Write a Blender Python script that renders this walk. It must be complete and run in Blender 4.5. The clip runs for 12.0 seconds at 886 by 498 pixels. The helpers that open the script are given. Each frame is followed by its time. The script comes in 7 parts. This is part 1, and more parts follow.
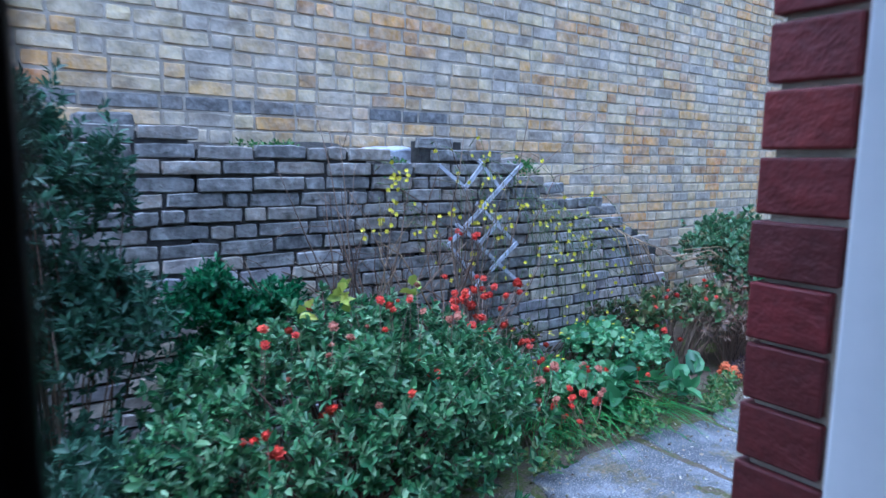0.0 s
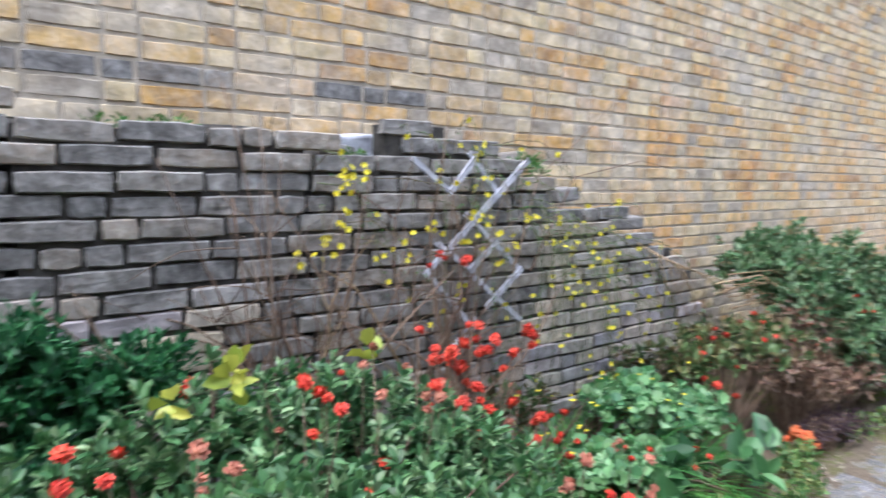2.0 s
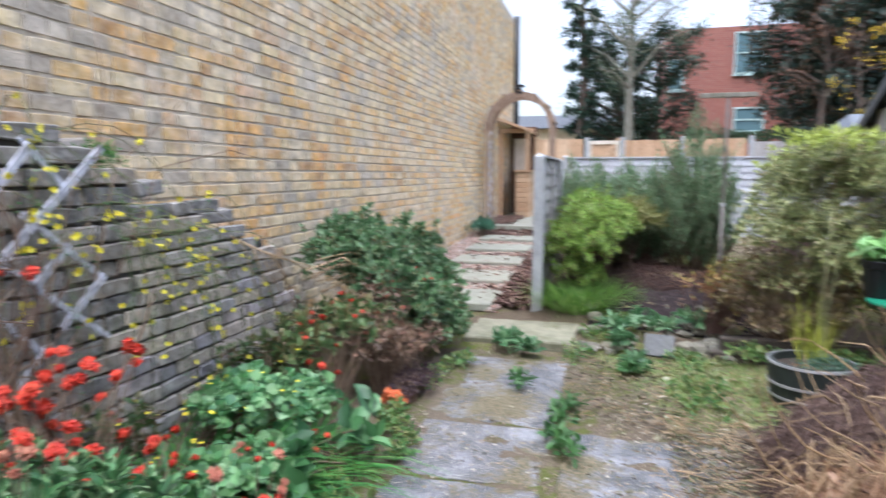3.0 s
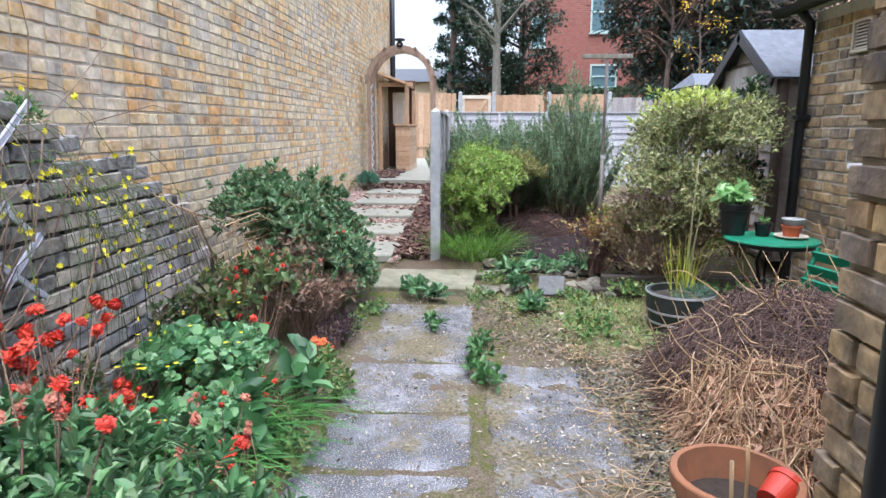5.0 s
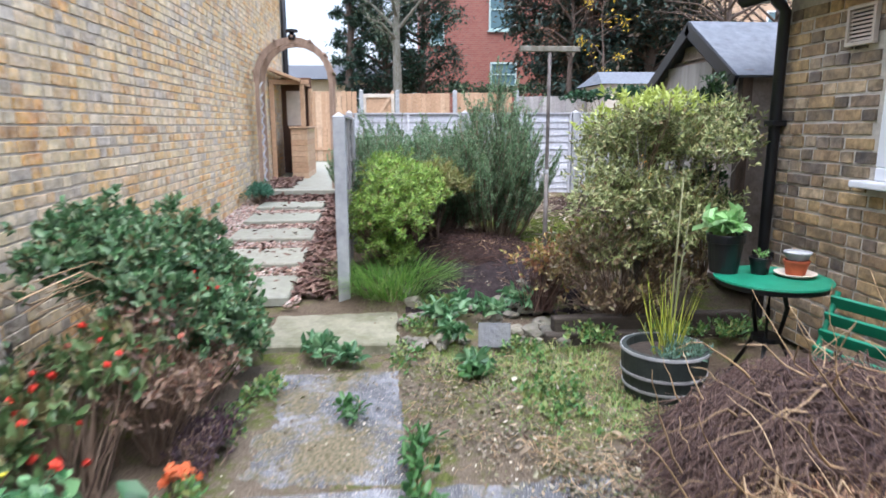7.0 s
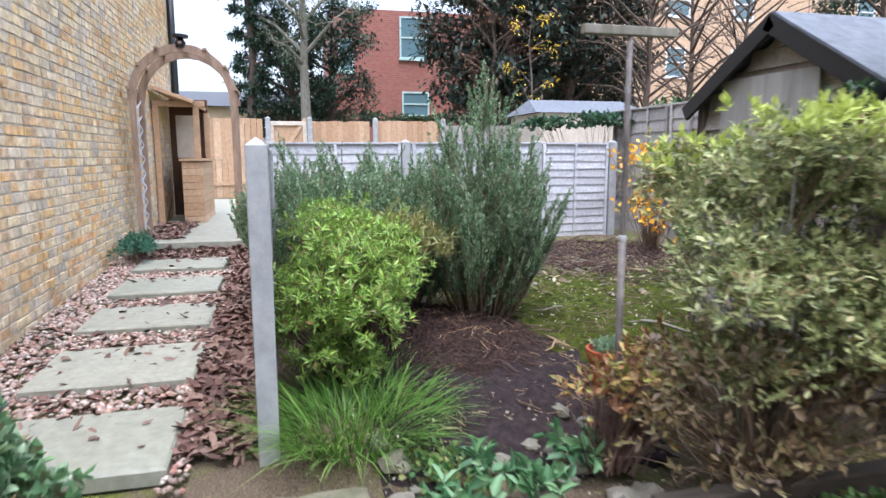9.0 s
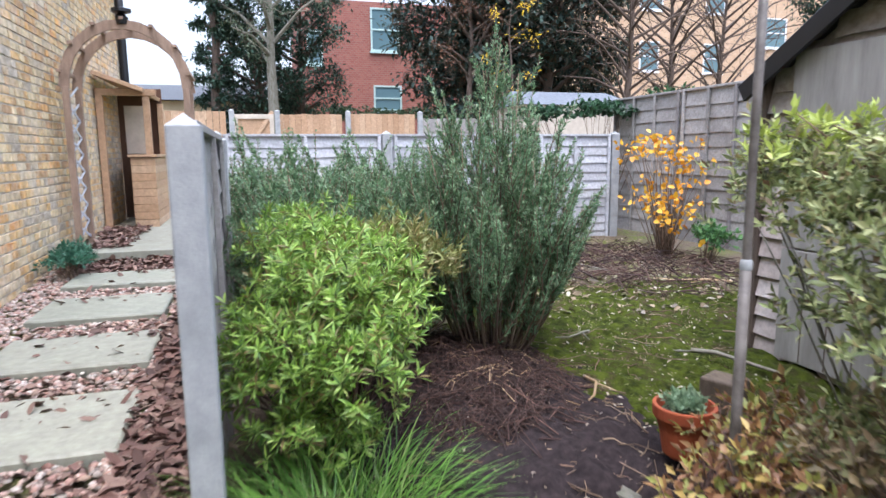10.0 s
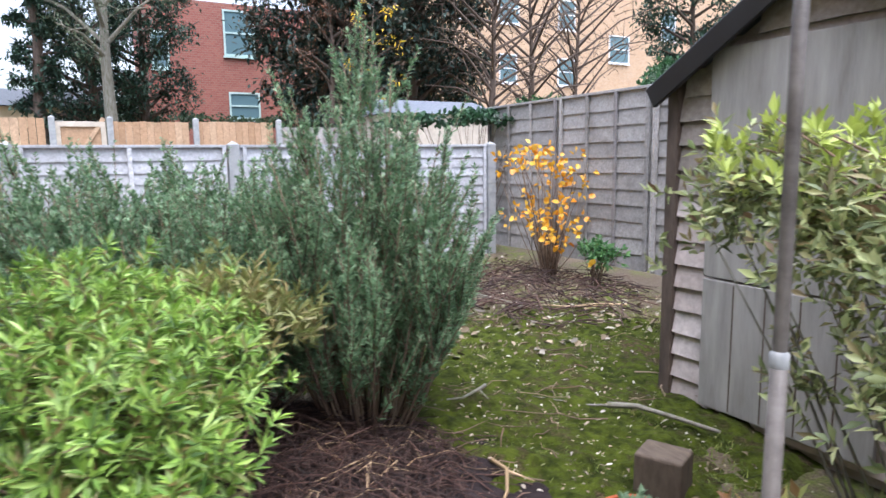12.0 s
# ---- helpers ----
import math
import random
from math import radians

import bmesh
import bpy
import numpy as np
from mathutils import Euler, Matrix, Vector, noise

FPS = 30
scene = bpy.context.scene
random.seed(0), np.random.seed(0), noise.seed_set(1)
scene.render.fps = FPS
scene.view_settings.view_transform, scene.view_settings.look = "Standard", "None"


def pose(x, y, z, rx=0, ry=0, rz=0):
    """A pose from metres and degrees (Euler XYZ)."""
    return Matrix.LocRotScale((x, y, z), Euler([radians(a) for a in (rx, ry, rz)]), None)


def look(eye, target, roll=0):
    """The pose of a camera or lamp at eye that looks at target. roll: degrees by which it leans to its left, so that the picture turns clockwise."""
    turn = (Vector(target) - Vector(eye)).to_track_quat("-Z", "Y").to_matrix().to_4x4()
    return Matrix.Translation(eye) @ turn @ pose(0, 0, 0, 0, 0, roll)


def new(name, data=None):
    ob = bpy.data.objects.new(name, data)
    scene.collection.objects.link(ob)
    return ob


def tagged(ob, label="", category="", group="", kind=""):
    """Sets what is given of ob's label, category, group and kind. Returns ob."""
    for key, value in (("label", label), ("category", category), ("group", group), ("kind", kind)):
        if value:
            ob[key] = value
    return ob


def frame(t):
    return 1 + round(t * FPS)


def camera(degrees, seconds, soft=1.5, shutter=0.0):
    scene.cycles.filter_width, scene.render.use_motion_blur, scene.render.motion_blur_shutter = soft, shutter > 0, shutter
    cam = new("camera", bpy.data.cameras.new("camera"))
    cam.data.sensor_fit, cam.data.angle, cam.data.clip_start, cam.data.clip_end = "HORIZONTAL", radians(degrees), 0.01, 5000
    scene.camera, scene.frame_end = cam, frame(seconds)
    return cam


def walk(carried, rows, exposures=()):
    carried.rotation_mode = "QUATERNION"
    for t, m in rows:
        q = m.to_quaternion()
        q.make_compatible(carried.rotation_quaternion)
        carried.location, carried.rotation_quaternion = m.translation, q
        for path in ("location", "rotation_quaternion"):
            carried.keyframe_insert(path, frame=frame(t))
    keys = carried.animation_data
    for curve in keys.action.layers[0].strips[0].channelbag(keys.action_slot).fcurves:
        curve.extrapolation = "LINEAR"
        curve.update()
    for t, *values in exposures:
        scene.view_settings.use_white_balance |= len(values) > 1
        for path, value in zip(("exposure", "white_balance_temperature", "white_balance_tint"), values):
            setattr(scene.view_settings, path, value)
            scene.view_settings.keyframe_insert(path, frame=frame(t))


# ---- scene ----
cam = camera(69.7, 12.0, 1.5, 0.5)
METRES, EYE, TILT, LEAN, TURN = 6.8, 1.38, 0.0, 0.0, -35.6
ROWS = [
    (0.0, 0.0, 0.0, 0.0, 0.11, -7.87, -0.78),
    (0.5, 0.009, 0.0445, -0.0085, 0.84, -7.97, -0.7),
    (1.0, 0.0134, 0.0864, -0.0133, 3.23, -7.97, -0.8),
    (1.5, 0.012, 0.1432, -0.0152, 3.16, -7.07, -0.84),
    (2.0, 0.0027, 0.1541, -0.0121, -1.61, -6.59, -0.94),
    (2.5, -0.0034, 0.1628, -0.0084, -20.11, -6.5, -0.67),
    (3.0, -0.0101, 0.1747, -0.0149, -39.53, -6.76, -0.09),
    (3.5, -0.0142, 0.1748, -0.0152, -46.79, -9.1, 0.07),
    (5.5, -0.0671, 0.1847, -0.0132, -53.49, -10.74, 0.01),
    (6.0, -0.0339, 0.2089, -0.0146, -56.64, -11.04, 0.26),
    (6.5, 0.0179, 0.2462, -0.01, -57.85, -11.08, 0.18),
    (7.0, 0.0644, 0.2908, -0.0024, -60.26, -11.02, 0.19),
    (7.5, 0.1272, 0.3261, 0.0006, -63.94, -9.3, 0.27),
    (9.5, 0.3392, 0.5281, 0.0, -69.9, -8.65, 0.26),
    (10.0, 0.4009, 0.5526, -0.0036, -71.36, -8.71, 0.46),
    (10.5, 0.4487, 0.5797, -0.0033, -73.64, -8.59, 0.26),
    (11.0, 0.4867, 0.6064, 0.0034, -81.0, -8.44, 0.51),
    (11.5, 0.499, 0.6071, 0.0032, -83.11, -8.39, 0.59),
    (12.0, 0.5139, 0.5818, 0.0009, -83.24, -8.01, 0.8),
]
walk(cam, [(t, pose(0, 0, EYE, TILT, LEAN, TURN) @ pose(METRES * x, METRES * y, METRES * z, 90 + pitch, roll, yaw)) for t, x, y, z, yaw, pitch, roll in ROWS],
     [(0.0, 1.45, 4350, 11), (0.4, 1.78, 5050, 12), (0.9, 2.0, 5650, 13), (1.5, 1.95, 5950, 14), (3.2, 1.74, 5950, 14), (5.5, 1.82, 5950, 15), (10.0, 1.8, 5950, 15), (12.0, 1.84, 6000, 15)])

# ---- world and light: an overcast winter sky ----
world = bpy.data.worlds.new("sky")
scene.world = world
world.use_nodes = True
wn, wl = world.node_tree.nodes, world.node_tree.links
sky = wn.new("ShaderNodeTexSky")
sky.sky_type, sky.sun_disc = "NISHITA", False
sky.sun_elevation, sky.sun_rotation = radians(72), radians(270)
sky.air_density, sky.dust_density, sky.ozone_density = 1.0, 2.0, 1.0
grey = wn.new("ShaderNodeHueSaturation")
grey.inputs["Saturation"].default_value = 0.5
wl.new(sky.outputs[0], grey.inputs["Color"])
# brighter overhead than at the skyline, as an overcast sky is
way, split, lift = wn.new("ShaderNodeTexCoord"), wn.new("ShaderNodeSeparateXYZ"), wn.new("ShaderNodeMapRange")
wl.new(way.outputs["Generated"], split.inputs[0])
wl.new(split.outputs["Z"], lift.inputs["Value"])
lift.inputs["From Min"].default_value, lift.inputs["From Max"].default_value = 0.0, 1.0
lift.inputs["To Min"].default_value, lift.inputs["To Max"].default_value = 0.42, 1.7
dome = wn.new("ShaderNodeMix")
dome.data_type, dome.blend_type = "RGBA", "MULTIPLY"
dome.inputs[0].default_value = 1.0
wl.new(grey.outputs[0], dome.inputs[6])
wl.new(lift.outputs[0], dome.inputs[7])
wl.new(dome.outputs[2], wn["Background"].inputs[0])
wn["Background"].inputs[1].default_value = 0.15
sun_data = bpy.data.lights.new("sun", "SUN")
sun_data.energy, sun_data.angle, sun_data.color = 0.8, radians(60), (1.0, 0.98, 0.95)
sun = new("sun", sun_data)
sun.matrix_world = look((0, 0, 30), (7, -3.0, 0))


# ---- materials ----
def srgb(h):
    c = [int(h[i:i + 2], 16) / 255 for i in (0, 2, 4)]
    return tuple(v / 12.92 if v <= 0.04045 else ((v + 0.055) / 1.055) ** 2.4 for v in c) + (1.0,)


def ramp_node(nt, stops):
    r = nt.nodes.new("ShaderNodeValToRGB")
    e = r.color_ramp.elements
    while len(e) < len(stops):
        e.new(0.5)
    for i, c in enumerate(stops):
        e[i].position = i / max(1, len(stops) - 1)
        e[i].color = c
    return r


def base_mat(name, rough=0.8, metal=0.0):
    m = bpy.data.materials.new(name)
    m.use_nodes = True
    p = m.node_tree.nodes["Principled BSDF"]
    p.inputs["Roughness"].default_value, p.inputs["Metallic"].default_value = rough, metal
    return m, m.node_tree, p


def noise_of(nt, scale, detail=5.0, kind="Object", stretch=None, rough=0.6):
    n = nt.nodes.new("ShaderNodeTexNoise")
    n.inputs["Scale"].default_value, n.inputs["Detail"].default_value, n.inputs["Roughness"].default_value = scale, detail, rough
    if kind == "World":
        g = nt.nodes.new("ShaderNodeNewGeometry")
        src = g.outputs["Position"]
    else:
        g = nt.nodes.new("ShaderNodeTexCoord")
        src = g.outputs["Object"]
    if stretch:
        mp = nt.nodes.new("ShaderNodeMapping")
        mp.inputs["Scale"].default_value = stretch
        nt.links.new(src, mp.inputs[0])
        src = mp.outputs[0]
    nt.links.new(src, n.inputs["Vector"])
    return n


def mix_col(nt, fac, a, b, mode="MIX"):
    mx = nt.nodes.new("ShaderNodeMix")
    mx.data_type, mx.blend_type = "RGBA", mode
    for s, v in ((mx.inputs[0], fac), (mx.inputs[6], a), (mx.inputs[7], b)):
        if isinstance(v, (float, int, tuple)):
            s.default_value = v
        else:
            nt.links.new(v, s)
    return mx.outputs[2]


def mix_float(nt, fac, a, b):
    mx = nt.nodes.new("ShaderNodeMix")
    mx.data_type = "FLOAT"
    mx.inputs[0].default_value = fac
    nt.links.new(a, mx.inputs[2])
    nt.links.new(b, mx.inputs[3])
    return mx.outputs[0]


def steps(nt, src, lo, hi):
    mr = nt.nodes.new("ShaderNodeMapRange")
    mr.inputs["From Min"].default_value, mr.inputs["From Max"].default_value = lo, hi
    nt.links.new(src, mr.inputs["Value"])
    return mr.outputs[0]


def bump_to(nt, p, src, strength=0.4, dist=0.01):
    b = nt.nodes.new("ShaderNodeBump")
    b.inputs["Strength"].default_value, b.inputs["Distance"].default_value = strength, dist
    nt.links.new(src, b.inputs["Height"])
    nt.links.new(b.outputs[0], p.inputs["Normal"])


def piece_random(nt):
    """One random number for each piece, object or loose island."""
    oi, ge, ad, fr = (nt.nodes.new(k) for k in ("ShaderNodeObjectInfo", "ShaderNodeNewGeometry", "ShaderNodeMath", "ShaderNodeMath"))
    ad.operation, fr.operation = "ADD", "FRACT"
    nt.links.new(oi.outputs["Random"], ad.inputs[0])
    nt.links.new(ge.outputs["Random Per Island"], ad.inputs[1])
    nt.links.new(ad.outputs[0], fr.inputs[0])
    return fr.outputs[0]


def pieces_mat(name, cols, rough=0.9, stain=("3a3630", 0.5), grain=60.0, blotch=2.0, bump=0.5, amount=0.55, metal=0.0, mottle=(0.84, 1.12), drift=0.0):
    """Each piece its own colour out of cols, with stains in patches and a fine grain."""
    m, nt, p = base_mat(name, rough, metal)
    r = ramp_node(nt, [srgb(c) for c in cols])
    r.color_ramp.interpolation = "LINEAR"
    pick = piece_random(nt)
    if drift:
        wide = steps(nt, noise_of(nt, 0.9, 3, "World").outputs[0], 0.3, 0.7)
        pick = mix_float(nt, drift, pick, wide)
    nt.links.new(pick, r.inputs[0])
    fine = noise_of(nt, grain, 6, "World")
    big = noise_of(nt, blotch, 5, "World")
    mid = noise_of(nt, grain * 0.45, 3, "World")
    gain = nt.nodes.new("ShaderNodeMapRange")
    gain.inputs["From Min"].default_value, gain.inputs["From Max"].default_value = 0.3, 0.7
    gain.inputs["To Min"].default_value, gain.inputs["To Max"].default_value = mottle
    nt.links.new(mid.outputs[0], gain.inputs["Value"])
    c = mix_col(nt, steps(nt, fine.outputs[0], 0.35, 0.75), r.outputs[0], mix_col(nt, 0.5, r.outputs[0], srgb(stain[0])))
    fac = nt.nodes.new("ShaderNodeMath")
    fac.operation = "MULTIPLY"
    nt.links.new(steps(nt, big.outputs[0], stain[1], stain[1] + 0.2), fac.inputs[0])
    fac.inputs[1].default_value = amount
    c = mix_col(nt, fac.outputs[0], c, srgb(stain[0]))
    c = mix_col(nt, 1.0, c, gain.outputs[0], "MULTIPLY")
    nt.links.new(c, p.inputs["Base Color"])
    bump_to(nt, p, mid.outputs[0], bump, 0.012)
    return m


def plain_mat(name, a, b, scale=8.0, rough=0.7, bump=0.25, stretch=None, metal=0.0, kind="World", detail=6.0):
    """Two tones in patches with a finer grain over them."""
    m, nt, p = base_mat(name, rough, metal)
    n1, n2 = noise_of(nt, scale, detail, kind, stretch), noise_of(nt, scale * 9, 4, kind, stretch)
    c = mix_col(nt, steps(nt, n1.outputs[0], 0.3, 0.7), srgb(a), srgb(b))
    c = mix_col(nt, steps(nt, n2.outputs[0], 0.45, 0.8), c, mix_col(nt, 0.35, c, srgb(b)))
    nt.links.new(c, p.inputs["Base Color"])
    bump_to(nt, p, n2.outputs[0], bump, 0.004)
    return m


def leaf_mat(name, cols, rough=0.45, through_light=0.3):
    m, nt, p = base_mat(name, rough)
    r = ramp_node(nt, [srgb(c) for c in cols])
    nt.links.new(piece_random(nt), r.inputs[0])
    nt.links.new(r.outputs[0], p.inputs["Base Color"])
    tr = nt.nodes.new("ShaderNodeBsdfTranslucent")
    nt.links.new(r.outputs[0], tr.inputs[0])
    mx = nt.nodes.new("ShaderNodeMixShader")
    mx.inputs[0].default_value = through_light
    nt.links.new(p.outputs[0], mx.inputs[1])
    nt.links.new(tr.outputs[0], mx.inputs[2])
    nt.links.new(mx.outputs[0], nt.nodes["Material Output"].inputs[0])
    return m


M_STOCK = pieces_mat("stock_brick", ["7d7468", "a39684", "b5aa96", "988b78", "cdba94", "c6b088", "d9c494", "bb9e72", "d6b274", "cea057", "aa8254", "dca655", "c3823f", "cf984e"], stain=("dacfbd", 0.48), amount=0.52, grain=26, blotch=2.2, bump=1.0, mottle=(0.66, 1.22), drift=0.4)
M_STOCK_DARK = pieces_mat("sooty_stock_brick", ["6d645c", "8f8476", "b39c78", "57524e", "c4a878", "a58a66", "7a6f64", "c9b390", "94744f"], stain=("4f4a46", 0.54), amount=0.5, grain=32, bump=0.9, mottle=(0.6, 1.3), drift=0.3)
M_OLD = pieces_mat("old_dark_brick", ["64625f", "7e7a74", "504f4e", "8b857b", "6e6b67", "9a8d7c", "5b5a58"], stain=("bdbcb6", 0.57), grain=32, blotch=10, bump=1.0, amount=0.8, mottle=(0.5, 1.3))
M_OLD_PALE = pieces_mat("old_pale_brick", ["a8a4a0", "c4b8a4", "98959a", "b8aca8", "d0c2a8", "a3a3a3"], stain=("82827e", 0.55), grain=32, blotch=6, bump=1.0, amount=0.5, mottle=(0.62, 1.25))
M_RED = pieces_mat("red_brick", ["6b1f22", "5a1a1f", "7a2a28", "521a1c"], stain=("3a1416", 0.55), rough=0.6)
M_MORTAR = plain_mat("mortar", "c9beab", "9c917f", 14, 0.95, 0.6)
M_MORTAR_PALE = plain_mat("pale_mortar", "d2ccc0", "a39d92", 16, 0.95, 0.6)
M_MORTAR_DARK = plain_mat("dark_mortar", "4f4c46", "262421", 18, 0.95, 0.7)
M_CONC = plain_mat("concrete", "a9abab", "8c8f90", 10, 0.85, 0.4)
M_WHITE = plain_mat("white_plastic", "eceef0", "dfe2e6", 5, 0.35, 0.02)
M_BLACK = plain_mat("black_plastic", "0d0e11", "17191d", 6, 0.35, 0.05)
M_GREEN = plain_mat("green_paint", "0f6b50", "1b7f62", 9, 0.45, 0.15)
M_TWIG = leaf_mat("twig_brown", ["5b4a3c", "7a6653", "4a3a30", "8d7a66", "6b5140"], 0.85, 0.0)
M_TWIG_RED = leaf_mat("twig_red_brown", ["4a352f", "5d4339", "6b5048", "3a2a26", "806a5c"], 0.85, 0.0)
M_TWIG_DARK = leaf_mat("twig_dark", ["2e2220", "3d2c28", "4a3630", "5d463c"], 0.9, 0.0)
M_TWIG_PALE = leaf_mat("twig_pale", ["a58a66", "8b7557", "bfa683", "776349"], 0.85, 0.0)
M_BARK = plain_mat("bark", "8d8a80", "63604f", 20, 0.9, 0.8, (1, 1, 0.25))
M_BARK_DARK = plain_mat("dark_bark", "6b5c50", "453a33", 20, 0.9, 0.8, (1, 1, 0.25))


# ---- mesh helpers ----
def link(name, me, mat, parent=None, label=""):
    if mat:
        me.materials.append(mat)
    ob = new(name, me)
    if parent:
        ob.parent = parent
    if label:
        ob["label"] = label
    return ob


def part(name, bm, mat, parent=None, label="", smooth=False):
    me = bpy.data.meshes.new(name)
    bm.to_mesh(me)
    bm.free()
    if smooth:
        me.shade_smooth()
    return link(name, me, mat, parent, label)


def raw(name, verts, faces, mat, parent=None, label="", smooth=False):
    me = bpy.data.meshes.new(name)
    me.from_pydata(verts, [], faces)
    if smooth:
        me.shade_smooth()
    return link(name, me, mat, parent, label)


def thing(name, label, category, at=(0, 0, 0), group="", turn=0.0):
    e = new(name)
    e.empty_display_size = 0.05
    e.matrix_world = pose(*at, 0, 0, turn)
    return tagged(e, label, category, group)


def add_box(bm, x0, x1, y0, y1, z0, z1, bevel=0.0, m=None):
    r = bmesh.ops.create_cube(bm, size=1.0)
    vs = r["verts"]
    for v in vs:
        v.co = Vector(((x0 + x1) / 2 + v.co.x * (x1 - x0), (y0 + y1) / 2 + v.co.y * (y1 - y0), (z0 + z1) / 2 + v.co.z * (z1 - z0)))
        if m is not None:
            v.co = m @ v.co
    if bevel:
        bmesh.ops.bevel(bm, geom=list({e for v in vs for e in v.link_edges}), offset=bevel, segments=2, profile=0.5, affect="EDGES")
    return bm


def box(x0, x1, y0, y1, z0, z1, bevel=0.0, m=None):
    return add_box(bmesh.new(), x0, x1, y0, y1, z0, z1, bevel, m)


def lathe(profile, seg=28):
    """A turned shape from (radius, height) pairs."""
    bm = bmesh.new()
    rings = []
    for r, z in profile:
        rings.append([bm.verts.new((r * math.cos(2 * math.pi * i / seg), r * math.sin(2 * math.pi * i / seg), z)) for i in range(seg)] if r > 0 else [bm.verts.new((0, 0, z))])
    for a, b in zip(rings, rings[1:]):
        for i in range(seg):
            j = (i + 1) % seg
            if len(a) == 1:
                bm.faces.new((a[0], b[i], b[j]))
            elif len(b) == 1:
                bm.faces.new((a[i], b[0], a[j]))
            else:
                bm.faces.new((a[i], b[i], b[j], a[j]))
    bmesh.ops.recalc_face_normals(bm, faces=bm.faces)
    return bm


class Tubes:
    """Many tapered twigs in one mesh."""

    def __init__(self, sides=4):
        self.v, self.f, self.k, self.many = [], [], sides, 0

    def add(self, pts, r0, r1):
        pts = [Vector(p) for p in pts]
        n, k, start = len(pts), self.k, len(self.v)
        self.many += 1
        for i, p in enumerate(pts):
            d = (pts[min(i + 1, n - 1)] - pts[max(i - 1, 0)])
            d = d.normalized() if d.length > 1e-6 else Vector((0, 0, 1))
            a = d.orthogonal().normalized() if abs(d.z) > 0.99 else d.cross(Vector((0, 0, 1))).normalized()
            b = d.cross(a)
            r = r0 + (r1 - r0) * i / (n - 1)
            for j in range(k):
                w = 2 * math.pi * j / k
                self.v.append(p + (a * math.cos(w) + b * math.sin(w)) * r)
        for i in range(n - 1):
            for j in range(k):
                q = (j + 1) % k
                self.f.append((start + i * k + j, start + i * k + q, start + (i + 1) * k + q, start + (i + 1) * k + j))
        self.f.append(tuple(start + (n - 1) * k + j for j in range(k)))

    def make(self, name, mat, parent=None, label="", smooth=True):
        ob = raw(name, [tuple(v) for v in self.v], self.f, mat, parent, label, smooth)
        return tagged(ob, kind="stuff") if self.many > 20 else ob


def unit(a):
    return a / np.maximum(np.linalg.norm(a, axis=-1, keepdims=True), 1e-9)


class Leaves:
    """Many small folded leaves in one mesh."""

    def __init__(self, seed=1):
        self.rng = np.random.default_rng(seed)
        self.v, self.f, self.n = [], [], 0

    def add(self, p, d, length, width, up=(0, 0, 1), fold=0.25, curl=0.0, rounder=False):
        p, d = np.atleast_2d(p), unit(np.atleast_2d(d))
        n = len(p)
        length = np.broadcast_to(length, (n,))[:, None]
        width = np.broadcast_to(width, (n,))[:, None]
        up = np.broadcast_to(np.asarray(up, float), (n, 3)) + self.rng.normal(0, 0.25, (n, 3))
        s = unit(np.cross(d, up))
        nn = np.cross(s, d)
        tip = p + d * length - nn * curl * length
        if rounder:
            a, b = p + d * length * 0.3, p + d * length * 0.75 - nn * curl * length * 0.4
            vs = np.stack([p, a + s * width * 0.5 + nn * fold * width, b + s * width * 0.42 + nn * fold * width, tip,
                           b - s * width * 0.42 + nn * fold * width, a - s * width * 0.5 + nn * fold * width], 1)
            pat = np.array([[0, 1, 2], [0, 2, 3], [0, 3, 4], [0, 4, 5]])
        else:
            a = p + d * length * 0.5 - nn * curl * length * 0.25
            vs = np.stack([p, a + s * width * 0.5 + nn * fold * width, tip, a - s * width * 0.5 + nn * fold * width], 1)
            pat = np.array([[0, 1, 2], [0, 2, 3]])
        k = vs.shape[1]
        base = self.n + np.arange(n)[:, None, None] * k
        self.f.append((base + pat[None]).reshape(-1, 3))
        self.v.append(vs.reshape(-1, 3))
        self.n += n * k

    def make(self, name, mat, parent=None, label="", kind="stuff"):
        v, f = np.concatenate(self.v), np.concatenate(self.f)
        me = bpy.data.meshes.new(name)
        me.vertices.add(len(v))
        me.vertices.foreach_set("co", v.astype(np.float32).ravel())
        me.loops.add(len(f) * 3)
        me.loops.foreach_set("vertex_index", f.astype(np.int32).ravel())
        me.polygons.add(len(f))
        me.polygons.foreach_set("loop_start", np.arange(0, len(f) * 3, 3, dtype=np.int32))
        me.update(calc_edges=True)
        ob = link(name, me, mat, parent, label)
        tagged(ob, kind="stuff")
        return ob


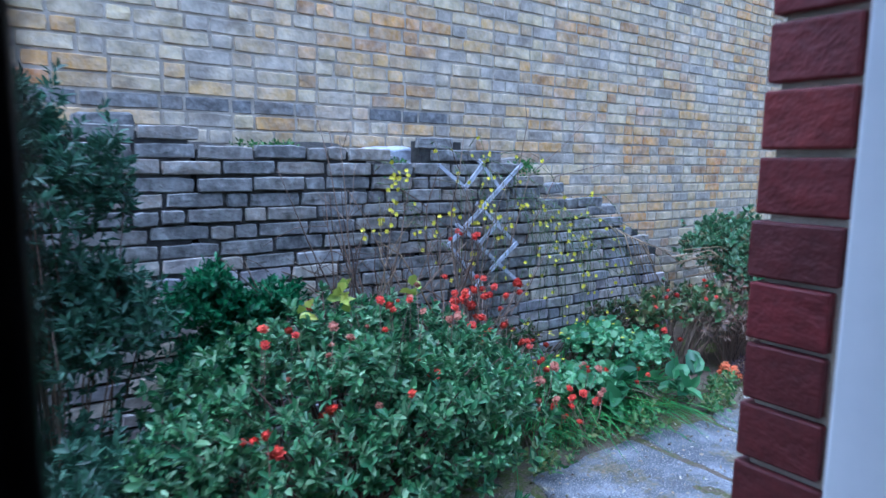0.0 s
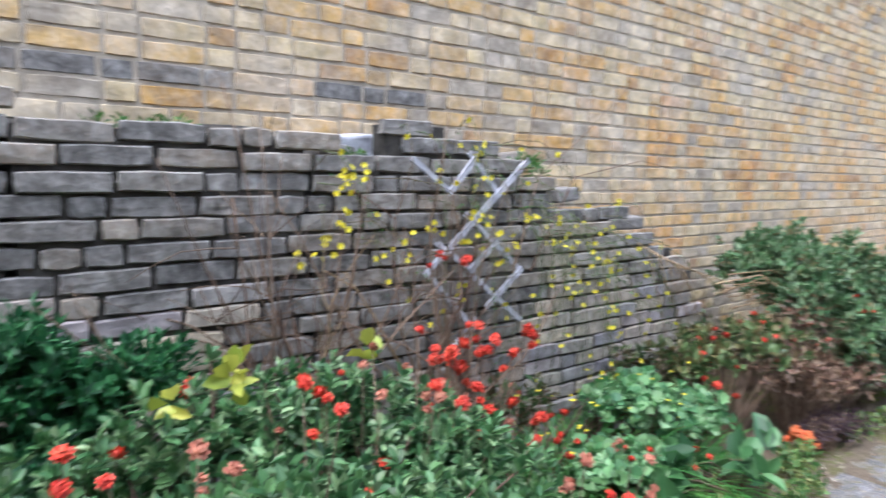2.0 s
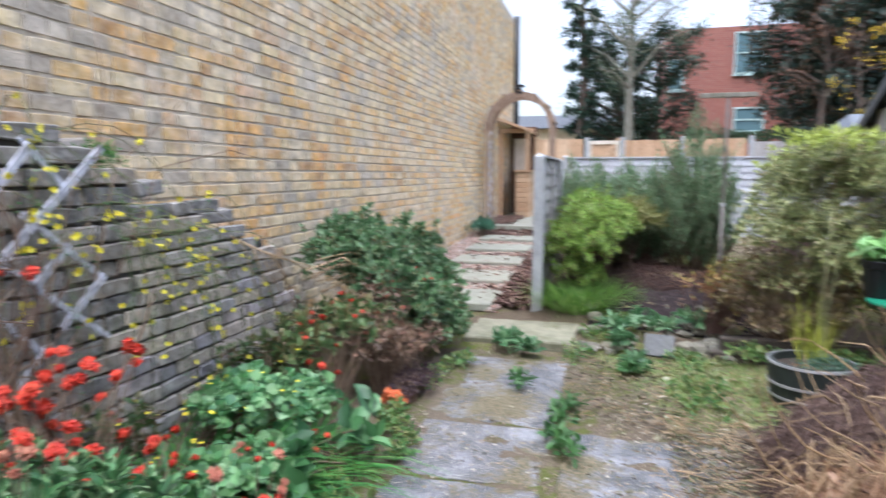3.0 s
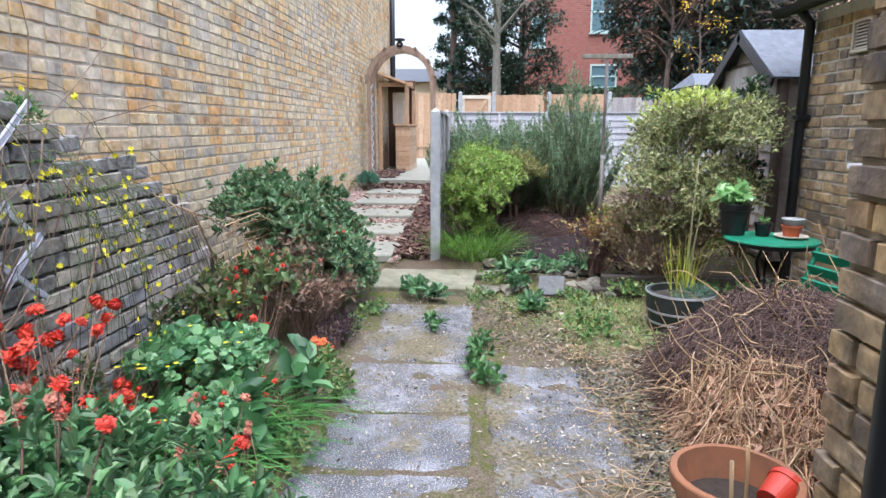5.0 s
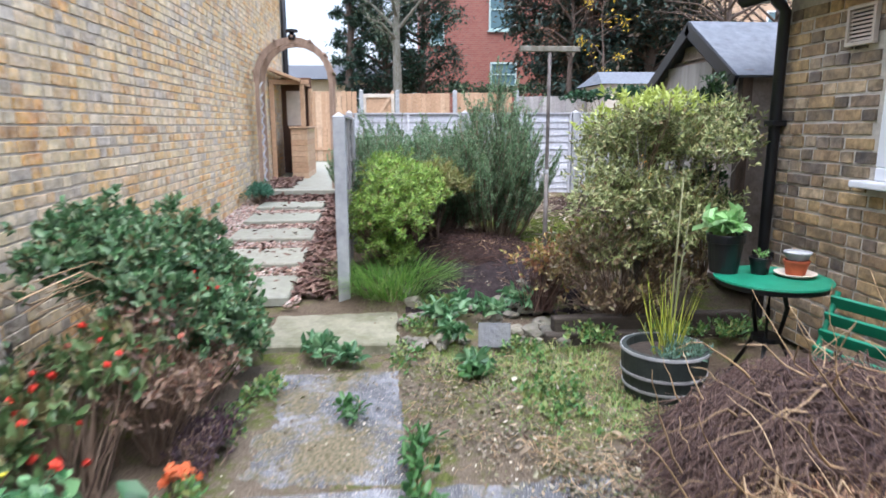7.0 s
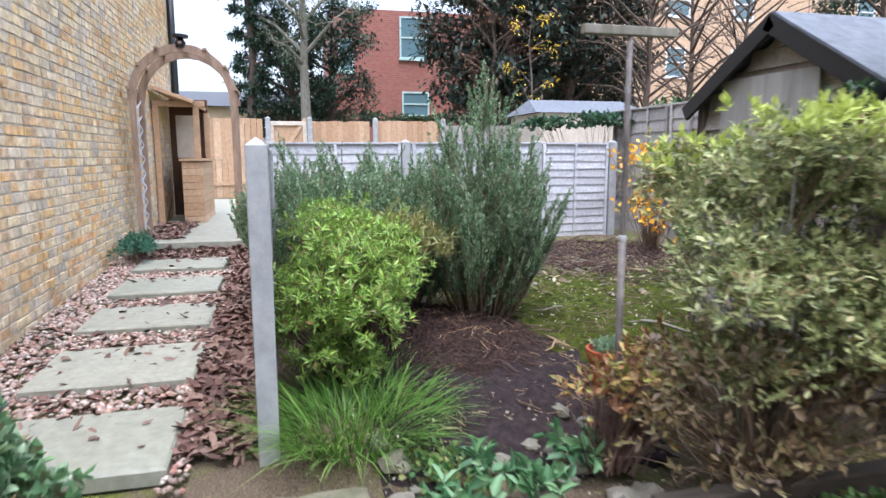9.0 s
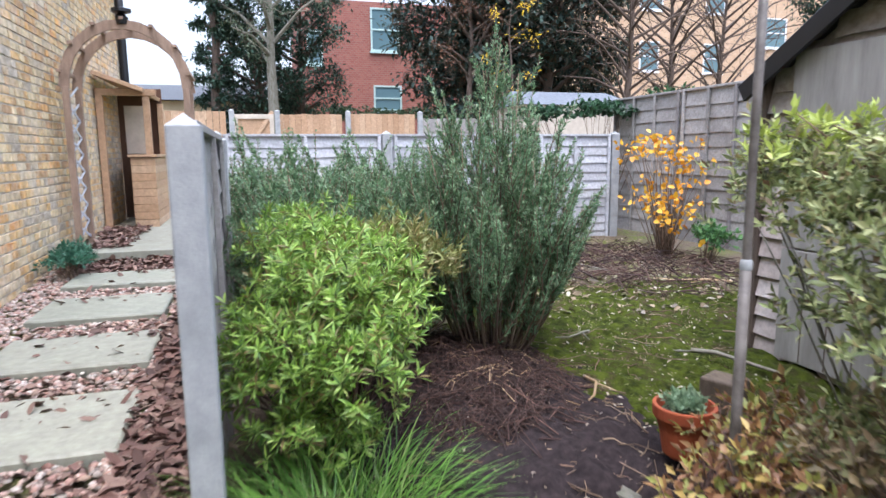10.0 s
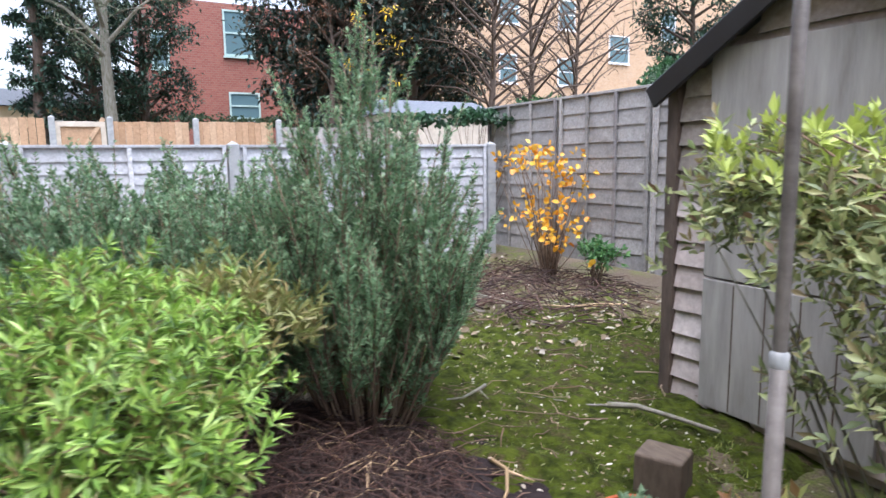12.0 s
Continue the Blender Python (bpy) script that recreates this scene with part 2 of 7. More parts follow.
def in_clumps(rng, clumps, n, inner=0.45):
    """n points in the outer part of a set of ellipsoids, with the way out of each."""
    w = np.array([c[3] * c[4] + c[4] * c[5] + c[3] * c[5] for c in clumps])
    which = rng.choice(len(clumps), n, p=w / w.sum())
    c = np.array(clumps)[which]
    d = unit(rng.normal(size=(n, 3)))
    d[:, 2] = np.where(d[:, 2] < -0.3, -d[:, 2], d[:, 2])
    r = inner + (1.08 - inner) * rng.random((n, 1)) ** 0.6
    off = unit(np.random.default_rng(len(clumps) * 7 + n).normal(size=(len(clumps), 9, 3)))[which, rng.integers(0, 9, n)]
    off[:, 2] = np.abs(off[:, 2]) * 0.9 - 0.15
    c = c.copy()
    c[:, :3] += off * c[:, 3:6] * 0.55
    c[:, 3:6] *= 0.55
    lump = 1 + 0.22 * np.sin(5 * d[:, :1] + which[:, None]) * np.cos(4 * d[:, 1:2] + 2 * which[:, None]) + 0.1 * rng.normal(size=(n, 1))
    return c[:, :3] + d * r * lump * c[:, 3:6], unit(d / c[:, 3:6])


def bush(name, label, category, base, clumps, mat, shoots=600, whorl=7, leaf=0.04, width=0.014, spread=0.9, rise=0.5, stem_mat=None, stems=40,
         seed=1, group="", inner=0.45, curl=0.15, rounder=False, along=0.03, stem_r=0.006):
    """A shrub: an empty at its base, twigs, and leaves set in whorls round the shoot tips."""
    rng = np.random.default_rng(seed)
    e = thing(name, label, category, base, group)
    clumps = [(c[0] - base[0], c[1] - base[1], c[2] - base[2], *c[3:]) for c in clumps]
    p, d = in_clumps(rng, clumps, shoots, inner)
    d = unit(d + np.array((0, 0, rise)) + rng.normal(0, 0.25, d.shape))
    lv = Leaves(seed)
    for k in range(whorl):
        side = unit(np.cross(d, rng.normal(size=d.shape)))
        f = k / max(1, whorl - 1)
        ll = leaf * (0.6 + 0.6 * rng.random(len(p)))
        lv.add(p - d * along * (1 - f), d * (0.25 + 0.75 * f) + side * spread * (1.15 - 0.8 * f), ll, width * (0.7 + 0.6 * rng.random(len(p))), d, 0.2, curl, rounder)
    lv.make("crown", mat, e)
    tb = Tubes(4)
    for i in rng.choice(len(p), min(stems, len(p)), replace=False):
        q = p[i]
        foot = np.array((q[0] * 0.15, q[1] * 0.15, -0.02)) + np.array((*rng.normal(0, 0.03, 2), 0))
        mid = foot * 0.5 + q * 0.5 + np.array((*rng.normal(0, 0.04, 2), 0.06))
        tb.add([foot, mid * 0.6 + foot * 0.4, mid * 0.7 + q * 0.3, q], stem_r, stem_r * 0.35)
    tb.make("branchwork", stem_mat or M_TWIG, e)
    return e


def smoothstep(a, b, x):
    t = min(1.0, max(0.0, (x - a) / (b - a)))
    return t * t * (3 - 2 * t)


def ground_at(x, y):
    """Height of the ground: flat by the house, a low bank, then a slow rise down the garden."""
    path = float(np.interp(x, (-50, 5.0, 5.3, 6.1, 6.9, 11.0, 11.4, 20, 26, 60), (0, 0, 0.03, 0.08, 0.12, 0.29, 0.38, 0.42, 1.0, 2.4)))
    bed = float(np.interp(x, (-50, 5.2, 5.9, 6.2, 7.2, 11.0, 11.4, 20, 26, 60), (0, 0.0, 0.06, 0.17, 0.24, 0.33, 0.38, 0.42, 1.0, 2.4)))
    w = smoothstep(1.7, 1.4, y)
    return path * (1 - w) + bed * w


# ---- ground: one sheet to the horizon ----
def axis(fine0, fine1, step, far0, far1):
    a = list(np.arange(fine0, fine1 + step / 2, step))
    s, v = step, fine1
    while v < far1:
        s *= 1.35
        v += s
        a.append(v)
    s, v = step, fine0
    while v > far0:
        s *= 1.35
        v -= s
        a.insert(0, v)
    return a


def ground_material():
    m, nt, p = base_mat("garden_soil", 0.95)
    p.inputs["Specular IOR Level"].default_value = 0.15
    n1, n2, n3 = noise_of(nt, 1.6, 6, "World"), noise_of(nt, 14, 6, "World"), noise_of(nt, 90, 4, "World")
    soil = mix_col(nt, steps(nt, n3.outputs[0], 0.3, 0.7), srgb("4a4036"), srgb("786b5a"))
    moss = mix_col(nt, steps(nt, n3.outputs[0], 0.3, 0.7), srgb("4a5424"), srgb("6f7a34"))
    c = mix_col(nt, steps(nt, n1.outputs[0], 0.45, 0.6), soil, mix_col(nt, steps(nt, n2.outputs[0], 0.4, 0.6), soil, moss))
    nt.links.new(c, p.inputs["Base Color"])
    bump_to(nt, p, n3.outputs[0], 0.8, 0.02)
    return m


gx, gy = axis(-1.5, 12.5, 0.1, -400, 1500), axis(-3.6, 3.4, 0.1, -900, 900)
gv, gf = [], []
for j, y in enumerate(gy):
    for i, x in enumerate(gx):
        near = -1.5 < x < 12.5 and -3.6 < y < 3.4
        gv.append((x, y, ground_at(x, y) - 0.03 + (0.02 * noise.noise(Vector((x * 3, y * 3, 0))) if near else 0)))
for j in range(len(gy) - 1):
    for i in range(len(gx) - 1):
        a = j * len(gx) + i
        gf.append((a, a + 1, a + len(gx) + 1, a + len(gx)))
ground = raw("ground", gv, gf, ground_material(), smooth=True)
tagged(ground, "damp garden soil with moss and litter", "ground", kind="structure")


# ---- brickwork ----
def brick_mesh(name, length, height, depth, chamfer, seed, rag=0.0):
    """One brick with an uneven outline and a nearly flat face: the face looks along -y, and it is centred on x and z."""
    r = random.Random(seed)
    bm = bmesh.new()
    x, z = length / 2, height / 2
    outline = [(-1, -1), (-0.35, -1), (0.3, -1), (1, -1), (1, 0.1), (1, 1), (0.35, 1), (-0.3, 1), (-1, 1), (-1, -0.1)]
    outer, inner, back = [], [], []
    for sx, sz in outline:
        corner = 1.0 if abs(sx) == 1 and abs(sz) == 1 else 0.0
        px, pz = sx * (x - rag * 0.6 * r.random() * abs(sx) - corner * 0.3 * chamfer), sz * (z - rag * 0.5 * r.random() * abs(sz) - corner * 0.3 * chamfer)
        outer.append(bm.verts.new((px, 0.0, pz)))
        inner.append(bm.verts.new((px - sx * chamfer * 0.55, -chamfer * r.uniform(0.75, 1.1), pz - sz * chamfer * 0.55)))
        back.append(bm.verts.new((px, depth, pz)))
    mid = bm.verts.new((r.uniform(-x, x) * 0.4, -chamfer * r.uniform(0.8, 1.25), r.uniform(-z, z) * 0.3))
    n = len(outline)
    for i in range(n):
        k = (i + 1) % n
        bm.faces.new((inner[i], inner[k], mid))
        bm.faces.new((outer[i], outer[k], inner[k], inner[i]))
        bm.faces.new((back[i], back[k], outer[k], outer[i]))
    me = bpy.data.meshes.new(name)
    bm.to_mesh(me)
    bm.free()
    return me


def lay_bricks(wall, m, length, top, z0, course, mat, parts_box, seed, chamfer=0.006, proud=0.012, wobble=0.002, stretcher=0.215, header=0.103, joint=0.011, bottom=None, skip=None, max_parts=300, rag=0.003, headers=None):
    """Courses in turn of stretchers and headers on a wall's face. m: from wall-run space (x along, -y out, z up) to the world."""
    rnd = random.Random(seed)
    kinds = {}
    for key, ln in (("s", stretcher), ("h", header)):
        kinds[key] = []
        for v in range(6):
            me = brick_mesh("brick", ln, course - joint, 0.025, chamfer, seed * 31 + v * 7 + (1 if key == "h" else 0), rag)
            me.materials.append(mat)
            kinds[key].append(me)
    arr = {}
    for key in kinds:
        for v, me in enumerate(kinds[key]):
            co = np.array([tuple(w.co) for w in me.vertices])
            arr[key, v] = (co, [tuple(f.vertices) for f in me.polygons])
    verts, faces, count = [], [], 0
    row, z = 0, z0 + course / 2
    placed = []
    while z < max(top(0.01 * i * length) for i in range(101)):
        x = -(stretcher + joint) * (0.5 if row % 2 else 0) + rnd.uniform(-0.02, 0.02)
        i = row
        while x < length:
            if headers is None:
                key = "s" if (i % 2 == 0) ^ (rnd.random() < 0.12) else "h"
            else:
                key = "h" if rnd.random() < headers else "s"
            ln = stretcher if key == "s" else header
            cx = x + ln / 2
            x += ln + joint
            i += 1
            a, b = max(0.0, cx - ln / 2), min(length, cx + ln / 2)
            if b - a < 0.035 or z + course * 0.4 > top(cx) or (bottom and z < bottom(cx)) or (skip and skip(cx, z)):
                continue
            placed.append(((a + b) / 2, z, key, (b - a) / ln))
        row += 1
        z += course
    for cx, z, key, cut in placed:
        v = rnd.randrange(6)
        loc = Matrix.LocRotScale((cx, -proud + rnd.uniform(-wobble, wobble) * 1.5, z + rnd.uniform(-wobble, wobble)), Euler((rnd.gauss(0, 0.012), rnd.gauss(0, 0.008), rnd.gauss(0, 0.012))), (cut * rnd.uniform(0.97, 1.02) if cut > 0.999 else cut, 1, rnd.uniform(0.95, 1.03)))
        inside = parts_box[0] < cx < parts_box[1] and parts_box[2] < z < parts_box[3]
        if inside and count < max_parts:
            ob = new("brick", kinds[key][v])
            ob.parent = wall
            ob.matrix_world = m @ loc
            count += 1
        else:
            co, fs = arr[key, v]
            t = np.array(m @ loc)
            b = len(verts)
            verts.extend(map(tuple, co @ t[:3, :3].T + t[:3, 3]))
            faces.extend(tuple(b + q for q in f) for f in fs)
    if verts:
        ob = raw("brickwork", verts, faces, mat, wall)
        tagged(ob, kind="stuff")


def structure(name, bm, mat, label, category="wall"):
    return tagged(part(name, bm, mat), label, category, kind="structure")


WALL_Y = 3.27
wall_house = structure("wall_neighbour", box(-4, 15.5, WALL_Y, WALL_Y + 0.35, -0.2, 4.75), M_MORTAR, "tall yellow stock brick side wall of the neighbouring house")
def sooty(x, z):
    """A blackened stretch of the tall wall just over the ruin."""
    return 1.6 < z < 1.7 and x < 5.3 and math.sin(x * 2.1) + math.sin(x * 31.0 + 1) > -0.7


for brick_mat, want, run, many in ((M_STOCK, False, (5.2, 8.6, 1.2, 2.2), 260), (M_OLD, True, (3.0, 5.6, 1.5, 1.8), 40)):
    lay_bricks(wall_house, pose(-3, WALL_Y, 0), 18.4, lambda x: 4.6, 0.0, 0.0762, brick_mat, run, 3, proud=0.002, wobble=0.002, chamfer=0.0045, joint=0.009, rag=0.007, max_parts=many,
               skip=lambda x, z, want=want: sooty(x, z) != want)

OLD_Y = 2.87
OLD_TOP = ((-9, 1.515), (0.74, 1.446), (1.6, 1.375), (1.9, 1.515), (2.2, 1.446), (2.42, 1.375), (2.62, 1.303), (2.8, 1.16), (3.25, 1.018), (3.6, 0.947), (3.8, 0.804), (4.02, 0.52), (4.22, 0.0))


def old_top(x):
    h = 0.0
    for x0, t in OLD_TOP:
        if x >= x0:
            h = t
    return h


bm = bmesh.new()
for (x0, t), (x1, _) in zip(OLD_TOP, OLD_TOP[1:]):
    add_box(bm, max(x0, -3.0), x1 - 0.03, OLD_Y + 0.004, OLD_Y + 0.1, -0.2, t - 0.03)
    add_box(bm, max(x0, -3.0), x1, OLD_Y + 0.1, WALL_Y - 0.016, -0.2, min(t, 1.4) - 0.03)
wall_old = structure("wall_old", bm, M_MORTAR_DARK, "remains of an old garden wall of dark weathered bricks with a broken top")
def pale_zone(x, z):
    """Where the dark upper bricks give way to paler ones: low down, and towards the broken end."""
    wave = 0.05 * math.sin(x * 6.0) + 0.04 * math.sin(x * 15.0 + z * 30)
    if x < 4.4:
        return z < 0.92 + wave
    return x > 5.7 + 2 * wave and z < old_top(x - 3) - 0.22


for brick_mat, want, run, many in ((M_OLD, False, (3.4, 5.7, 0.8, 1.6), 180), (M_OLD_PALE, True, (3.4, 7.2, 0.3, 1.0), 120)):
    lay_bricks(wall_old, pose(-3, OLD_Y, 0), 7.2, lambda x: old_top(x - 3), -0.0536, 0.0713, brick_mat, run, 5, chamfer=0.008, proud=0.004, wobble=0.005, stretcher=0.247, joint=0.004, rag=0.011, headers=0.14, max_parts=many,
               skip=lambda x, z, want=want: pale_zone(x, z) != want)

# mortar run up from the broken top to the taller wall
bm = bmesh.new()
for (x0, t), (x1, _) in zip(OLD_TOP[:2], OLD_TOP[1:3]):
    x0 = max(x0, -3.0)
    n = max(2, int((x1 - x0) / 0.12))
    lo = [bm.verts.new((x0 + (x1 - x0) * k / n, OLD_Y + 0.1 + random.uniform(0, 0.06), min(t, 1.42) - 0.03)) for k in range(n + 1)]
    hi = [bm.verts.new((x0 + (x1 - x0) * k / n, WALL_Y - 0.004, min(t, 1.42) - 0.01 + random.uniform(0, 0.07))) for k in range(n + 1)]
    for k in range(n):
        bm.faces.new((lo[k], lo[k + 1], hi[k + 1], hi[k]))
part("mortar_fillet", bm, M_MORTAR_DARK, wall_old)

# the house that the walk starts from: a doorway in its garden wall, a return and a lower extension
HY = 0.41
OUT_Y = Matrix.Diagonal((1, -1, 1, 1))
OUT_X = Matrix(((0, 1, 0, 0), (1, 0, 0, 0), (0, 0, 1, 0), (0, 0, 0, 1)))
bm = bmesh.new()
for a in ((-4, -0.09, 0.28, HY - 0.012, 0, 2.7), (0.776, 1.848, 0.28, HY - 0.012, 0, 2.7), (-0.09, 0.776, 0.28, HY - 0.012, 2.1, 2.7), (1.74, 1.848, -1.5, 0.28, 0, 2.7)):
    add_box(bm, *a)
wall_back = structure("wall_back", bm, M_MORTAR, "brick back wall of the house with a doorway")
lay_bricks(wall_back, pose(0.85, HY, 0) @ OUT_Y, 1.010, lambda x: 2.6, 0.0, 0.0762, M_STOCK_DARK, (0, 2, 0, 3), 8, max_parts=150, proud=0.004, chamfer=0.0045, wobble=0.003, rag=0.007)
for i in range(27):
    j = [random.uniform(-0.004, 0.004) for _ in range(3)]
    part("brick", box(0.765 + j[0] * 0.5, 0.84, 0.312 + j[1], HY + 0.004 + j[2], 0.004 + i * 0.0775, 0.0738 + i * 0.0775 + j[1] * 0.4, 0.0035), M_RED, wall_back, "dark red brick")
door_frame = tagged(part("door_1", box(-0.09, 0.012, 0.24, HY + 0.002, 0, 2.1, 0.006), M_BLACK), "black painted door jamb", "door frame", kind="structure")
part("white_jamb", box(0.742, 0.82, 0.19, 0.298, 0, 2.1, 0.005), M_WHITE, door_frame, "white plastic jamb")
part("threshold", box(0.012, 0.742, 0.2, HY + 0.03, -0.03, 0.015, 0.004), M_CONC, door_frame, "grey threshold")
M_PLASTER = plain_mat("plaster", "c9c5bb", "bdb8ad", 3, 0.9, 0.05)
bm = bmesh.new()
for a in ((-1.6, -1.5, -2.5, 0.28, 0, 2.4), (1.63, 1.73, -2.5, 0.28, 0, 2.4), (-1.6, 1.73, -2.6, -2.5, 0, 2.4)):
    add_box(bm, *a)
structure("wall_room", bm, M_PLASTER, "plain plastered walls of the room behind the door")
structure("floor", box(-1.5, 1.63, -2.5, 0.2, -0.05, 0.0), plain_mat("floor_tile", "7d7a74", "6c6963", 3, 0.6, 0.05), "grey floor of the room", "floor")
structure("ceiling", box(-1.6, 1.9, -2.6, 0.28, 2.4, 2.5), M_PLASTER, "white ceiling of the room", "ceiling")

EY = -1.25
EX = 5.47
bm = bmesh.new()
WX0, WX1, WZ0, WZ1 = 3.35, 4.6, 1.07, 2.0
for a in ((1.85, WX0, EY - 0.25, EY, 0, 2.13), (WX0, WX1, EY - 0.25, EY, 0, WZ0), (WX0, WX1, EY - 0.25, EY, WZ1, 2.13), (WX1, EX - 0.01, EY - 0.25, EY, 0, 2.13), (EX - 0.26, EX - 0.01, -4.5, EY - 0.25, 0, 2.13)):
    add_box(bm, *a)
wall_ext = structure("wall_extension", bm, M_MORTAR_PALE, "stock brick wall of a low extension with a window")
lay_bricks(wall_ext, pose(1.93, EY, 0) @ OUT_Y, EX - 1.93, lambda x: 2.12, 0.0, 0.0762, M_STOCK_DARK, (2.0, 3.6, 0.3, 2.0), 12,
           skip=lambda x, z: WX0 - 2.0 < x < WX1 - 1.87 and WZ0 - 0.07 < z < WZ1 + 0.05, proud=0.005, chamfer=0.0045, wobble=0.003, rag=0.006)
lay_bricks(wall_ext, Matrix.Translation((EX - 0.01, -4.4, 0)) @ OUT_X @ OUT_Y, 3.14, lambda x: 2.12, 0.0, 0.0762, M_STOCK_DARK, (9, 9, 9, 9), 13, proud=0.007)
M_SLATE = pieces_mat("slate", ["3b3e44", "4a4d53", "33363b"], rough=0.5, stain=("55584f", 0.55))
bm = box(0, 3.8, 0, 3.3, 0, 0.06)
roof_ob = structure("roof", bm, M_SLATE, "dark slate roof of the extension", "roof")
roof_ob.matrix_world = pose(5.72, -1.04, 2.23, 0, 0, 180) @ pose(0, 0, 0, 18)
M_FASCIA = plain_mat("pale_fascia", "b8b5a8", "9a978b", 8, 0.7, 0.1)
structure("fascia", box(1.95, 5.66, -1.22, -1.12, 2.135, 2.2, 0.004), M_FASCIA, "pale weathered fascia board under the eaves", "trim")

# window
M_GLASS, gnt, gp = base_mat("window_glass", 0.03)
gp.inputs["Base Color"].default_value, gp.inputs["Transmission Weight"].default_value, gp.inputs["IOR"].default_value = (0.9, 0.94, 0.95, 1), 1.0, 1.45
window = thing("window_1", "white plastic framed window with a deep sill", "window", (WX0, EY, WZ0))
window["kind"] = "structure"
for a in ((0, 1.25, -0.1, 0.02, 0, 0.07), (0, 0.07, -0.1, 0.02, 0.07, 0.96), (1.18, 1.25, -0.1, 0.02, 0.07, 0.96), (0.6, 0.66, -0.1, 0.02, 0.07, 0.96)):
    part("window_frame", box(*a, 0.008), M_WHITE, window)
part("window_sill", box(-0.08, 1.33, -0.05, 0.1, -0.04, -0.002, 0.008), M_WHITE, window)
for x0, x1 in ((0.07, 0.6), (0.66, 1.18)):
    part("pane", box(x0, x1, -0.05, -0.04, 0.07, 0.96), M_GLASS, window).visible_shadow = False
part("curtain", box(0.075, 1.175, -0.085, -0.075, 0.075, 0.93), plain_mat("grey_blind", "b4bec6", "c6ced4", 2, 0.8, 0.05), window, "grey blind behind the glass")

# ---- paving ----
def slab_material():
    """Damp grey concrete: speckled, scuffed pale in patches, with moss and dirt growing over it."""
    m, nt, p = base_mat("grey_paving", 0.7)
    r = ramp_node(nt, [srgb(c) for c in ("515459", "5f6166", "4a4d52", "646465")])
    nt.links.new(piece_random(nt), r.inputs[0])
    speck, scuff, dirt, frayed, grain = noise_of(nt, 150, 3, "World"), noise_of(nt, 4.5, 6, "World"), noise_of(nt, 2.1, 5, "World"), noise_of(nt, 24, 5, "World"), noise_of(nt, 55, 4, "World")
    c = mix_col(nt, steps(nt, scuff.outputs[0], 0.47, 0.66), r.outputs[0], srgb("82858b"))
    c = mix_col(nt, steps(nt, speck.outputs[0], 0.56, 0.66), c, srgb("b5b1a8"))
    c = mix_col(nt, steps(nt, speck.outputs[0], 0.46, 0.36), c, srgb("3a3a3a"))
    add = nt.nodes.new("ShaderNodeMath")
    add.operation = "MULTIPLY_ADD"
    nt.links.new(frayed.outputs[0], add.inputs[0])
    add.inputs[1].default_value = 0.45
    nt.links.new(dirt.outputs[0], add.inputs[2])
    earth = mix_col(nt, steps(nt, grain.outputs[0], 0.4, 0.62), srgb("4b4a2c"), srgb("7a6d58"))
    c = mix_col(nt, steps(nt, add.outputs[0], 0.71, 0.83), c, earth)
    nt.links.new(c, p.inputs["Base Color"])
    nt.links.new(steps(nt, scuff.outputs[0], 1.1, 0.2), p.inputs["Roughness"])
    bump_to(nt, p, grain.outputs[0], 0.55, 0.008)
    return m


def ragged_slab(x0, x1, y0, y1, z, seed, rag=0.02):
    """A slab with worn, crumbled edges."""
    off = Vector((seed * 3.7, 0, 0))
    n = lambda a, b: max(2, int(abs(b - a) / 0.07))
    loop = [(x0 + (x1 - x0) * k / n(x0, x1), y0) for k in range(n(x0, x1))] + [(x1, y0 + (y1 - y0) * k / n(y0, y1)) for k in range(n(y0, y1))]
    loop += [(x1 - (x1 - x0) * k / n(x0, x1), y1) for k in range(n(x0, x1))] + [(x0, y1 - (y1 - y0) * k / n(y0, y1)) for k in range(n(y0, y1))]
    cx, cy = (x0 + x1) / 2, (y0 + y1) / 2
    bm = bmesh.new()
    rings = [[], [], []]
    for x, y in loop:
        w = rag * (0.6 + noise.noise(Vector((x * 9, y * 9, 0)) + off) + 0.8 * noise.noise(Vector((x * 2.5, y * 2.5, 4)) + off))
        e = Vector((math.copysign(1, cx - x) if abs(x - x0) < 1e-6 or abs(x - x1) < 1e-6 else 0, math.copysign(1, cy - y) if abs(y - y0) < 1e-6 or abs(y - y1) < 1e-6 else 0, 0))
        p = Vector((x, y, 0)) + e * max(0.0, w)
        for k, (inset, dz) in enumerate(((0.0, -0.07), (0.002, -0.01), (0.014, 0.0))):
            rings[k].append(bm.verts.new(p + e * inset + Vector((0, 0, z + dz))))
    m = len(loop)
    for a, b in zip(rings, rings[1:]):
        for k in range(m):
            bm.faces.new((a[k], a[(k + 1) % m], b[(k + 1) % m], b[k]))
    bm.faces.new(rings[2])
    return bm


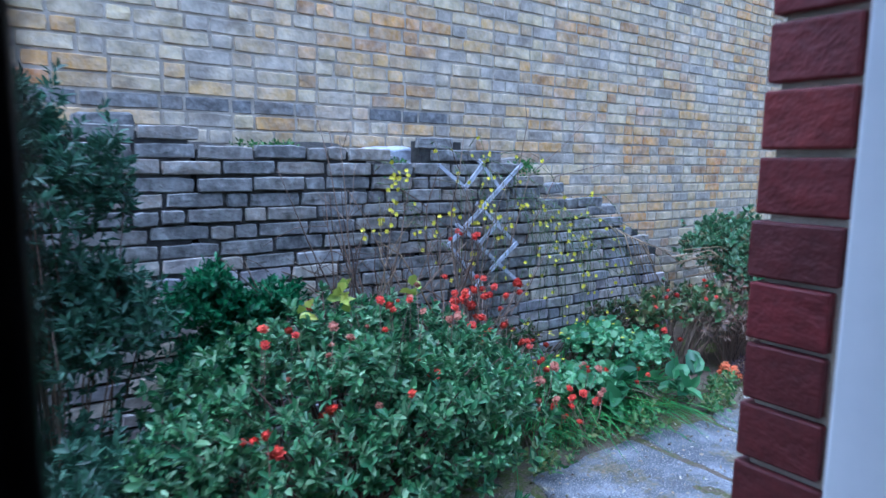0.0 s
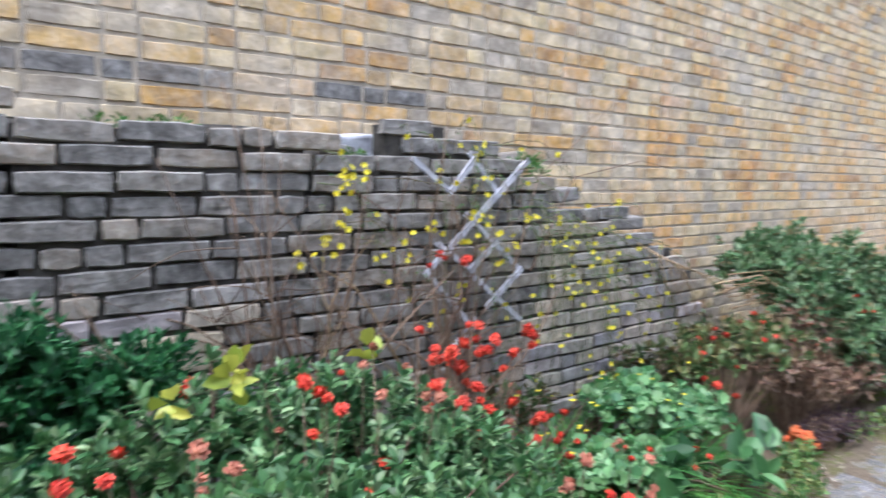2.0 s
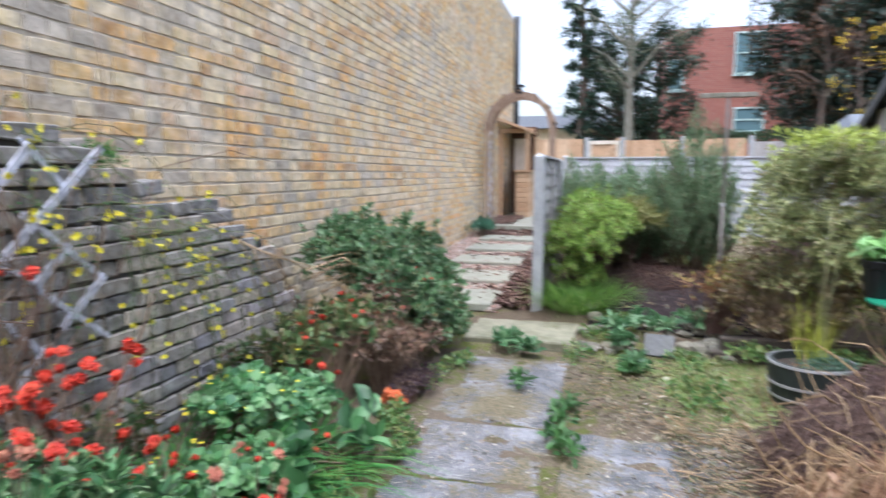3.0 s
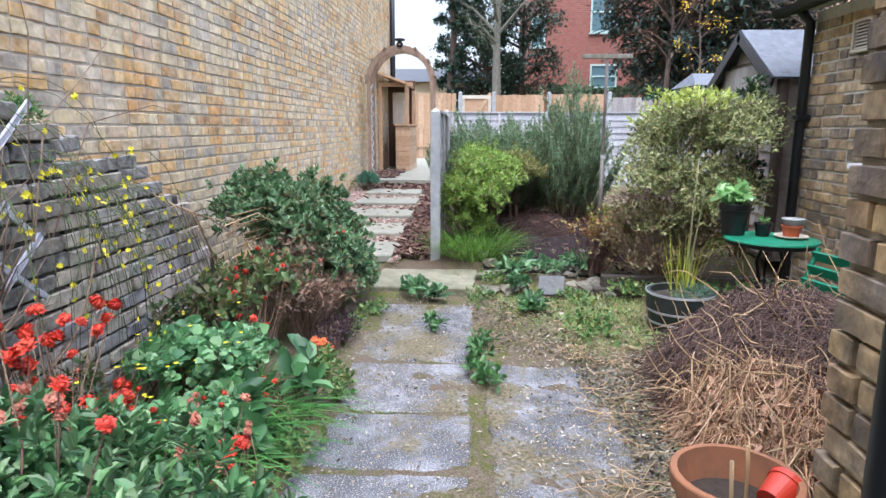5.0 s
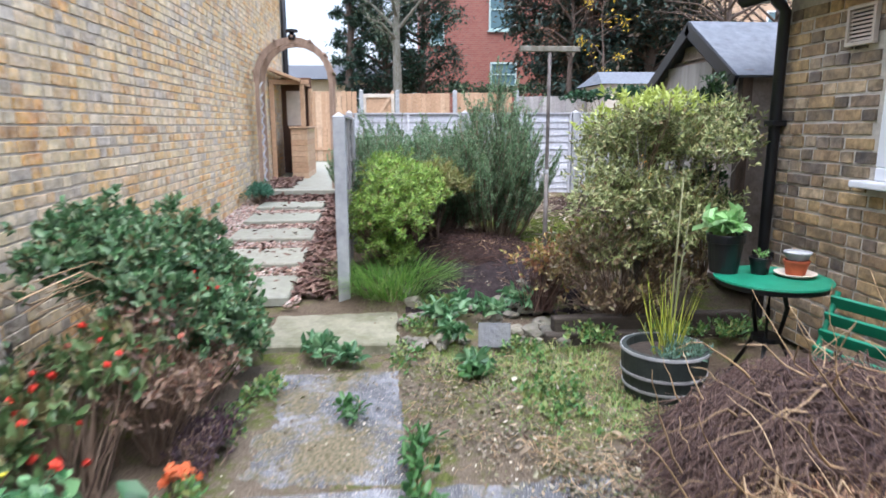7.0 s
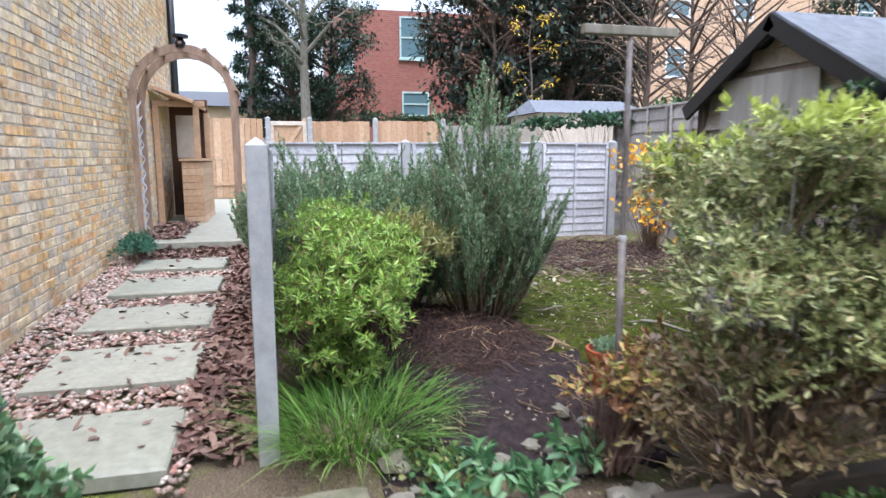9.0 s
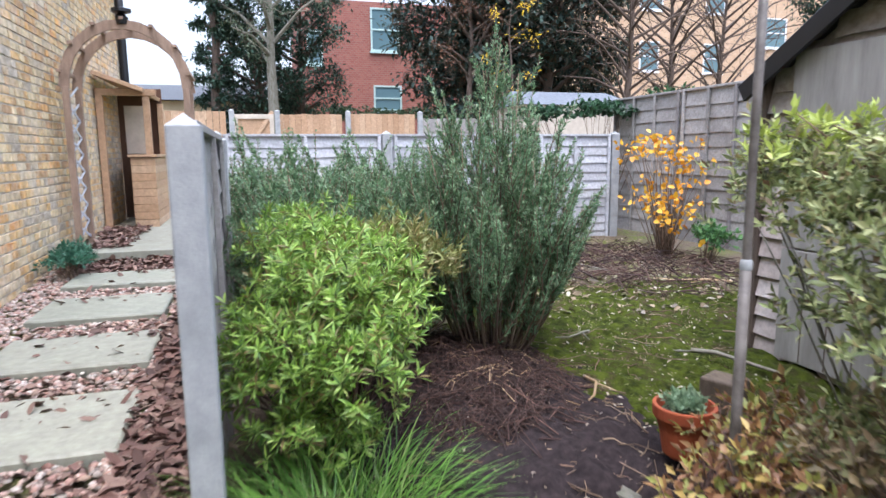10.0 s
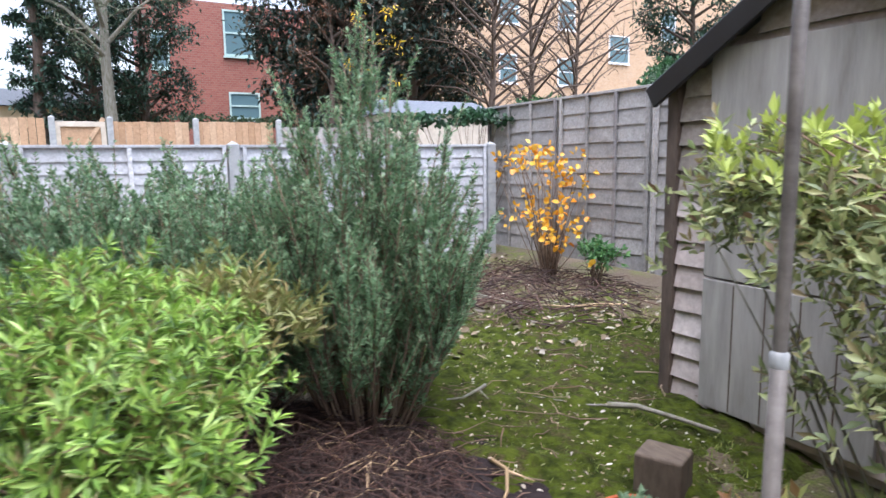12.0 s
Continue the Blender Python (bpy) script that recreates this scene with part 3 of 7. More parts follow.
M_SLAB = slab_material()
M_STONE = pieces_mat("sandstone_paving", ["8f9184", "9a9b8d", "868a7d", "a0a194"], stain=("7d7c68", 0.55), grain=30, blotch=3.0, amount=0.5, bump=0.25, rough=0.55)
M_STONE_MOSSY = pieces_mat("mossy_sandstone", ["84826f", "8f8c78"], stain=("5a5b40", 0.46), grain=30, blotch=4.5, amount=0.75, bump=0.5, rough=0.75)
patio = thing("patio", "worn grey concrete paving slabs with moss in the joints", "paving")
patio["kind"] = "structure"
for xs, y0, y1, rag in (((1.0, 1.8, 2.6, 3.12, 3.76, 4.95), 1.24, 1.95, 0.022), ((0.2, 1.2, 2.35, 3.78), 0.4, 1.21, 0.05)):
    for k, (x0, x1) in enumerate(zip(xs, xs[1:])):
        part("slab", ragged_slab(x0 + 0.004, x1 - 0.004, y0, y1, random.uniform(-0.006, 0.006), 7 * k + y0, rag), M_SLAB, patio)
path = thing("stepping_path", "pale sandstone slabs laid as stepping stones in gravel", "path")
path["kind"] = "structure"
for x0, x1, y0, y1, z in ((5.25, 5.95, 1.22, 2.1, 0.045), (6.12, 6.82, 2.02, 2.9, 0.13), (7.12, 7.86, 2.03, 2.92, 0.17), (8.16, 8.86, 2.05, 2.93, 0.215), (9.12, 9.84, 2.08, 2.95, 0.26), (10.1, 10.72, 2.1, 2.97, 0.3)):
    part("slab", ragged_slab(x0, x1, y0, y1, z, x0, 0.006 if x0 > 6 else 0.03), M_STONE if x0 > 6 else M_STONE_MOSSY, path)
part("slab", box(11.2, 19, 1.88, 3.2, 0.3, 0.41, 0.006), M_STONE, path)

# ---- concrete post and fences ----
def fence_post(x, y, z0, z1, w=0.1, label="grey concrete fence post with a pointed top"):
    bm = box(-w / 2, w / 2, -w / 2, w / 2, 0, z1 - z0 - 0.03, 0.006)
    t = [bm.verts.new(c) for c in ((-w / 2 + .004, -w / 2 + .004, z1 - z0 - 0.031), (w / 2 - .004, -w / 2 + .004, z1 - z0 - 0.031), (w / 2 - .004, w / 2 - .004, z1 - z0 - 0.031), (-w / 2 + .004, w / 2 - .004, z1 - z0 - 0.031))]
    a = bm.verts.new((0, 0, z1 - z0))
    for i in range(4):
        bm.faces.new((t[i], t[(i + 1) % 4], a))
    ob = part("fence_post", bm, M_CONC)
    ob.matrix_world = pose(x, y, z0)
    return tagged(ob, label, "fence post", "concrete fence posts")


fence_post(6.2, 1.62, 0.05, 1.46, 0.088)
fence_post(8.1, 1.62, 0.12, 1.46)
M_FENCE = pieces_mat("weathered_fence", ["a5a29e", "94918d", "b3afaa", "868180"], stain=("6d6863", 0.52), grain=50, bump=0.5)
M_FENCE_PALE = pieces_mat("bleached_fence", ["b9bbc0", "c9ccd2", "a9abb0", "d2d4d8"], stain=("85837f", 0.55), grain=50, bump=0.4)
M_TAN = pieces_mat("tan_timber", ["b59272", "bf9f80", "a98768", "c7aa8c"], stain=("8d735a", 0.55), grain=40, bump=0.3)


def fence_panel(x0, y0, x1, y1, z0, z1, mat, label, rows=10, group="fence panels", battens=3):
    d = Vector((x1 - x0, y1 - y0, 0))
    ln = d.length
    e = thing("garden_fence", label, "fence", (x0, y0, z0), group, math.degrees(math.atan2(d.y, d.x)))
    h = (z1 - z0) / rows
    for i in range(rows):
        bm = bmesh.new()
        n = 8
        top, bot = [], []
        for k in range(n + 1):
            u = ln * k / n
            bot.append((u, -0.012, i * h - 0.012 + 0.014 * noise.noise(Vector((u * 2, i * 3.1, x0)))))
            top.append((u, 0.004, (i + 1) * h))
        vb, vt = [bm.verts.new(c) for c in bot], [bm.verts.new(c) for c in top]
        vb2, vt2 = [bm.verts.new((c[0], c[1] + 0.012, c[2])) for c in bot], [bm.verts.new((c[0], c[1] + 0.006, c[2])) for c in top]
        for k in range(n):
            bm.faces.new((vb[k], vb[k + 1], vt[k + 1], vt[k]))
            bm.faces.new((vb2[k], vt2[k], vt2[k + 1], vb2[k + 1]))
            bm.faces.new((vb[k], vb2[k], vb2[k + 1], vb[k + 1]))
        part("slat", bm, mat, e)
    for k in range(battens):
        u = 0.02 + (ln - 0.06) * k / max(1, battens - 1)
        part("batten", box(u, u + 0.035, -0.035, -0.013, 0, z1 - z0, 0.003), mat, e)
        part("batten", box(u, u + 0.035, 0.013, 0.035, 0, z1 - z0, 0.003), mat, e)
    part("top_rail", box(0, ln, -0.03, 0.03, z1 - z0, z1 - z0 + 0.025, 0.003), mat, e)
    return e


fence_panel(6.255, 1.62, 8.045, 1.62, 0.13, 1.42, M_FENCE, "weathered grey overlap fence panel between concrete posts")
FX = 11.2
for y in (1.75, 0.03, -1.68, -2.75):
    fence_post(FX, y, 0.25, 1.58)
for y0, y1 in ((1.69, 0.09), (-0.03, -1.62), (-1.74, -2.69)):
    fence_panel(FX, y0, FX, y1, 0.3, 1.52, M_FENCE_PALE, "pale weathered overlap fence panel between concrete posts", 12)
for x0, x1 in ((11.6, 10.32), (10.28, 9.08), (9.04, 7.6)):
    fence_panel(x0, -3.0, x1, -3.0, 0.4, 1.96, M_FENCE, "tall weathered grey fence panel with wavy boards", 11, battens=4)


# ---- fittings on the extension ----
vent = thing("air_vent", "cream plastic louvred air vent on the brick wall", "vent", (4.8, EY + 0.012, 1.88))
M_CREAM = plain_mat("cream_plastic", "cfc4b4", "b3a898", 6, 0.5, 0.05)
for a in ((-0.105, 0.105, 0, 0.03, -0.105, -0.085), (-0.105, 0.105, 0, 0.03, 0.085, 0.105), (-0.105, -0.085, 0, 0.03, -0.085, 0.085), (0.085, 0.105, 0, 0.03, -0.085, 0.085)):
    part("frame", box(*a, 0.003), M_CREAM, vent)
part("backing", box(-0.085, 0.085, 0, 0.004, -0.085, 0.085), M_BLACK, vent)
for i in range(8):
    part("slat", box(-0.085, 0.085, -0.002, 0.002, -0.009, 0.009, 0.001, pose(0, 0.014, -0.074 + i * 0.021, 40)), M_CREAM, vent)


def pipe(name, pts, r, mat, label, category, parent=None):
    tb = Tubes(12)
    tb.add(pts, r, r)
    ob = tb.make(name, mat, parent)
    return tagged(ob, label, category) if not parent else ob


down = thing("downpipe", "black plastic rainwater downpipe at the wall's corner", "drainpipe", (5.43, -1.19, 0))
pipe("pipe", [(0, 0, 0.05), (0, 0, 1.0), (0, 0, 2.05), (0, 0.04, 2.1), (0, 0.1, 2.16)], 0.036, M_BLACK, "", "", down)
for z in (0.5, 1.35):
    part("bracket", box(-0.05, 0.05, -0.05, 0.045, z, z + 0.035, 0.004), M_BLACK, down)
gut = thing("gutter", "black plastic half-round gutter along the eaves", "gutter", (1.95, -1.06, 2.17))
bm = bmesh.new()
prev = None
for x in (0, 1.2, 2.5, 3.72):
    ring = [bm.verts.new((x, 0.055 * math.cos(math.pi + math.pi * k / 8), 0.06 * math.sin(math.pi + math.pi * k / 8))) for k in range(9)]
    if prev:
        for k in range(8):
            bm.faces.new((prev[k], ring[k], ring[k + 1], prev[k + 1]))
    prev = ring
bm.faces.new(prev)
part("channel", bm, M_BLACK, gut, smooth=True)
drain = thing("soil_pipe", "black drainpipe on the brick pier by the door", "drainpipe", (1.5, 0.48, 0))
pipe("pipe", [(0, 0, 0), (0, 0, 0.9), (0, 0, 1.8), (0, 0, 2.6)], 0.042, M_BLACK, "", "", drain)
for z in (0.35, 1.75):
    part("bracket", box(-0.055, 0.055, -0.06, 0.05, z, z + 0.04, 0.004), M_BLACK, drain)
endpipe = pipe("wall_pipe", [(15.44, 3.2, 0.4), (15.44, 3.2, 3), (15.44, 3.2, 4.8)], 0.06, M_BLACK, "dark drainpipe at the far end of the wall", "drainpipe")

def rock_block(half, seed):
    """A worn block: a bevelled box with its corners knocked about."""
    rr = random.Random(seed)
    bm = box(-half[0], half[0], -half[1], half[1], -half[2], half[2], 0.012)
    bmesh.ops.subdivide_edges(bm, edges=[e for e in bm.edges if e.calc_length() > 0.05], cuts=2)
    off = Vector((rr.random() * 9, 0, 0))
    for v in bm.verts:
        v.co *= 1 + 0.16 * noise.noise(v.co * 14 + off)
    return bm


# ---- trellis on the old wall ----
M_TRELLIS = plain_mat("flaking_white_paint", "d6d9e0", "9a9ca4", 25, 0.8, 0.5)
trellis = thing("trellis", "flaking white wooden lattice trellis fixed on the old wall", "trellis", (0, 2.79, 0))
for k, (x0, z0, x1, z1) in enumerate(((1.96, 1.36, 2.15, 1.23), (2.23, 1.39, 2.4, 1.22), (2.22, 1.15, 2.53, 0.9), (2.08, 1.04, 2.27, 0.91), (2.03, 0.93, 2.28, 0.67), (2.26, 0.9, 2.54, 0.68),
                                      (2.55, 1.37, 2.02, 0.92), (2.26, 1.37, 2.13, 1.23), (2.53, 0.91, 2.33, 0.76), (2.39, 1.04, 2.24, 0.92), (2.28, 0.72, 2.15, 0.6))):
    ln, a = math.hypot(x1 - x0, z1 - z0), math.atan2(z1 - z0, x1 - x0)
    y = 0.0 if k < 6 else -0.009
    part("slat", box(0, ln, -0.004, 0.004, -0.011, 0.011, 0.002, Matrix.Translation((x0, y, z0)) @ Matrix.Rotation(-a, 4, "Y")), M_TRELLIS, trellis)

# loose pieces left on top of the old wall
cap = tagged(part("loose_block", rock_block((0.13, 0.1, 0.055), 3), M_TRELLIS), "whitewashed stone block lying on the old wall", "stone block")
cap.matrix_world = pose(1.83, 3.06, 1.395, 3, -4, 8)
for x, y, z, a in ((1.72, 2.97, 1.37, 20), (2.55, 2.98, 1.37, -15), (2.98, 2.98, 1.215, 12), (3.5, 3.0, 1.06, -20), (0.4, 2.97, 1.525, 4)):
    ob = tagged(part("loose_brick", rock_block((0.105, 0.05, 0.033), int(x * 10)), M_OLD), "loose mossy brick lying on the broken wall", "brick", "loose bricks on the old wall")
    ob.matrix_world = pose(x, y, z, random.uniform(-4, 4), random.uniform(-6, 6), a)

# ---- washing line post ----
M_POLE = plain_mat("grey_metal_pole", "453f3b", "736d68", 14, 0.55, 0.3)
pole = thing("washing_line_post", "slim dark metal post with a crossbar and worn paint", "post", (5.77, 0.207, 0.08))
for z0, z1, r in ((0, 0.97, 0.015), (0.97, 1.76, 0.012)):
    pipe("shaft", [(0, 0, z0), (0, 0, (z0 + z1) / 2), (0.0, 0, z1)], r, M_POLE, "", "", pole)
part("collar", lathe([(0.0145, 0.955), (0.0158, 0.96), (0.0158, 0.98), (0.012, 0.985)], 14), M_CONC, pole, "pale worn collar", smooth=True)
part("crossbar", box(-0.018, 0.018, -0.2, 0.2, 1.755, 1.79, 0.004), M_BARK, pole, "grey wooden crossbar")

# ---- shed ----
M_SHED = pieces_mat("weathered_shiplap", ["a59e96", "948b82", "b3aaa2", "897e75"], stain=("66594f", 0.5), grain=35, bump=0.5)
M_SHED_PALE = pieces_mat("pale_shiplap", ["c9bdb6", "bcaea6", "d2c8c2"], stain=("8d7f75", 0.55), grain=35, bump=0.4)
M_PLY = plain_mat("weathered_ply", "85817b", "a8a49d", 5, 0.85, 0.4, (3, 3, 0.4))
M_FELT = plain_mat("roof_felt", "6f757c", "565b61", 12, 0.95, 0.6)
shed = thing("shed", "weathered timber shed with overlapping boards and a felt roof", "shed", (7.3, -1.24, 0.22))
SW, SD, SH, SA = 1.4, 2.0, 1.5, 1.93
part("body", box(-SW + 0.02, -0.02, -SD, -0.03, -0.06, SH - 0.02), M_SHED, shed)
bm = bmesh.new()
vs = [bm.verts.new(c) for c in ((-SW + 0.02, -0.03, SH - 0.02), (-0.02, -0.03, SH - 0.02), (-SW / 2, -0.03, SA - 0.05), (-SW + 0.02, -SD, SH - 0.02), (-0.02, -SD, SH - 0.02), (-SW / 2, -SD, SA - 0.05))]
for f in ((0, 1, 2), (3, 5, 4), (0, 2, 5, 3), (1, 4, 5, 2)):
    bm.faces.new([vs[i] for i in f])
part("gable", bm, M_SHED, shed)
rows = 17
for i in range(rows):
    z0 = 0.0 + i * 0.111
    x1, x0 = 0.0, -SW
    if z0 > SH - 0.1:
        cut = (z0 + 0.1 - SH) / (SA - SH) * SW / 2
        x0, x1 = -SW + cut, -cut
    if x1 - x0 < 0.1:
        continue
    bm = bmesh.new()
    n = 6
    bot = [(x0 + (x1 - x0) * k / n, 0.0 + random.uniform(0, 0.006), z0 - 0.008 + random.uniform(-0.004, 0.004)) for k in range(n + 1)]
    vb = [bm.verts.new(c) for c in bot]
    vt = [bm.verts.new((c[0], -0.022, z0 + 0.112)) for c in bot]
    vb2 = [bm.verts.new((c[0], c[1] - 0.014, c[2])) for c in bot]
    for k in range(n):
        bm.faces.new((vb[k], vb[k + 1], vt[k + 1], vt[k]))
        bm.faces.new((vb2[k], vb2[k + 1], vb[k + 1], vb[k]))
    # the nine lowest boards are paler than those above
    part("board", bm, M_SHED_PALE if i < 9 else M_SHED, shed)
part("corner_post", box(-0.05, 0.012, -0.06, 0.018, 0.0, SH + 0.02, 0.004), M_BARK_DARK, shed, "dark corner post")
part("corner_post", box(-SW - 0.012, -SW + 0.05, -0.06, 0.018, 0.0, SH + 0.02, 0.004), M_BARK_DARK, shed)
door = part("door", box(-1.0, -0.24, 0.012, 0.036, 0.03, 0.62, 0.004), M_PLY, shed, "grey weathered boarded panel")
part("door", box(-1.0, -0.24, 0.014, 0.034, 0.63, 1.62, 0.004), M_PLY, shed, "grey weathered door")
for x in (-0.85, -0.7, -0.55, -0.4):
    part("groove", box(x - 0.003, x + 0.003, 0.0355, 0.038, 0.04, 0.61), M_BARK_DARK, door)
rise = math.degrees(math.atan2(SA - SH, SW / 2))
rl = math.hypot(SW / 2, SA - SH) + 0.07
for sgn in (1, -1):
    m = Matrix.Translation((-SW / 2, 0, SA)) @ Matrix.Rotation(radians(rise * sgn), 4, "Y") @ Matrix.Diagonal((sgn, 1, 1, 1))
    part("roof_sheet", box(0, rl, -SD - 0.1, 0.1, 0.0, 0.02, 0.003, m), M_FELT, shed)
    part("bargeboard", box(0, rl, 0.085, 0.11, -0.085, 0.012, 0.003, m), M_BLACK, shed, "black bargeboard")

# ---- garden furniture ----
table = thing("bistro_table", "round green painted metal bistro table on dark legs", "table", (4.42, -0.6, 0.0))
part("tabletop", lathe([(0, 0.597), (0.265, 0.597), (0.275, 0.603), (0.272, 0.612), (0, 0.614)], 40), M_GREEN, table, smooth=False)
part("rim", lathe([(0.255, 0.575), (0.262, 0.575), (0.262, 0.597), (0.255, 0.597)], 40), M_BLACK, table)
for k in range(3):
    a = 2 * math.pi * k / 3 + 0.4
    c, s = math.cos(a), math.sin(a)
    tb = Tubes(8)
    tb.add([(0.05 * c, 0.05 * s, 0.58), (0.09 * c, 0.09 * s, 0.45), (0.06 * c, 0.06 * s, 0.3), (0.16 * c, 0.16 * s, 0.12), (0.22 * c, 0.22 * s, 0.0)], 0.013, 0.011)
    tb.make("leg", M_BLACK, table)
part("hub", lathe([(0, 0.28), (0.075, 0.285), (0.075, 0.31), (0, 0.315)], 16), M_BLACK, table)

bench = thing("garden_bench", "green painted slatted garden bench, paint worn", "bench", (4.14, -0.64, 0), turn=180 + 17)
BL = 1.05
for k in range(4):
    part("back_slat", box(0.0, BL, -0.009, 0.009, -0.03, 0.03, 0.004, pose(0, 0.10 - k * 0.028, 0.555 - k * 0.077, 20)), M_GREEN, bench)
for k in range(4):
    part("seat_slat", box(0.0, BL, -0.035, 0.035, 0.27, 0.288, 0.004, pose(0, -0.03 - k * 0.085, 0)), M_GREEN, bench)
for x in (0.0, BL - 0.03):
    tb = Tubes(6)
    tb.add([(x + 0.012, 0.125, 0.6), (x + 0.012, 0.02, 0.33), (x + 0.012, -0.1, 0.0)], 0.014, 0.014)
    tb.make("back_leg", M_GREEN, bench)
    tb = Tubes(6)
    tb.add([(x + 0.012, -0.33, 0.27), (x + 0.012, -0.15, 0.12), (x + 0.012, 0.03, 0.0)], 0.014, 0.014)
    tb.make("front_leg", M_GREEN, bench)

M_TERRA = plain_mat("terracotta", "a9542f", "8d4327", 14, 0.8, 0.3)
M_TERRA_OLD = plain_mat("weathered_terracotta", "a06a48", "7d5a44", 9, 0.9, 0.4)
M_RED_PLASTIC = plain_mat("red_plastic", "c9402a", "b5341f", 6, 0.45, 0.05)
M_COMPOST = plain_mat("compost", "2b241f", "43392f", 40, 0.95, 1.0)


def pot(name, label, at, r, h, mat, soil=0.82, tilt=0.0, group="", foot=0.72):
    e = thing(name, label, "pot", at, group)
    if tilt:
        e.matrix_world = pose(*at, tilt, 12, 30)
    part("body", lathe([(0, 0.0), (r * foot, 0.0), (r * 0.93, h * 0.78), (r, h * 0.79), (r * 1.02, h * 0.98), (r, h), (r * 0.9, h), (r * 0.86, h * 0.8), (r * 0.66, 0.02), (0, 0.02)]), mat, e, smooth=False)
    if soil:
        part("soil", lathe([(0, h * soil), (r * 0.85, h * soil - 0.004)]), M_COMPOST, e)
    return e


pot("terracotta_pot", "large weathered terracotta pot with bare soil", (2.22, 0.44, 0.0), 0.19, 0.25, M_TERRA_OLD, 0.6)
pot("plastic_pot", "small red plastic pot lying in a larger pot", (2.18, 0.35, 0.18), 0.06, 0.1, M_RED_PLASTIC, 0, 70)
for dx, dy, h in ((-0.1, 0.05, 0.34), (0.03, -0.05, 0.32)):
    pipe("garden_stake", [(2.22 + dx, 0.44 + dy, 0.14), (2.225 + dx, 0.44 + dy, 0.24), (2.23 + dx, 0.445 + dy, h)], 0.006, M_TWIG_PALE, "thin pale stake stuck in the large pot", "stake")
pot("black_pot", "tall square-shouldered black plastic pot with a leafy plant", (4.56, -0.42, 0.614), 0.095, 0.2, M_BLACK)
pot("small_black_pot", "small black plastic plant pot", (4.5, -0.58, 0.614), 0.055, 0.085, M_BLACK)
saucer = tagged(part("saucer", lathe([(0, 0.0), (0.07, 0.0), (0.1, 0.018), (0.096, 0.02), (0.066, 0.006), (0, 0.006)]), M_CREAM, smooth=True), "cream saucer on the green table", "saucer")
saucer.matrix_world = pose(4.42, -0.72, 0.615)
pot("red_pot", "small terracotta pot standing in a saucer", (4.42, -0.72, 0.622), 0.06, 0.075, M_TERRA, 0)
pot("bowl", "shallow grey bowl stacked on a terracotta pot", (4.43, -0.73, 0.697), 0.065, 0.04, M_CONC, 0)
pot("clay_pot", "terracotta bowl of succulents standing on the ground", (6.32, -0.06, 0.2), 0.115, 0.21, M_TERRA, 0.82, 0.0, "", 0.45)
pot("fallen_pot", "small terracotta pot lying on its side", (4.75, -0.25, 0.06), 0.05, 0.09, M_TERRA, 0, 80)

barrel = thing("barrel_planter", "dark half-barrel planter with pale metal hoops", "planter", (4.48, -0.09, 0))
prof = lambda z: 0.185 + 0.03 * math.sin(min(1, z / 0.3) * 2.2)
part("tub", lathe([(0, 0.0), (prof(0), 0), (prof(0.07), 0.07), (prof(0.14), 0.14), (prof(0.2), 0.2), (prof(0.25), 0.25), (prof(0.25) - 0.025, 0.252), (prof(0.2) - 0.03, 0.2), (0, 0.2)], 24), plain_mat("tarred_oak", "1d2422", "2c3431", 12, 0.6, 0.5), barrel)
for z in (0.05, 0.125, 0.238):
    part("hoop", lathe([(prof(z) + 0.001, z), (prof(z) + 0.006, z), (prof(z + 0.014) + 0.006, z + 0.014), (prof(z + 0.014) + 0.001, z + 0.014)], 32), M_CONC, barrel)
part("soil", lathe([(0, 0.215), (prof(0.2) - 0.028, 0.21)]), M_COMPOST, barrel)

# stump, sleepers, slate, stones
stump = tagged(part("wood_block", box(-0.085, 0.085, -0.075, 0.075, 0, 0.15, 0.01), plain_mat("cut_wood", "6f6152", "4d4239", 12, 0.9, 0.6, (1, 6, 1))), "square block of weathered wood on the moss", "wood block")
stump.matrix_world = pose(6.66, -0.54, 0.19, 0, 0, 25)
edge = thing("timber_edging", "dark rotting timber sleepers holding up the bed", "edging", (5.3, 0.3, 0))
for k, (z, dx) in enumerate(((-0.04, 0.0), (0.05, 0.06))):
    part("sleeper", box(dx, dx + 0.09, -1.5 + 0.1 * k, 0.0 - 0.06 * k, z - 0.02, z + 0.085, 0.012), plain_mat("rotten_wood", "4d463d", "332d27", 10, 0.95, 0.8, (4, 0.6, 4)), edge)


def rock_bm(r, seed):
    bm = bmesh.new()
    bmesh.ops.create_icosphere(bm, subdivisions=2, radius=1.0)
    rr = random.Random(seed)
    off = Vector((rr.random() * 9, rr.random() * 9, rr.random() * 9))
    for v in bm.verts:
        n = noise.noise(v.co * 1.3 + off) + 0.5 * noise.cell(v.co * 1.6 + off)
        v.co = Vector((v.co.x * r[0], v.co.y * r[1], v.co.z * r[2])) * (1 + 0.45 * n)
    return bm


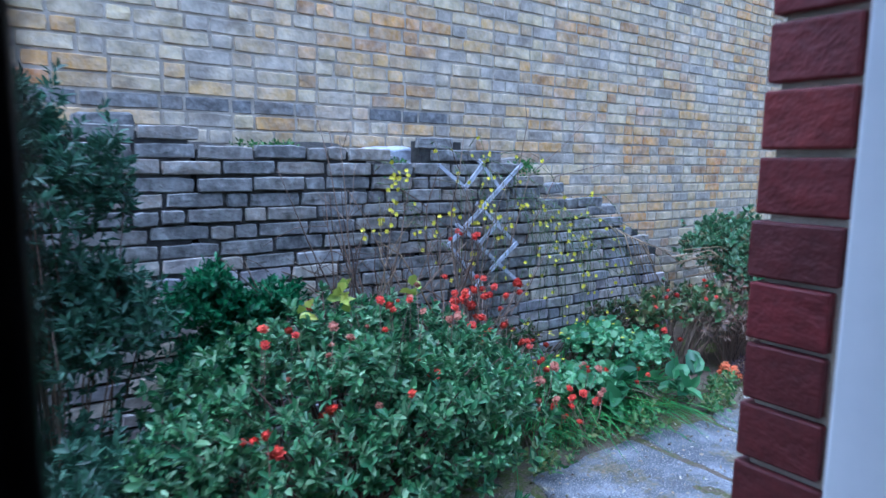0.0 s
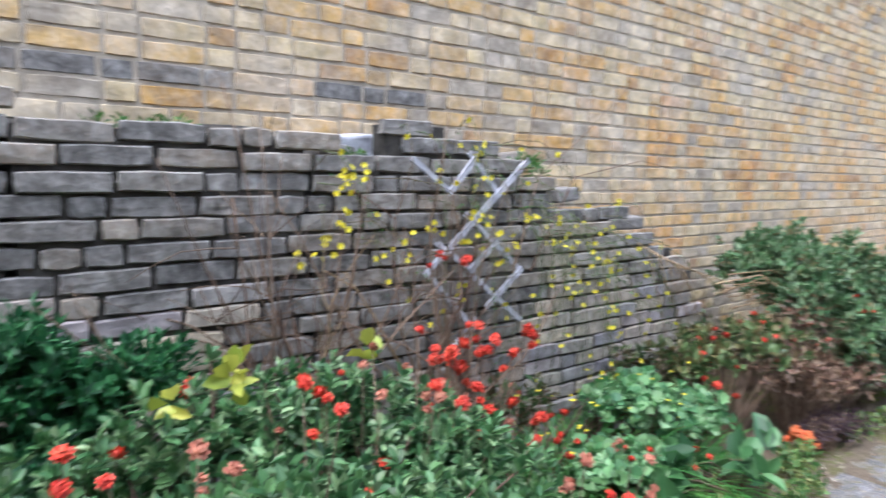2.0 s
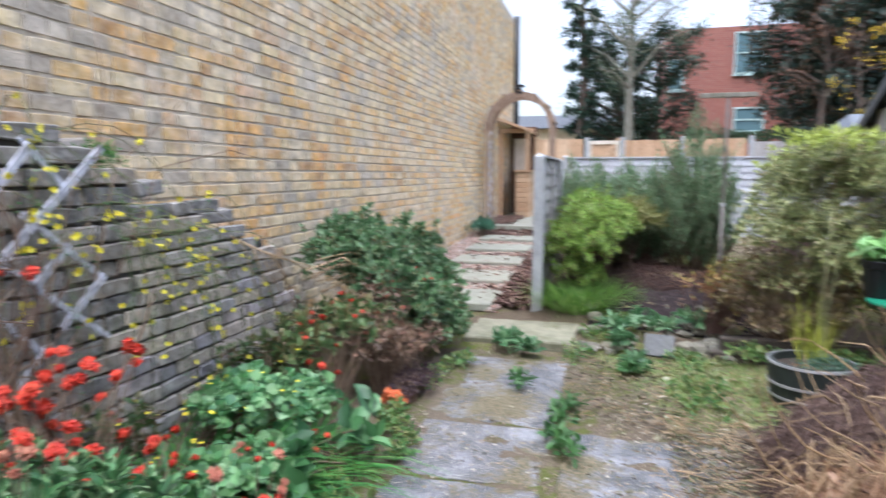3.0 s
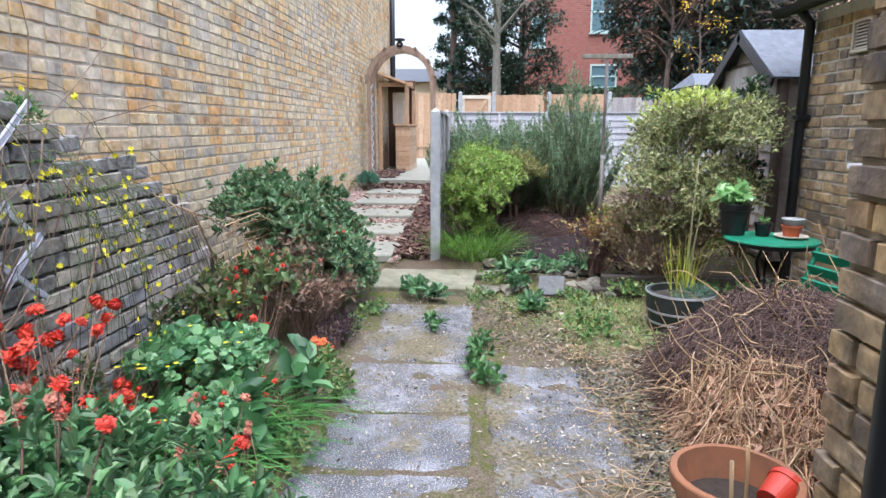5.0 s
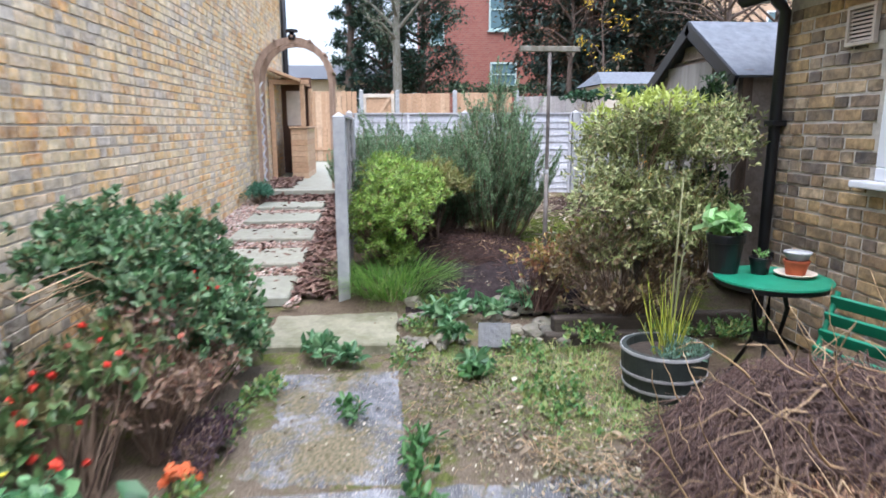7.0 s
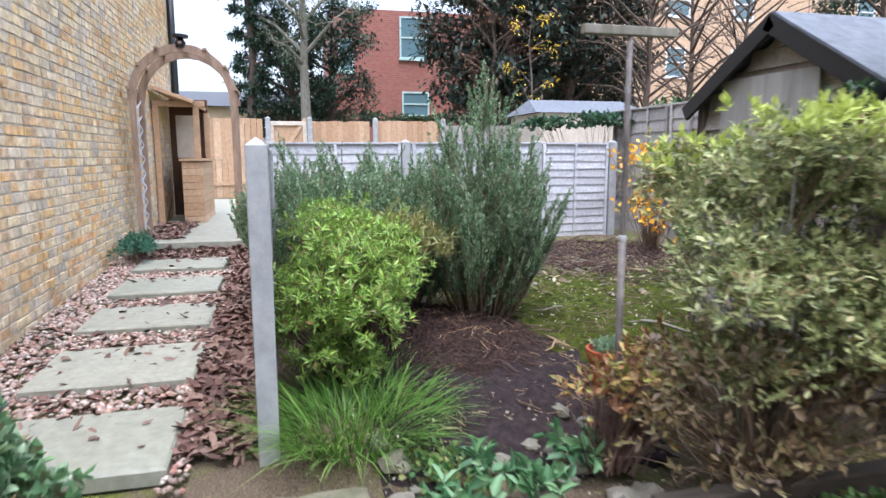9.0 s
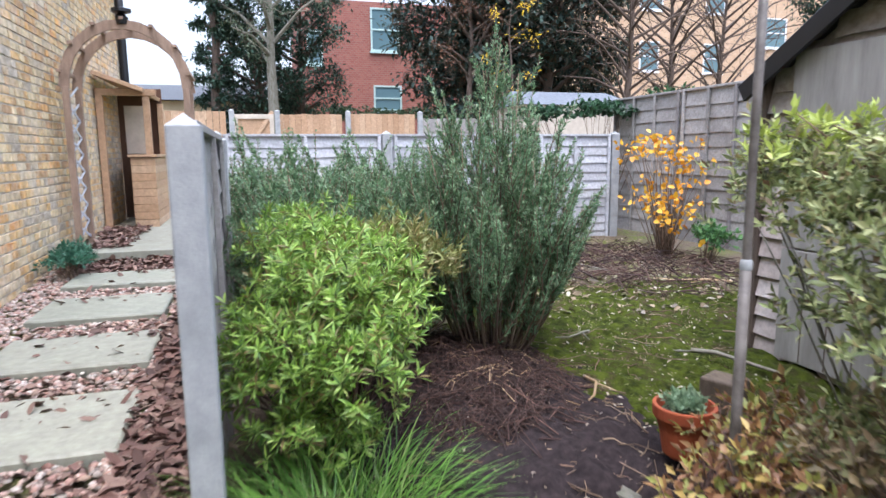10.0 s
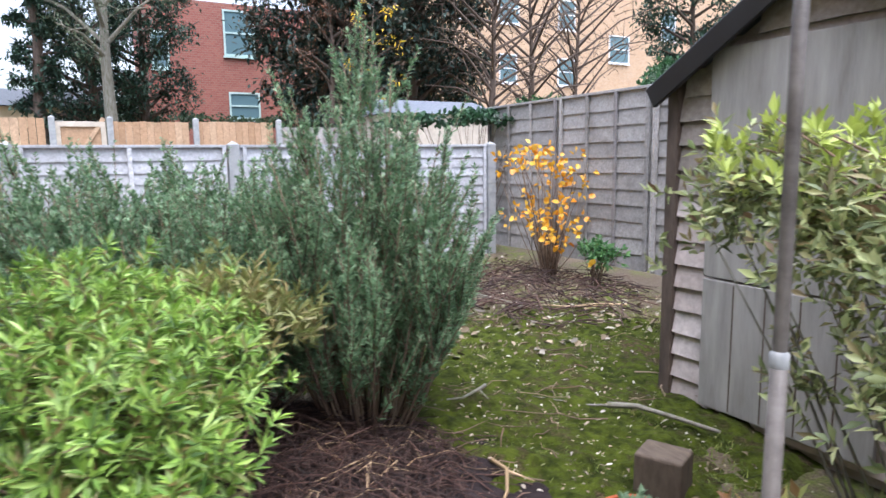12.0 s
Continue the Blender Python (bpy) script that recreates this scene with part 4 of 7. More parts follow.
M_ROCK = pieces_mat("garden_stone", ["6f6b64", "857f75", "5d5a55", "96907f", "77726c"], stain=("4f5638", 0.5), grain=30, bump=0.8)
for k in range(56):
    x, y = random.uniform(5.25, 6.2), random.uniform(0.15, 1.2)
    r = random.uniform(0.03, 0.075)
    ob = part("stone", rock_bm((r, r * random.uniform(0.6, 1.2), r * 0.55), k), M_ROCK)
    ob.matrix_world = pose(x, y, ground_at(x, y) - 0.015 + 0.2 * r, random.uniform(-15, 15), random.uniform(-15, 15), random.uniform(0, 360))
    tagged(ob, "rough grey stone at the edge of the bed", "stone", "stones at the edge of the bed")
slate = tagged(part("slate", box(-0.1, 0.1, -0.012, 0.012, -0.06, 0.1, 0.004), M_SLATE), "broken piece of grey slate leaning on the stones", "slate")
slate.matrix_world = pose(5.2, 0.66, 0.07, 35, 0, 80)

# ---- arch, porch and what stands at the far end ----
M_ARCH = plain_mat("arch_timber", "a38b78", "7a6656", 14, 0.85, 0.4, (1, 1, 0.3))
arch = thing("garden_arch", "rustic brown wooden garden arch over the path", "arch", (11.45, 2.56, 0.4))
for x in (0.0, 0.5):
    for s in (-1, 1):
        part("upright", box(x - 0.025, x + 0.025, s * 0.54 - 0.03, s * 0.54 + 0.03, 0, 1.6, 0.004), M_ARCH, arch)
    bm = bmesh.new()
    prev = None
    for k in range(13):
        a = math.pi * k / 12
        ring = [bm.verts.new((x + dx, (0.55 + dr) * math.cos(a), 1.6 + (0.6 + dr) * math.sin(a))) for dx, dr in ((-0.02, -0.045), (0.02, -0.045), (0.02, 0.045), (-0.02, 0.045))]
        if prev:
            for j in range(4):
                bm.faces.new((prev[j], prev[(j + 1) % 4], ring[(j + 1) % 4], ring[j]))
        prev = ring
    part("hoop", bm, M_ARCH, arch)
for k in range(7):
    a = math.pi * (k + 0.5) / 7
    part("rung", box(-0.06, 0.56, -0.02, 0.02, -0.015, 0.015, 0.002, Matrix.Translation((0, 0.59 * math.cos(a), 1.6 + 0.65 * math.sin(a)))), M_ARCH, arch)
for k in range(9):
    z = 0.1 + k * 0.17
    for s in (1, -1):
        part("lattice_slat", box(0.0, 0.5, -0.004, 0.004, -0.012, 0.012, 0, Matrix.Translation((0, 0.54, z)) @ Matrix.Rotation(radians(20 * s), 4, "Y")), M_TRELLIS, arch)
finial = part("finial", lathe([(0, 2.2), (0.05, 2.2), (0.06, 2.26), (0.03, 2.3), (0.09, 2.31), (0.09, 2.34), (0, 2.36)], 12), M_BLACK, arch)

porch = thing("porch", "small tan timber porch with a pitched roof and boarded front", "porch", (13.5, 2.95, 0.41))
for x, y in ((0, -0.28), (0, 0.26), (1.4, -0.28)):
    part("post", box(x - 0.04, x + 0.04, y - 0.04, y + 0.04, 0, 1.68, 0.004), M_TAN, porch)
for k in range(9):
    part("board", box(-0.05 - 0.003 * (k % 2), 1.4, -0.34, -0.05, 0.0 + k * 0.1, 0.096 + k * 0.1, 0.004), M_TAN, porch)
part("ledge", box(-0.08, 1.42, -0.37, -0.02, 0.905, 0.94, 0.004), M_TAN, porch)
bm = box(-0.2, 1.6, -0.6, 0.0, 0.0, 0.05, 0.004, pose(0, 0.3, 1.92, 20))
part("roof_sheet", bm, M_TAN, porch)
part("beam", box(-0.05, 0.05, -0.4, 0.3, 1.68, 1.76, 0.004), M_TAN, porch)
part("side_door", box(1.45, 1.5, -0.3, 0.3, 0, 1.9, 0.004), plain_mat("brown_door", "5d3f2b", "4a3122", 4, 0.5, 0.1), porch, "brown door inside the porch")
part("notice", box(0.7, 0.72, -0.2, 0.1, 0.95, 1.6, 0.003), M_CREAM, porch, "pale board inside the porch")


def board_fence(x, y0, y1, z0, z1, mat, label, group):
    e = thing("board_fence", label, "fence", (x, y0, z0), group)
    n = int(abs(y1 - y0) / 0.13)
    for k in range(n):
        y = (y1 - y0) * k / n
        part("board", box(-0.01, 0.01, y - 0.064, y + 0.064, 0, z1 - z0 + random.uniform(-0.01, 0.01), 0.0), mat, e)
    part("rail", box(-0.045, -0.012, min(0, y1 - y0), max(0, y1 - y0), 0.3, 0.37), mat, e)
    return e


board_fence(19.5, 3.6, 1.8, 0.4, 2.27, M_TAN, "tan close-boarded fence across the far end", "far fences")
board_fence(19.5, 0.7, -0.75, 0.4, 2.22, M_TAN, "tan close-boarded fence across the far end", "far fences")
board_fence(19.5, -0.9, -2.5, 0.4, 2.24, M_TAN, "tan close-boarded fence across the far end", "far fences")
board_fence(19.5, -2.6, -8.5, 0.4, 2.15, M_FENCE, "grey weathered close-boarded fence beyond the garden", "far fences")
for y in (1.75, 0.77, -0.82, -2.55):
    fence_post(19.45, y, 0.4, 2.32, 0.11)
gate = thing("garden_gate", "pale timber framed gate with a diagonal brace", "gate", (19.46, 0.85, 0.45))
for a in ((-0.02, 0.02, 0, 0.86, 1.66, 1.76), (-0.02, 0.02, 0, 0.86, 0.1, 0.2), (-0.02, 0.02, 0, 0.09, 0.2, 1.66), (-0.02, 0.02, 0.77, 0.86, 0.2, 1.66)):
    part("rail", box(*a, 0.004), M_CREAM, gate)
part("panel", box(0.02, 0.035, 0.02, 0.84, 0.1, 1.7), M_TAN, gate)
part("brace", box(-0.015, 0.015, -0.04, 0.04, -0.75, 0.75, 0.004, pose(0, 0.43, 1.2, 33)), M_TAN, gate)

white_shed = thing("garden_shed", "pale shed with a grey felt roof beyond the fence", "shed", (18, -5.2, 0.4))
part("body", box(0, 2, -2.2, 0.6, 0, 2.0), M_CREAM, white_shed)
bm = bmesh.new()
vs = [bm.verts.new(c) for c in ((-0.1, 0.75, 2.0), (-0.1, -2.35, 2.0), (2.1, -2.35, 2.0), (2.1, 0.75, 2.0), (1, 0.5, 2.38), (1, -2.1, 2.38))]
for f in ((0, 1, 5, 4), (2, 3, 4, 5), (0, 4, 3), (1, 2, 5)):
    bm.faces.new([vs[i] for i in f])
part("roof_sheet", bm, M_FELT, white_shed)


# ---- houses beyond ----
def building(name, label, x, y0, y1, z0, z1, depth, mat, windows, frame_mat, roof_mat=None, roof_h=0.0, band=None):
    e = thing(name, label, "house", (x, (y0 + y1) / 2, z0))
    cy = (y0 + y1) / 2
    part("wall", box(0, depth, y0 - cy, y1 - cy, 0, z1 - z0), mat, e)
    for wy0, wy1, wz0, wz1 in windows:
        w = part("window", box(-0.03, 0.03, wy0 - cy, wy1 - cy, wz0 - z0, wz1 - z0), M_PANE, e)
        fw = 0.09
        for a in ((wy0, wy1, wz0 - fw, wz0), (wy0, wy1, wz1, wz1 + fw), (wy0 - fw, wy0, wz0 - fw, wz1 + fw), (wy1, wy1 + fw, wz0 - fw, wz1 + fw), (wy0, wy1, (wz0 + wz1) / 2 - 0.04, (wz0 + wz1) / 2 + 0.04)):
            part("frame", box(-0.08, 0.0, a[0] - cy, a[1] - cy, a[2] - z0, a[3] - z0), frame_mat, w)
        part("sill", box(-0.14, 0.0, wy0 - 0.15 - cy, wy1 + 0.15 - cy, wz0 - 0.2 - z0, wz0 - 0.1 - z0), frame_mat, w)
    if roof_h:
        bm = bmesh.new()
        a, b = y0 - cy - 0.3, y1 - cy + 0.3
        h = z1 - z0
        vs = [bm.verts.new(c) for c in ((-0.4, a, h), (-0.4, b, h), (depth + 0.4, b, h), (depth + 0.4, a, h), (depth / 2, a, h + roof_h), (depth / 2, b, h + roof_h))]
        for f in ((0, 1, 5, 4), (2, 3, 4, 5), (0, 4, 3), (1, 2, 5)):
            bm.faces.new([vs[i] for i in f])
        part("roof", bm, roof_mat, e)
    return e


def far_brick(name, a, b, mortar, scale=0.4):
    m, nt, p = base_mat(name, 0.9)
    br = nt.nodes.new("ShaderNodeTexBrick")
    tc = nt.nodes.new("ShaderNodeTexCoord")
    mp = nt.nodes.new("ShaderNodeMapping")
    mp.inputs["Rotation"].default_value = (0, radians(90), radians(90))
    nt.links.new(tc.outputs["Object"], mp.inputs[0])
    nt.links.new(mp.outputs[0], br.inputs[0])
    br.inputs["Scale"].default_value = 2.2
    br.inputs["Color1"].default_value, br.inputs["Color2"].default_value, br.inputs["Mortar"].default_value = srgb(a), srgb(b), srgb(mortar)
    n = noise_of(nt, 0.7, 5, "World")
    c = mix_col(nt, steps(nt, n.outputs[0], 0.4, 0.75), br.outputs[0], mix_col(nt, 0.4, br.outputs[0], srgb(b)))
    nt.links.new(c, p.inputs["Base Color"])
    return m


M_PANE, _, pp = base_mat("dark_pane", 0.08)
pp.inputs["Base Color"].default_value = (0.12, 0.2, 0.22, 1)
M_FAR_RED = far_brick("far_red_brick", "8a5146", "976052", "8d7468")
M_FAR_TAN = far_brick("far_tan_brick", "c8a98a", "bb9b7c", "c4b29c")
M_FRAME_TEAL = plain_mat("pale_green_frame", "b9cfc9", "a3bdb7", 3, 0.5, 0.02)
building("red_brick_house", "red brick building with pale framed windows", 40, -13, -1.7, 1.5, 9.4, 9, M_FAR_RED,
         [(-6.9, -5.5, 3.7, 4.9), (-6.8, -5.4, 6.9, 9.0), (-11.5, -10.1, 6.9, 9.0), (-2.6, -1.95, 6.1, 7.7)], M_FRAME_TEAL)
wins = [(-27.0, -25.6, 7.0, 8.9), (-22.3, -20.9, 6.6, 8.1), (-27.2, -25.5, 11.2, 13.2), (-22.4, -20.8, 11.2, 13.2), (-38.2, -36.2, 9.0, 11.0), (-32.5, -31.0, 7.0, 8.9), (-32.5, -31.0, 11.2, 13.2), (-43.5, -42, 7.0, 8.9), (-43.5, -42, 11.2, 13.2)]
building("apartment_block", "tan brick apartment block with white framed windows", 45, -80, -18.5, 1.5, 17, 12, M_FAR_TAN, wins, M_WHITE)
building("pale_house", "low pale house with a grey roof", 33, 0.9, 6.5, 1.2, 3.5, 6, plain_mat("cream_render", "cdbb9c", "bba888", 2, 0.9, 0.1), [(1.6, 2.4, 2.2, 3.0)], M_WHITE, M_SLATE, 0.9)

# ---- planting ----
def leafy(n, label, base, clumps, cols, **k):
    return bush(n, label, k.pop("category", "shrub"), base, clumps, leaf_mat(n + "_leaf", cols, k.pop("rough", 0.45), k.pop("glow", 0.3)), **k)


class Blades(Leaves):
    """Long bent strips for grass."""

    def blade(self, p, d, length, width, bend=0.6):
        p, d = np.atleast_2d(p), unit(np.atleast_2d(d))
        n = len(p)
        length, width = np.broadcast_to(length, (n,))[:, None], np.broadcast_to(width, (n,))[:, None]
        out = d * np.array((1, 1, 0)) + 1e-4
        out = unit(out)
        s = np.cross(out, np.array((0, 0, 1.0)))
        pts = []
        for f in (0.0, 0.35, 0.7, 1.0):
            c = p + d * length * f + (out * 0.5 - np.array((0, 0, 0.7))) * bend * length * f * f
            w = width * (1 - f) ** 0.6 * 0.5
            pts += [c - s * w, c + s * w] if f < 1 else [c]
        vs = np.stack(pts, 1)
        pat = np.array([[0, 1, 3], [0, 3, 2], [2, 3, 5], [2, 5, 4], [4, 5, 6]])
        base = self.n + np.arange(n)[:, None, None] * 7
        self.f.append((base + pat[None]).reshape(-1, 3))
        self.v.append(vs.reshape(-1, 3))
        self.n += n * 7


def tuft(name, label, at, r, n, length, width, mat, seed, bend=0.6, spread=0.7, group="", category="grass"):
    rng = np.random.default_rng(seed)
    e = thing(name, label, category, at, group)
    b = Blades(seed)
    a, q = rng.random(n) * 2 * math.pi, np.sqrt(rng.random(n))
    rx, ry = r if isinstance(r, tuple) else (r, r)
    p = np.stack([np.cos(a) * q * rx, np.sin(a) * q * ry, np.full(n, -0.01)], 1)
    d = np.stack([np.cos(a) * q * spread + rng.normal(0, 0.2, n), np.sin(a) * q * spread + rng.normal(0, 0.2, n), np.ones(n)], 1)
    b.blade(p, d, length * (0.5 + 0.7 * rng.random(n)), width * (0.7 + 0.5 * rng.random(n)), bend * (0.6 + 0.8 * rng.random((n, 1))))
    b.make("foliage", mat, e)
    return e


# the low shrub by the door, with whorls of narrow leaves
C_HEBE = ["32593a", "4f8150", "78a66c", "25422a", "a4c492", "3f6a44", "5e8e5a"]
leafy("hebe_bush", "spreading blue-green evergreen shrub with whorled leaves", (1.05, 2.05, 0), [(0.6, 1.85, 0.34, 0.4, 0.32, 0.36), (1.05, 1.9, 0.42, 0.42, 0.36, 0.38), (1.45, 1.9, 0.34, 0.4, 0.34, 0.36), (1.65, 2.2, 0.36, 0.32, 0.3, 0.34), (0.9, 2.3, 0.48, 0.4, 0.28, 0.36), (1.35, 2.35, 0.5, 0.38, 0.26, 0.36), (0.5, 2.2, 0.4, 0.3, 0.25, 0.3), (1.1, 1.68, 0.22, 0.5, 0.18, 0.24)], C_HEBE,
      shoots=1750, whorl=11, leaf=0.043, width=0.0175, seed=8, stems=160, stem_mat=M_TWIG_RED, inner=0.6, spread=1.2, rounder=True, rise=0.7, along=0.03)
leafy("upright_shrub", "small dense glossy green shrub against the old wall", (0.72, 2.62, 0), [(0.7, 2.62, 0.7, 0.2, 0.15, 0.28), (0.97, 2.62, 0.68, 0.17, 0.13, 0.2), (0.74, 2.62, 0.4, 0.28, 0.2, 0.34)], ["1d4a30", "2f6b40", "4a8a55", "163a26"],
      shoots=900, whorl=9, leaf=0.045, width=0.018, seed=9, stems=30)
leafy("tall_shrub", "tall dark evergreen shrub with small pointed leaves", (0.12, 2.3, 0), [(0.1, 2.32, 1.15, 0.26, 0.24, 0.5), (0.08, 2.3, 0.65, 0.32, 0.28, 0.5), (0.28, 2.25, 0.75, 0.2, 0.2, 0.35), (0.1, 2.2, 0.25, 0.32, 0.28, 0.3), (0.05, 2.3, 1.35, 0.2, 0.2, 0.3), (0.3, 2.3, 1.15, 0.1, 0.1, 0.4), (0.15, 2.05, 0.32, 0.38, 0.3, 0.34), (0.35, 1.85, 0.2, 0.32, 0.25, 0.24)], ["2c4a38", "3d6049", "557a5e", "203828"],
      shoots=2900, whorl=8, leaf=0.045, width=0.014, seed=10, stems=50)
leafy("spindle_bush", "rounded dark green shrub spreading from the wall", (4.85, 2.6, 0), [(4.75, 2.75, 0.68, 0.42, 0.3, 0.36), (5.05, 2.5, 0.57, 0.38, 0.36, 0.42), (4.6, 2.55, 0.56, 0.35, 0.35, 0.38), (4.95, 2.35, 0.3, 0.3, 0.25, 0.32), (5.2, 2.3, 0.35, 0.28, 0.25, 0.36), (4.7, 2.25, 0.35, 0.35, 0.2, 0.3), (5.3, 2.65, 0.4, 0.25, 0.3, 0.36), (5.3, 2.25, 0.2, 0.3, 0.22, 0.22), (4.95, 2.15, 0.18, 0.32, 0.2, 0.2)], ["426a42", "5f895a", "82a674", "304e34", "a0ba92", "527650", "8a7a58"],
      shoots=2300, whorl=9, leaf=0.052, width=0.025, rounder=True, seed=4, stems=170, stem_mat=M_TWIG_PALE, stem_r=0.004)
C_LIME = ["648a38", "88ac48", "a8c65c", "486c30", "b8d276", "7ca244", "8e774c", "3c5828", "98bc52"]
leafy("lime_shrub", "bright lime green shrub with narrow leaves", (6.95, 1.15, 0.13), [(6.75, 1.22, 0.66, 0.42, 0.34, 0.42), (7.25, 1.25, 0.74, 0.45, 0.32, 0.44), (6.55, 1.15, 0.58, 0.28, 0.28, 0.32), (7.32, 1.02, 0.78, 0.34, 0.26, 0.28), (6.75, 1.42, 0.52, 0.4, 0.2, 0.36), (7.08, 0.95, 0.76, 0.36, 0.26, 0.28), (6.6, 1.3, 0.32, 0.3, 0.24, 0.22)], C_LIME,
      shoots=1700, whorl=15, leaf=0.052, width=0.0105, seed=5, stems=140, rise=0.8, curl=0.15, inner=0.62, along=0.03, spread=1.25, stem_mat=M_TWIG_RED)
leafy("dying_shrub", "shrub of olive and browning narrow leaves", (7.35, 0.8, 0.2), [(7.4, 0.75, 0.78, 0.3, 0.26, 0.3), (7.7, 0.85, 0.8, 0.25, 0.22, 0.22)], ["858a50", "9a9c62", "747f42", "9a8a5c", "68773a"], shoots=420, whorl=9, leaf=0.065, width=0.011, seed=25, stems=10, rise=0.8)
C_PIERIS = ["5f6d3e", "7d8a54", "9ea870", "4a5634", "b6be80", "87744f", "c6cc94", "728052", "68523c"]
leafy("pieris_shrub", "large airy evergreen shrub with olive and yellowish leaves", (5.7, -0.5, 0.15), [(5.5, -0.35, 1.22, 0.42, 0.45, 0.36), (5.85, -0.5, 1.1, 0.45, 0.5, 0.45), (5.4, -0.72, 1.2, 0.4, 0.3, 0.34), (6.1, -0.25, 1.15, 0.28, 0.3, 0.4), (5.6, -0.45, 0.8, 0.55, 0.55, 0.4), (5.45, -0.1, 0.85, 0.35, 0.35, 0.4), (5.3, -0.6, 0.65, 0.35, 0.4, 0.35), (5.5, -0.3, 0.45, 0.42, 0.45, 0.3), (5.55, -0.85, 1.2, 0.4, 0.3, 0.4)], C_PIERIS,
      shoots=3000, whorl=8, leaf=0.043, width=0.0155, seed=7, stems=70, stem_mat=M_BARK, stem_r=0.006, inner=0.25, spread=1.1, along=0.05)
leafy("pieris_tips", "bright yellow-green new growth at the shrub's top", (5.6, -0.4, 1.1), [(5.5, -0.35, 1.45, 0.35, 0.4, 0.18), (6.1, -0.3, 1.3, 0.28, 0.3, 0.25)], ["a3b050", "bcc86a", "8fa048", "b3bf60"],
      shoots=110, whorl=8, leaf=0.06, width=0.02, seed=17, stems=10, rise=1.2)
leafy("withered_shrub", "thin brown twigs and dead leaves under the tall shrub", (5.5, -0.25, 0.1), [(5.45, -0.1, 0.5, 0.35, 0.3, 0.35), (5.35, -0.5, 0.45, 0.3, 0.35, 0.35), (5.3, -0.25, 0.25, 0.25, 0.5, 0.2), (5.5, 0.1, 0.3, 0.25, 0.25, 0.25)], ["6b5a42", "857253", "4f4030", "99875f", "5c6040", "78684e"],
      shoots=380, whorl=4, leaf=0.05, width=0.02, seed=26, stems=260, stem_mat=M_TWIG, stem_r=0.0035, inner=0.1)
leafy("dead_stems_plant", "withered red-brown perennial with dry leaves", (5.75, 0.25, 0.1), [(5.7, 0.2, 0.35, 0.22, 0.3, 0.28), (5.9, -0.05, 0.35, 0.25, 0.25, 0.28)], ["6b4a38", "8a6245", "a37d50", "5a3a2e", "b39a5a", "98984e", "7d8646"],
      shoots=300, whorl=5, leaf=0.045, width=0.018, seed=27, stems=160, stem_mat=M_TWIG_RED, stem_r=0.004, category="plant")

leafy("holly_bush", "dark glossy evergreen between the shrub and the house", (5.95, -1.05, 0.2), [(5.95, -1.02, 1.25, 0.22, 0.16, 0.5), (5.9, -1.0, 0.7, 0.25, 0.18, 0.4)], ["22361f", "31492b", "44603a", "1a2a18"], shoots=500, whorl=7, leaf=0.05, width=0.024, seed=28, stems=20)
leafy("viburnum_sprig", "few large yellowing leaves above the low shrub", (1.1, 2.2, 0), [(1.08, 2.15, 0.85, 0.06, 0.05, 0.05), (1.5, 2.3, 0.8, 0.05, 0.05, 0.04), (0.95, 2.2, 0.8, 0.1, 0.08, 0.05)], ["a9b84a", "c2c95c", "8fa33f", "d2cf5a"], shoots=9, whorl=2, leaf=0.065, width=0.035, seed=29, stems=0, rounder=True, category="plant", spread=1.3)
leafy("ground_ivy", "low weeds and seedlings along the bed's edge", (2.3, 2.05, 0), [(x, 1.98 + 0.05 * math.sin(9 * x), 0.04, 0.22, 0.12, 0.07) for x in (1.7, 2.0, 2.3, 2.6, 2.9, 3.3, 3.6, 4.3, 4.6)] + [(5.1, 1.2, 0.03, 0.2, 0.12, 0.05), (5.5, 1.1, 0.06, 0.2, 0.15, 0.06), (5.9, 0.9, 0.1, 0.25, 0.2, 0.06), (5.1, 0.5, 0.02, 0.2, 0.2, 0.06), (4.4, 0.45, 0.02, 0.4, 0.25, 0.06), (5.2, 0.1, 0.05, 0.16, 0.25, 0.1), (5.2, -0.45, 0.05, 0.14, 0.3, 0.1), (5.2, -0.95, 0.05, 0.14, 0.25, 0.1)], ["3f6b38", "557f45", "6f9452", "8a8f55", "335a30"], shoots=860, whorl=4, leaf=0.035, width=0.02, seed=30, stems=0, rounder=True, category="weeds", spread=1.3)
leafy("bed_plant", "mixed dark foliage at the foot of the old wall", (2.4, 2.65, 0), [(1.9, 2.65, 0.25, 0.3, 0.15, 0.25), (2.4, 2.7, 0.25, 0.3, 0.12, 0.25), (3.3, 2.7, 0.25, 0.35, 0.12, 0.25), (3.9, 2.65, 0.3, 0.3, 0.18, 0.28)], ["35502f", "4a6a3c", "6b6a44", "5d4a3a", "2c4429"], shoots=420, whorl=5, leaf=0.05, width=0.02, seed=33, stems=60, category="plant")

leafy("wall_fern", "small green ferns and moss on the wall's ledge", (1.1, 3.05, 1.4), [(1.1, 3.0, 1.43, 0.18, 0.06, 0.04), (1.75, 2.92, 1.33, 0.14, 0.05, 0.06), (2.65, 2.9, 1.32, 0.15, 0.05, 0.08)], ["4a7a3c", "5f8f4a", "3a6030", "7a9a55"], shoots=130, whorl=5, leaf=0.028, width=0.012, seed=34, stems=0, category="plant")

# rosemary: curved woody stems, each with upright shoots thickly set with needles
M_ROSE = leaf_mat("rosemary_needle", ["52734e", "698a62", "84a27a", "3e5c3e", "9ab48c", "608058"], 0.55, 0.35)


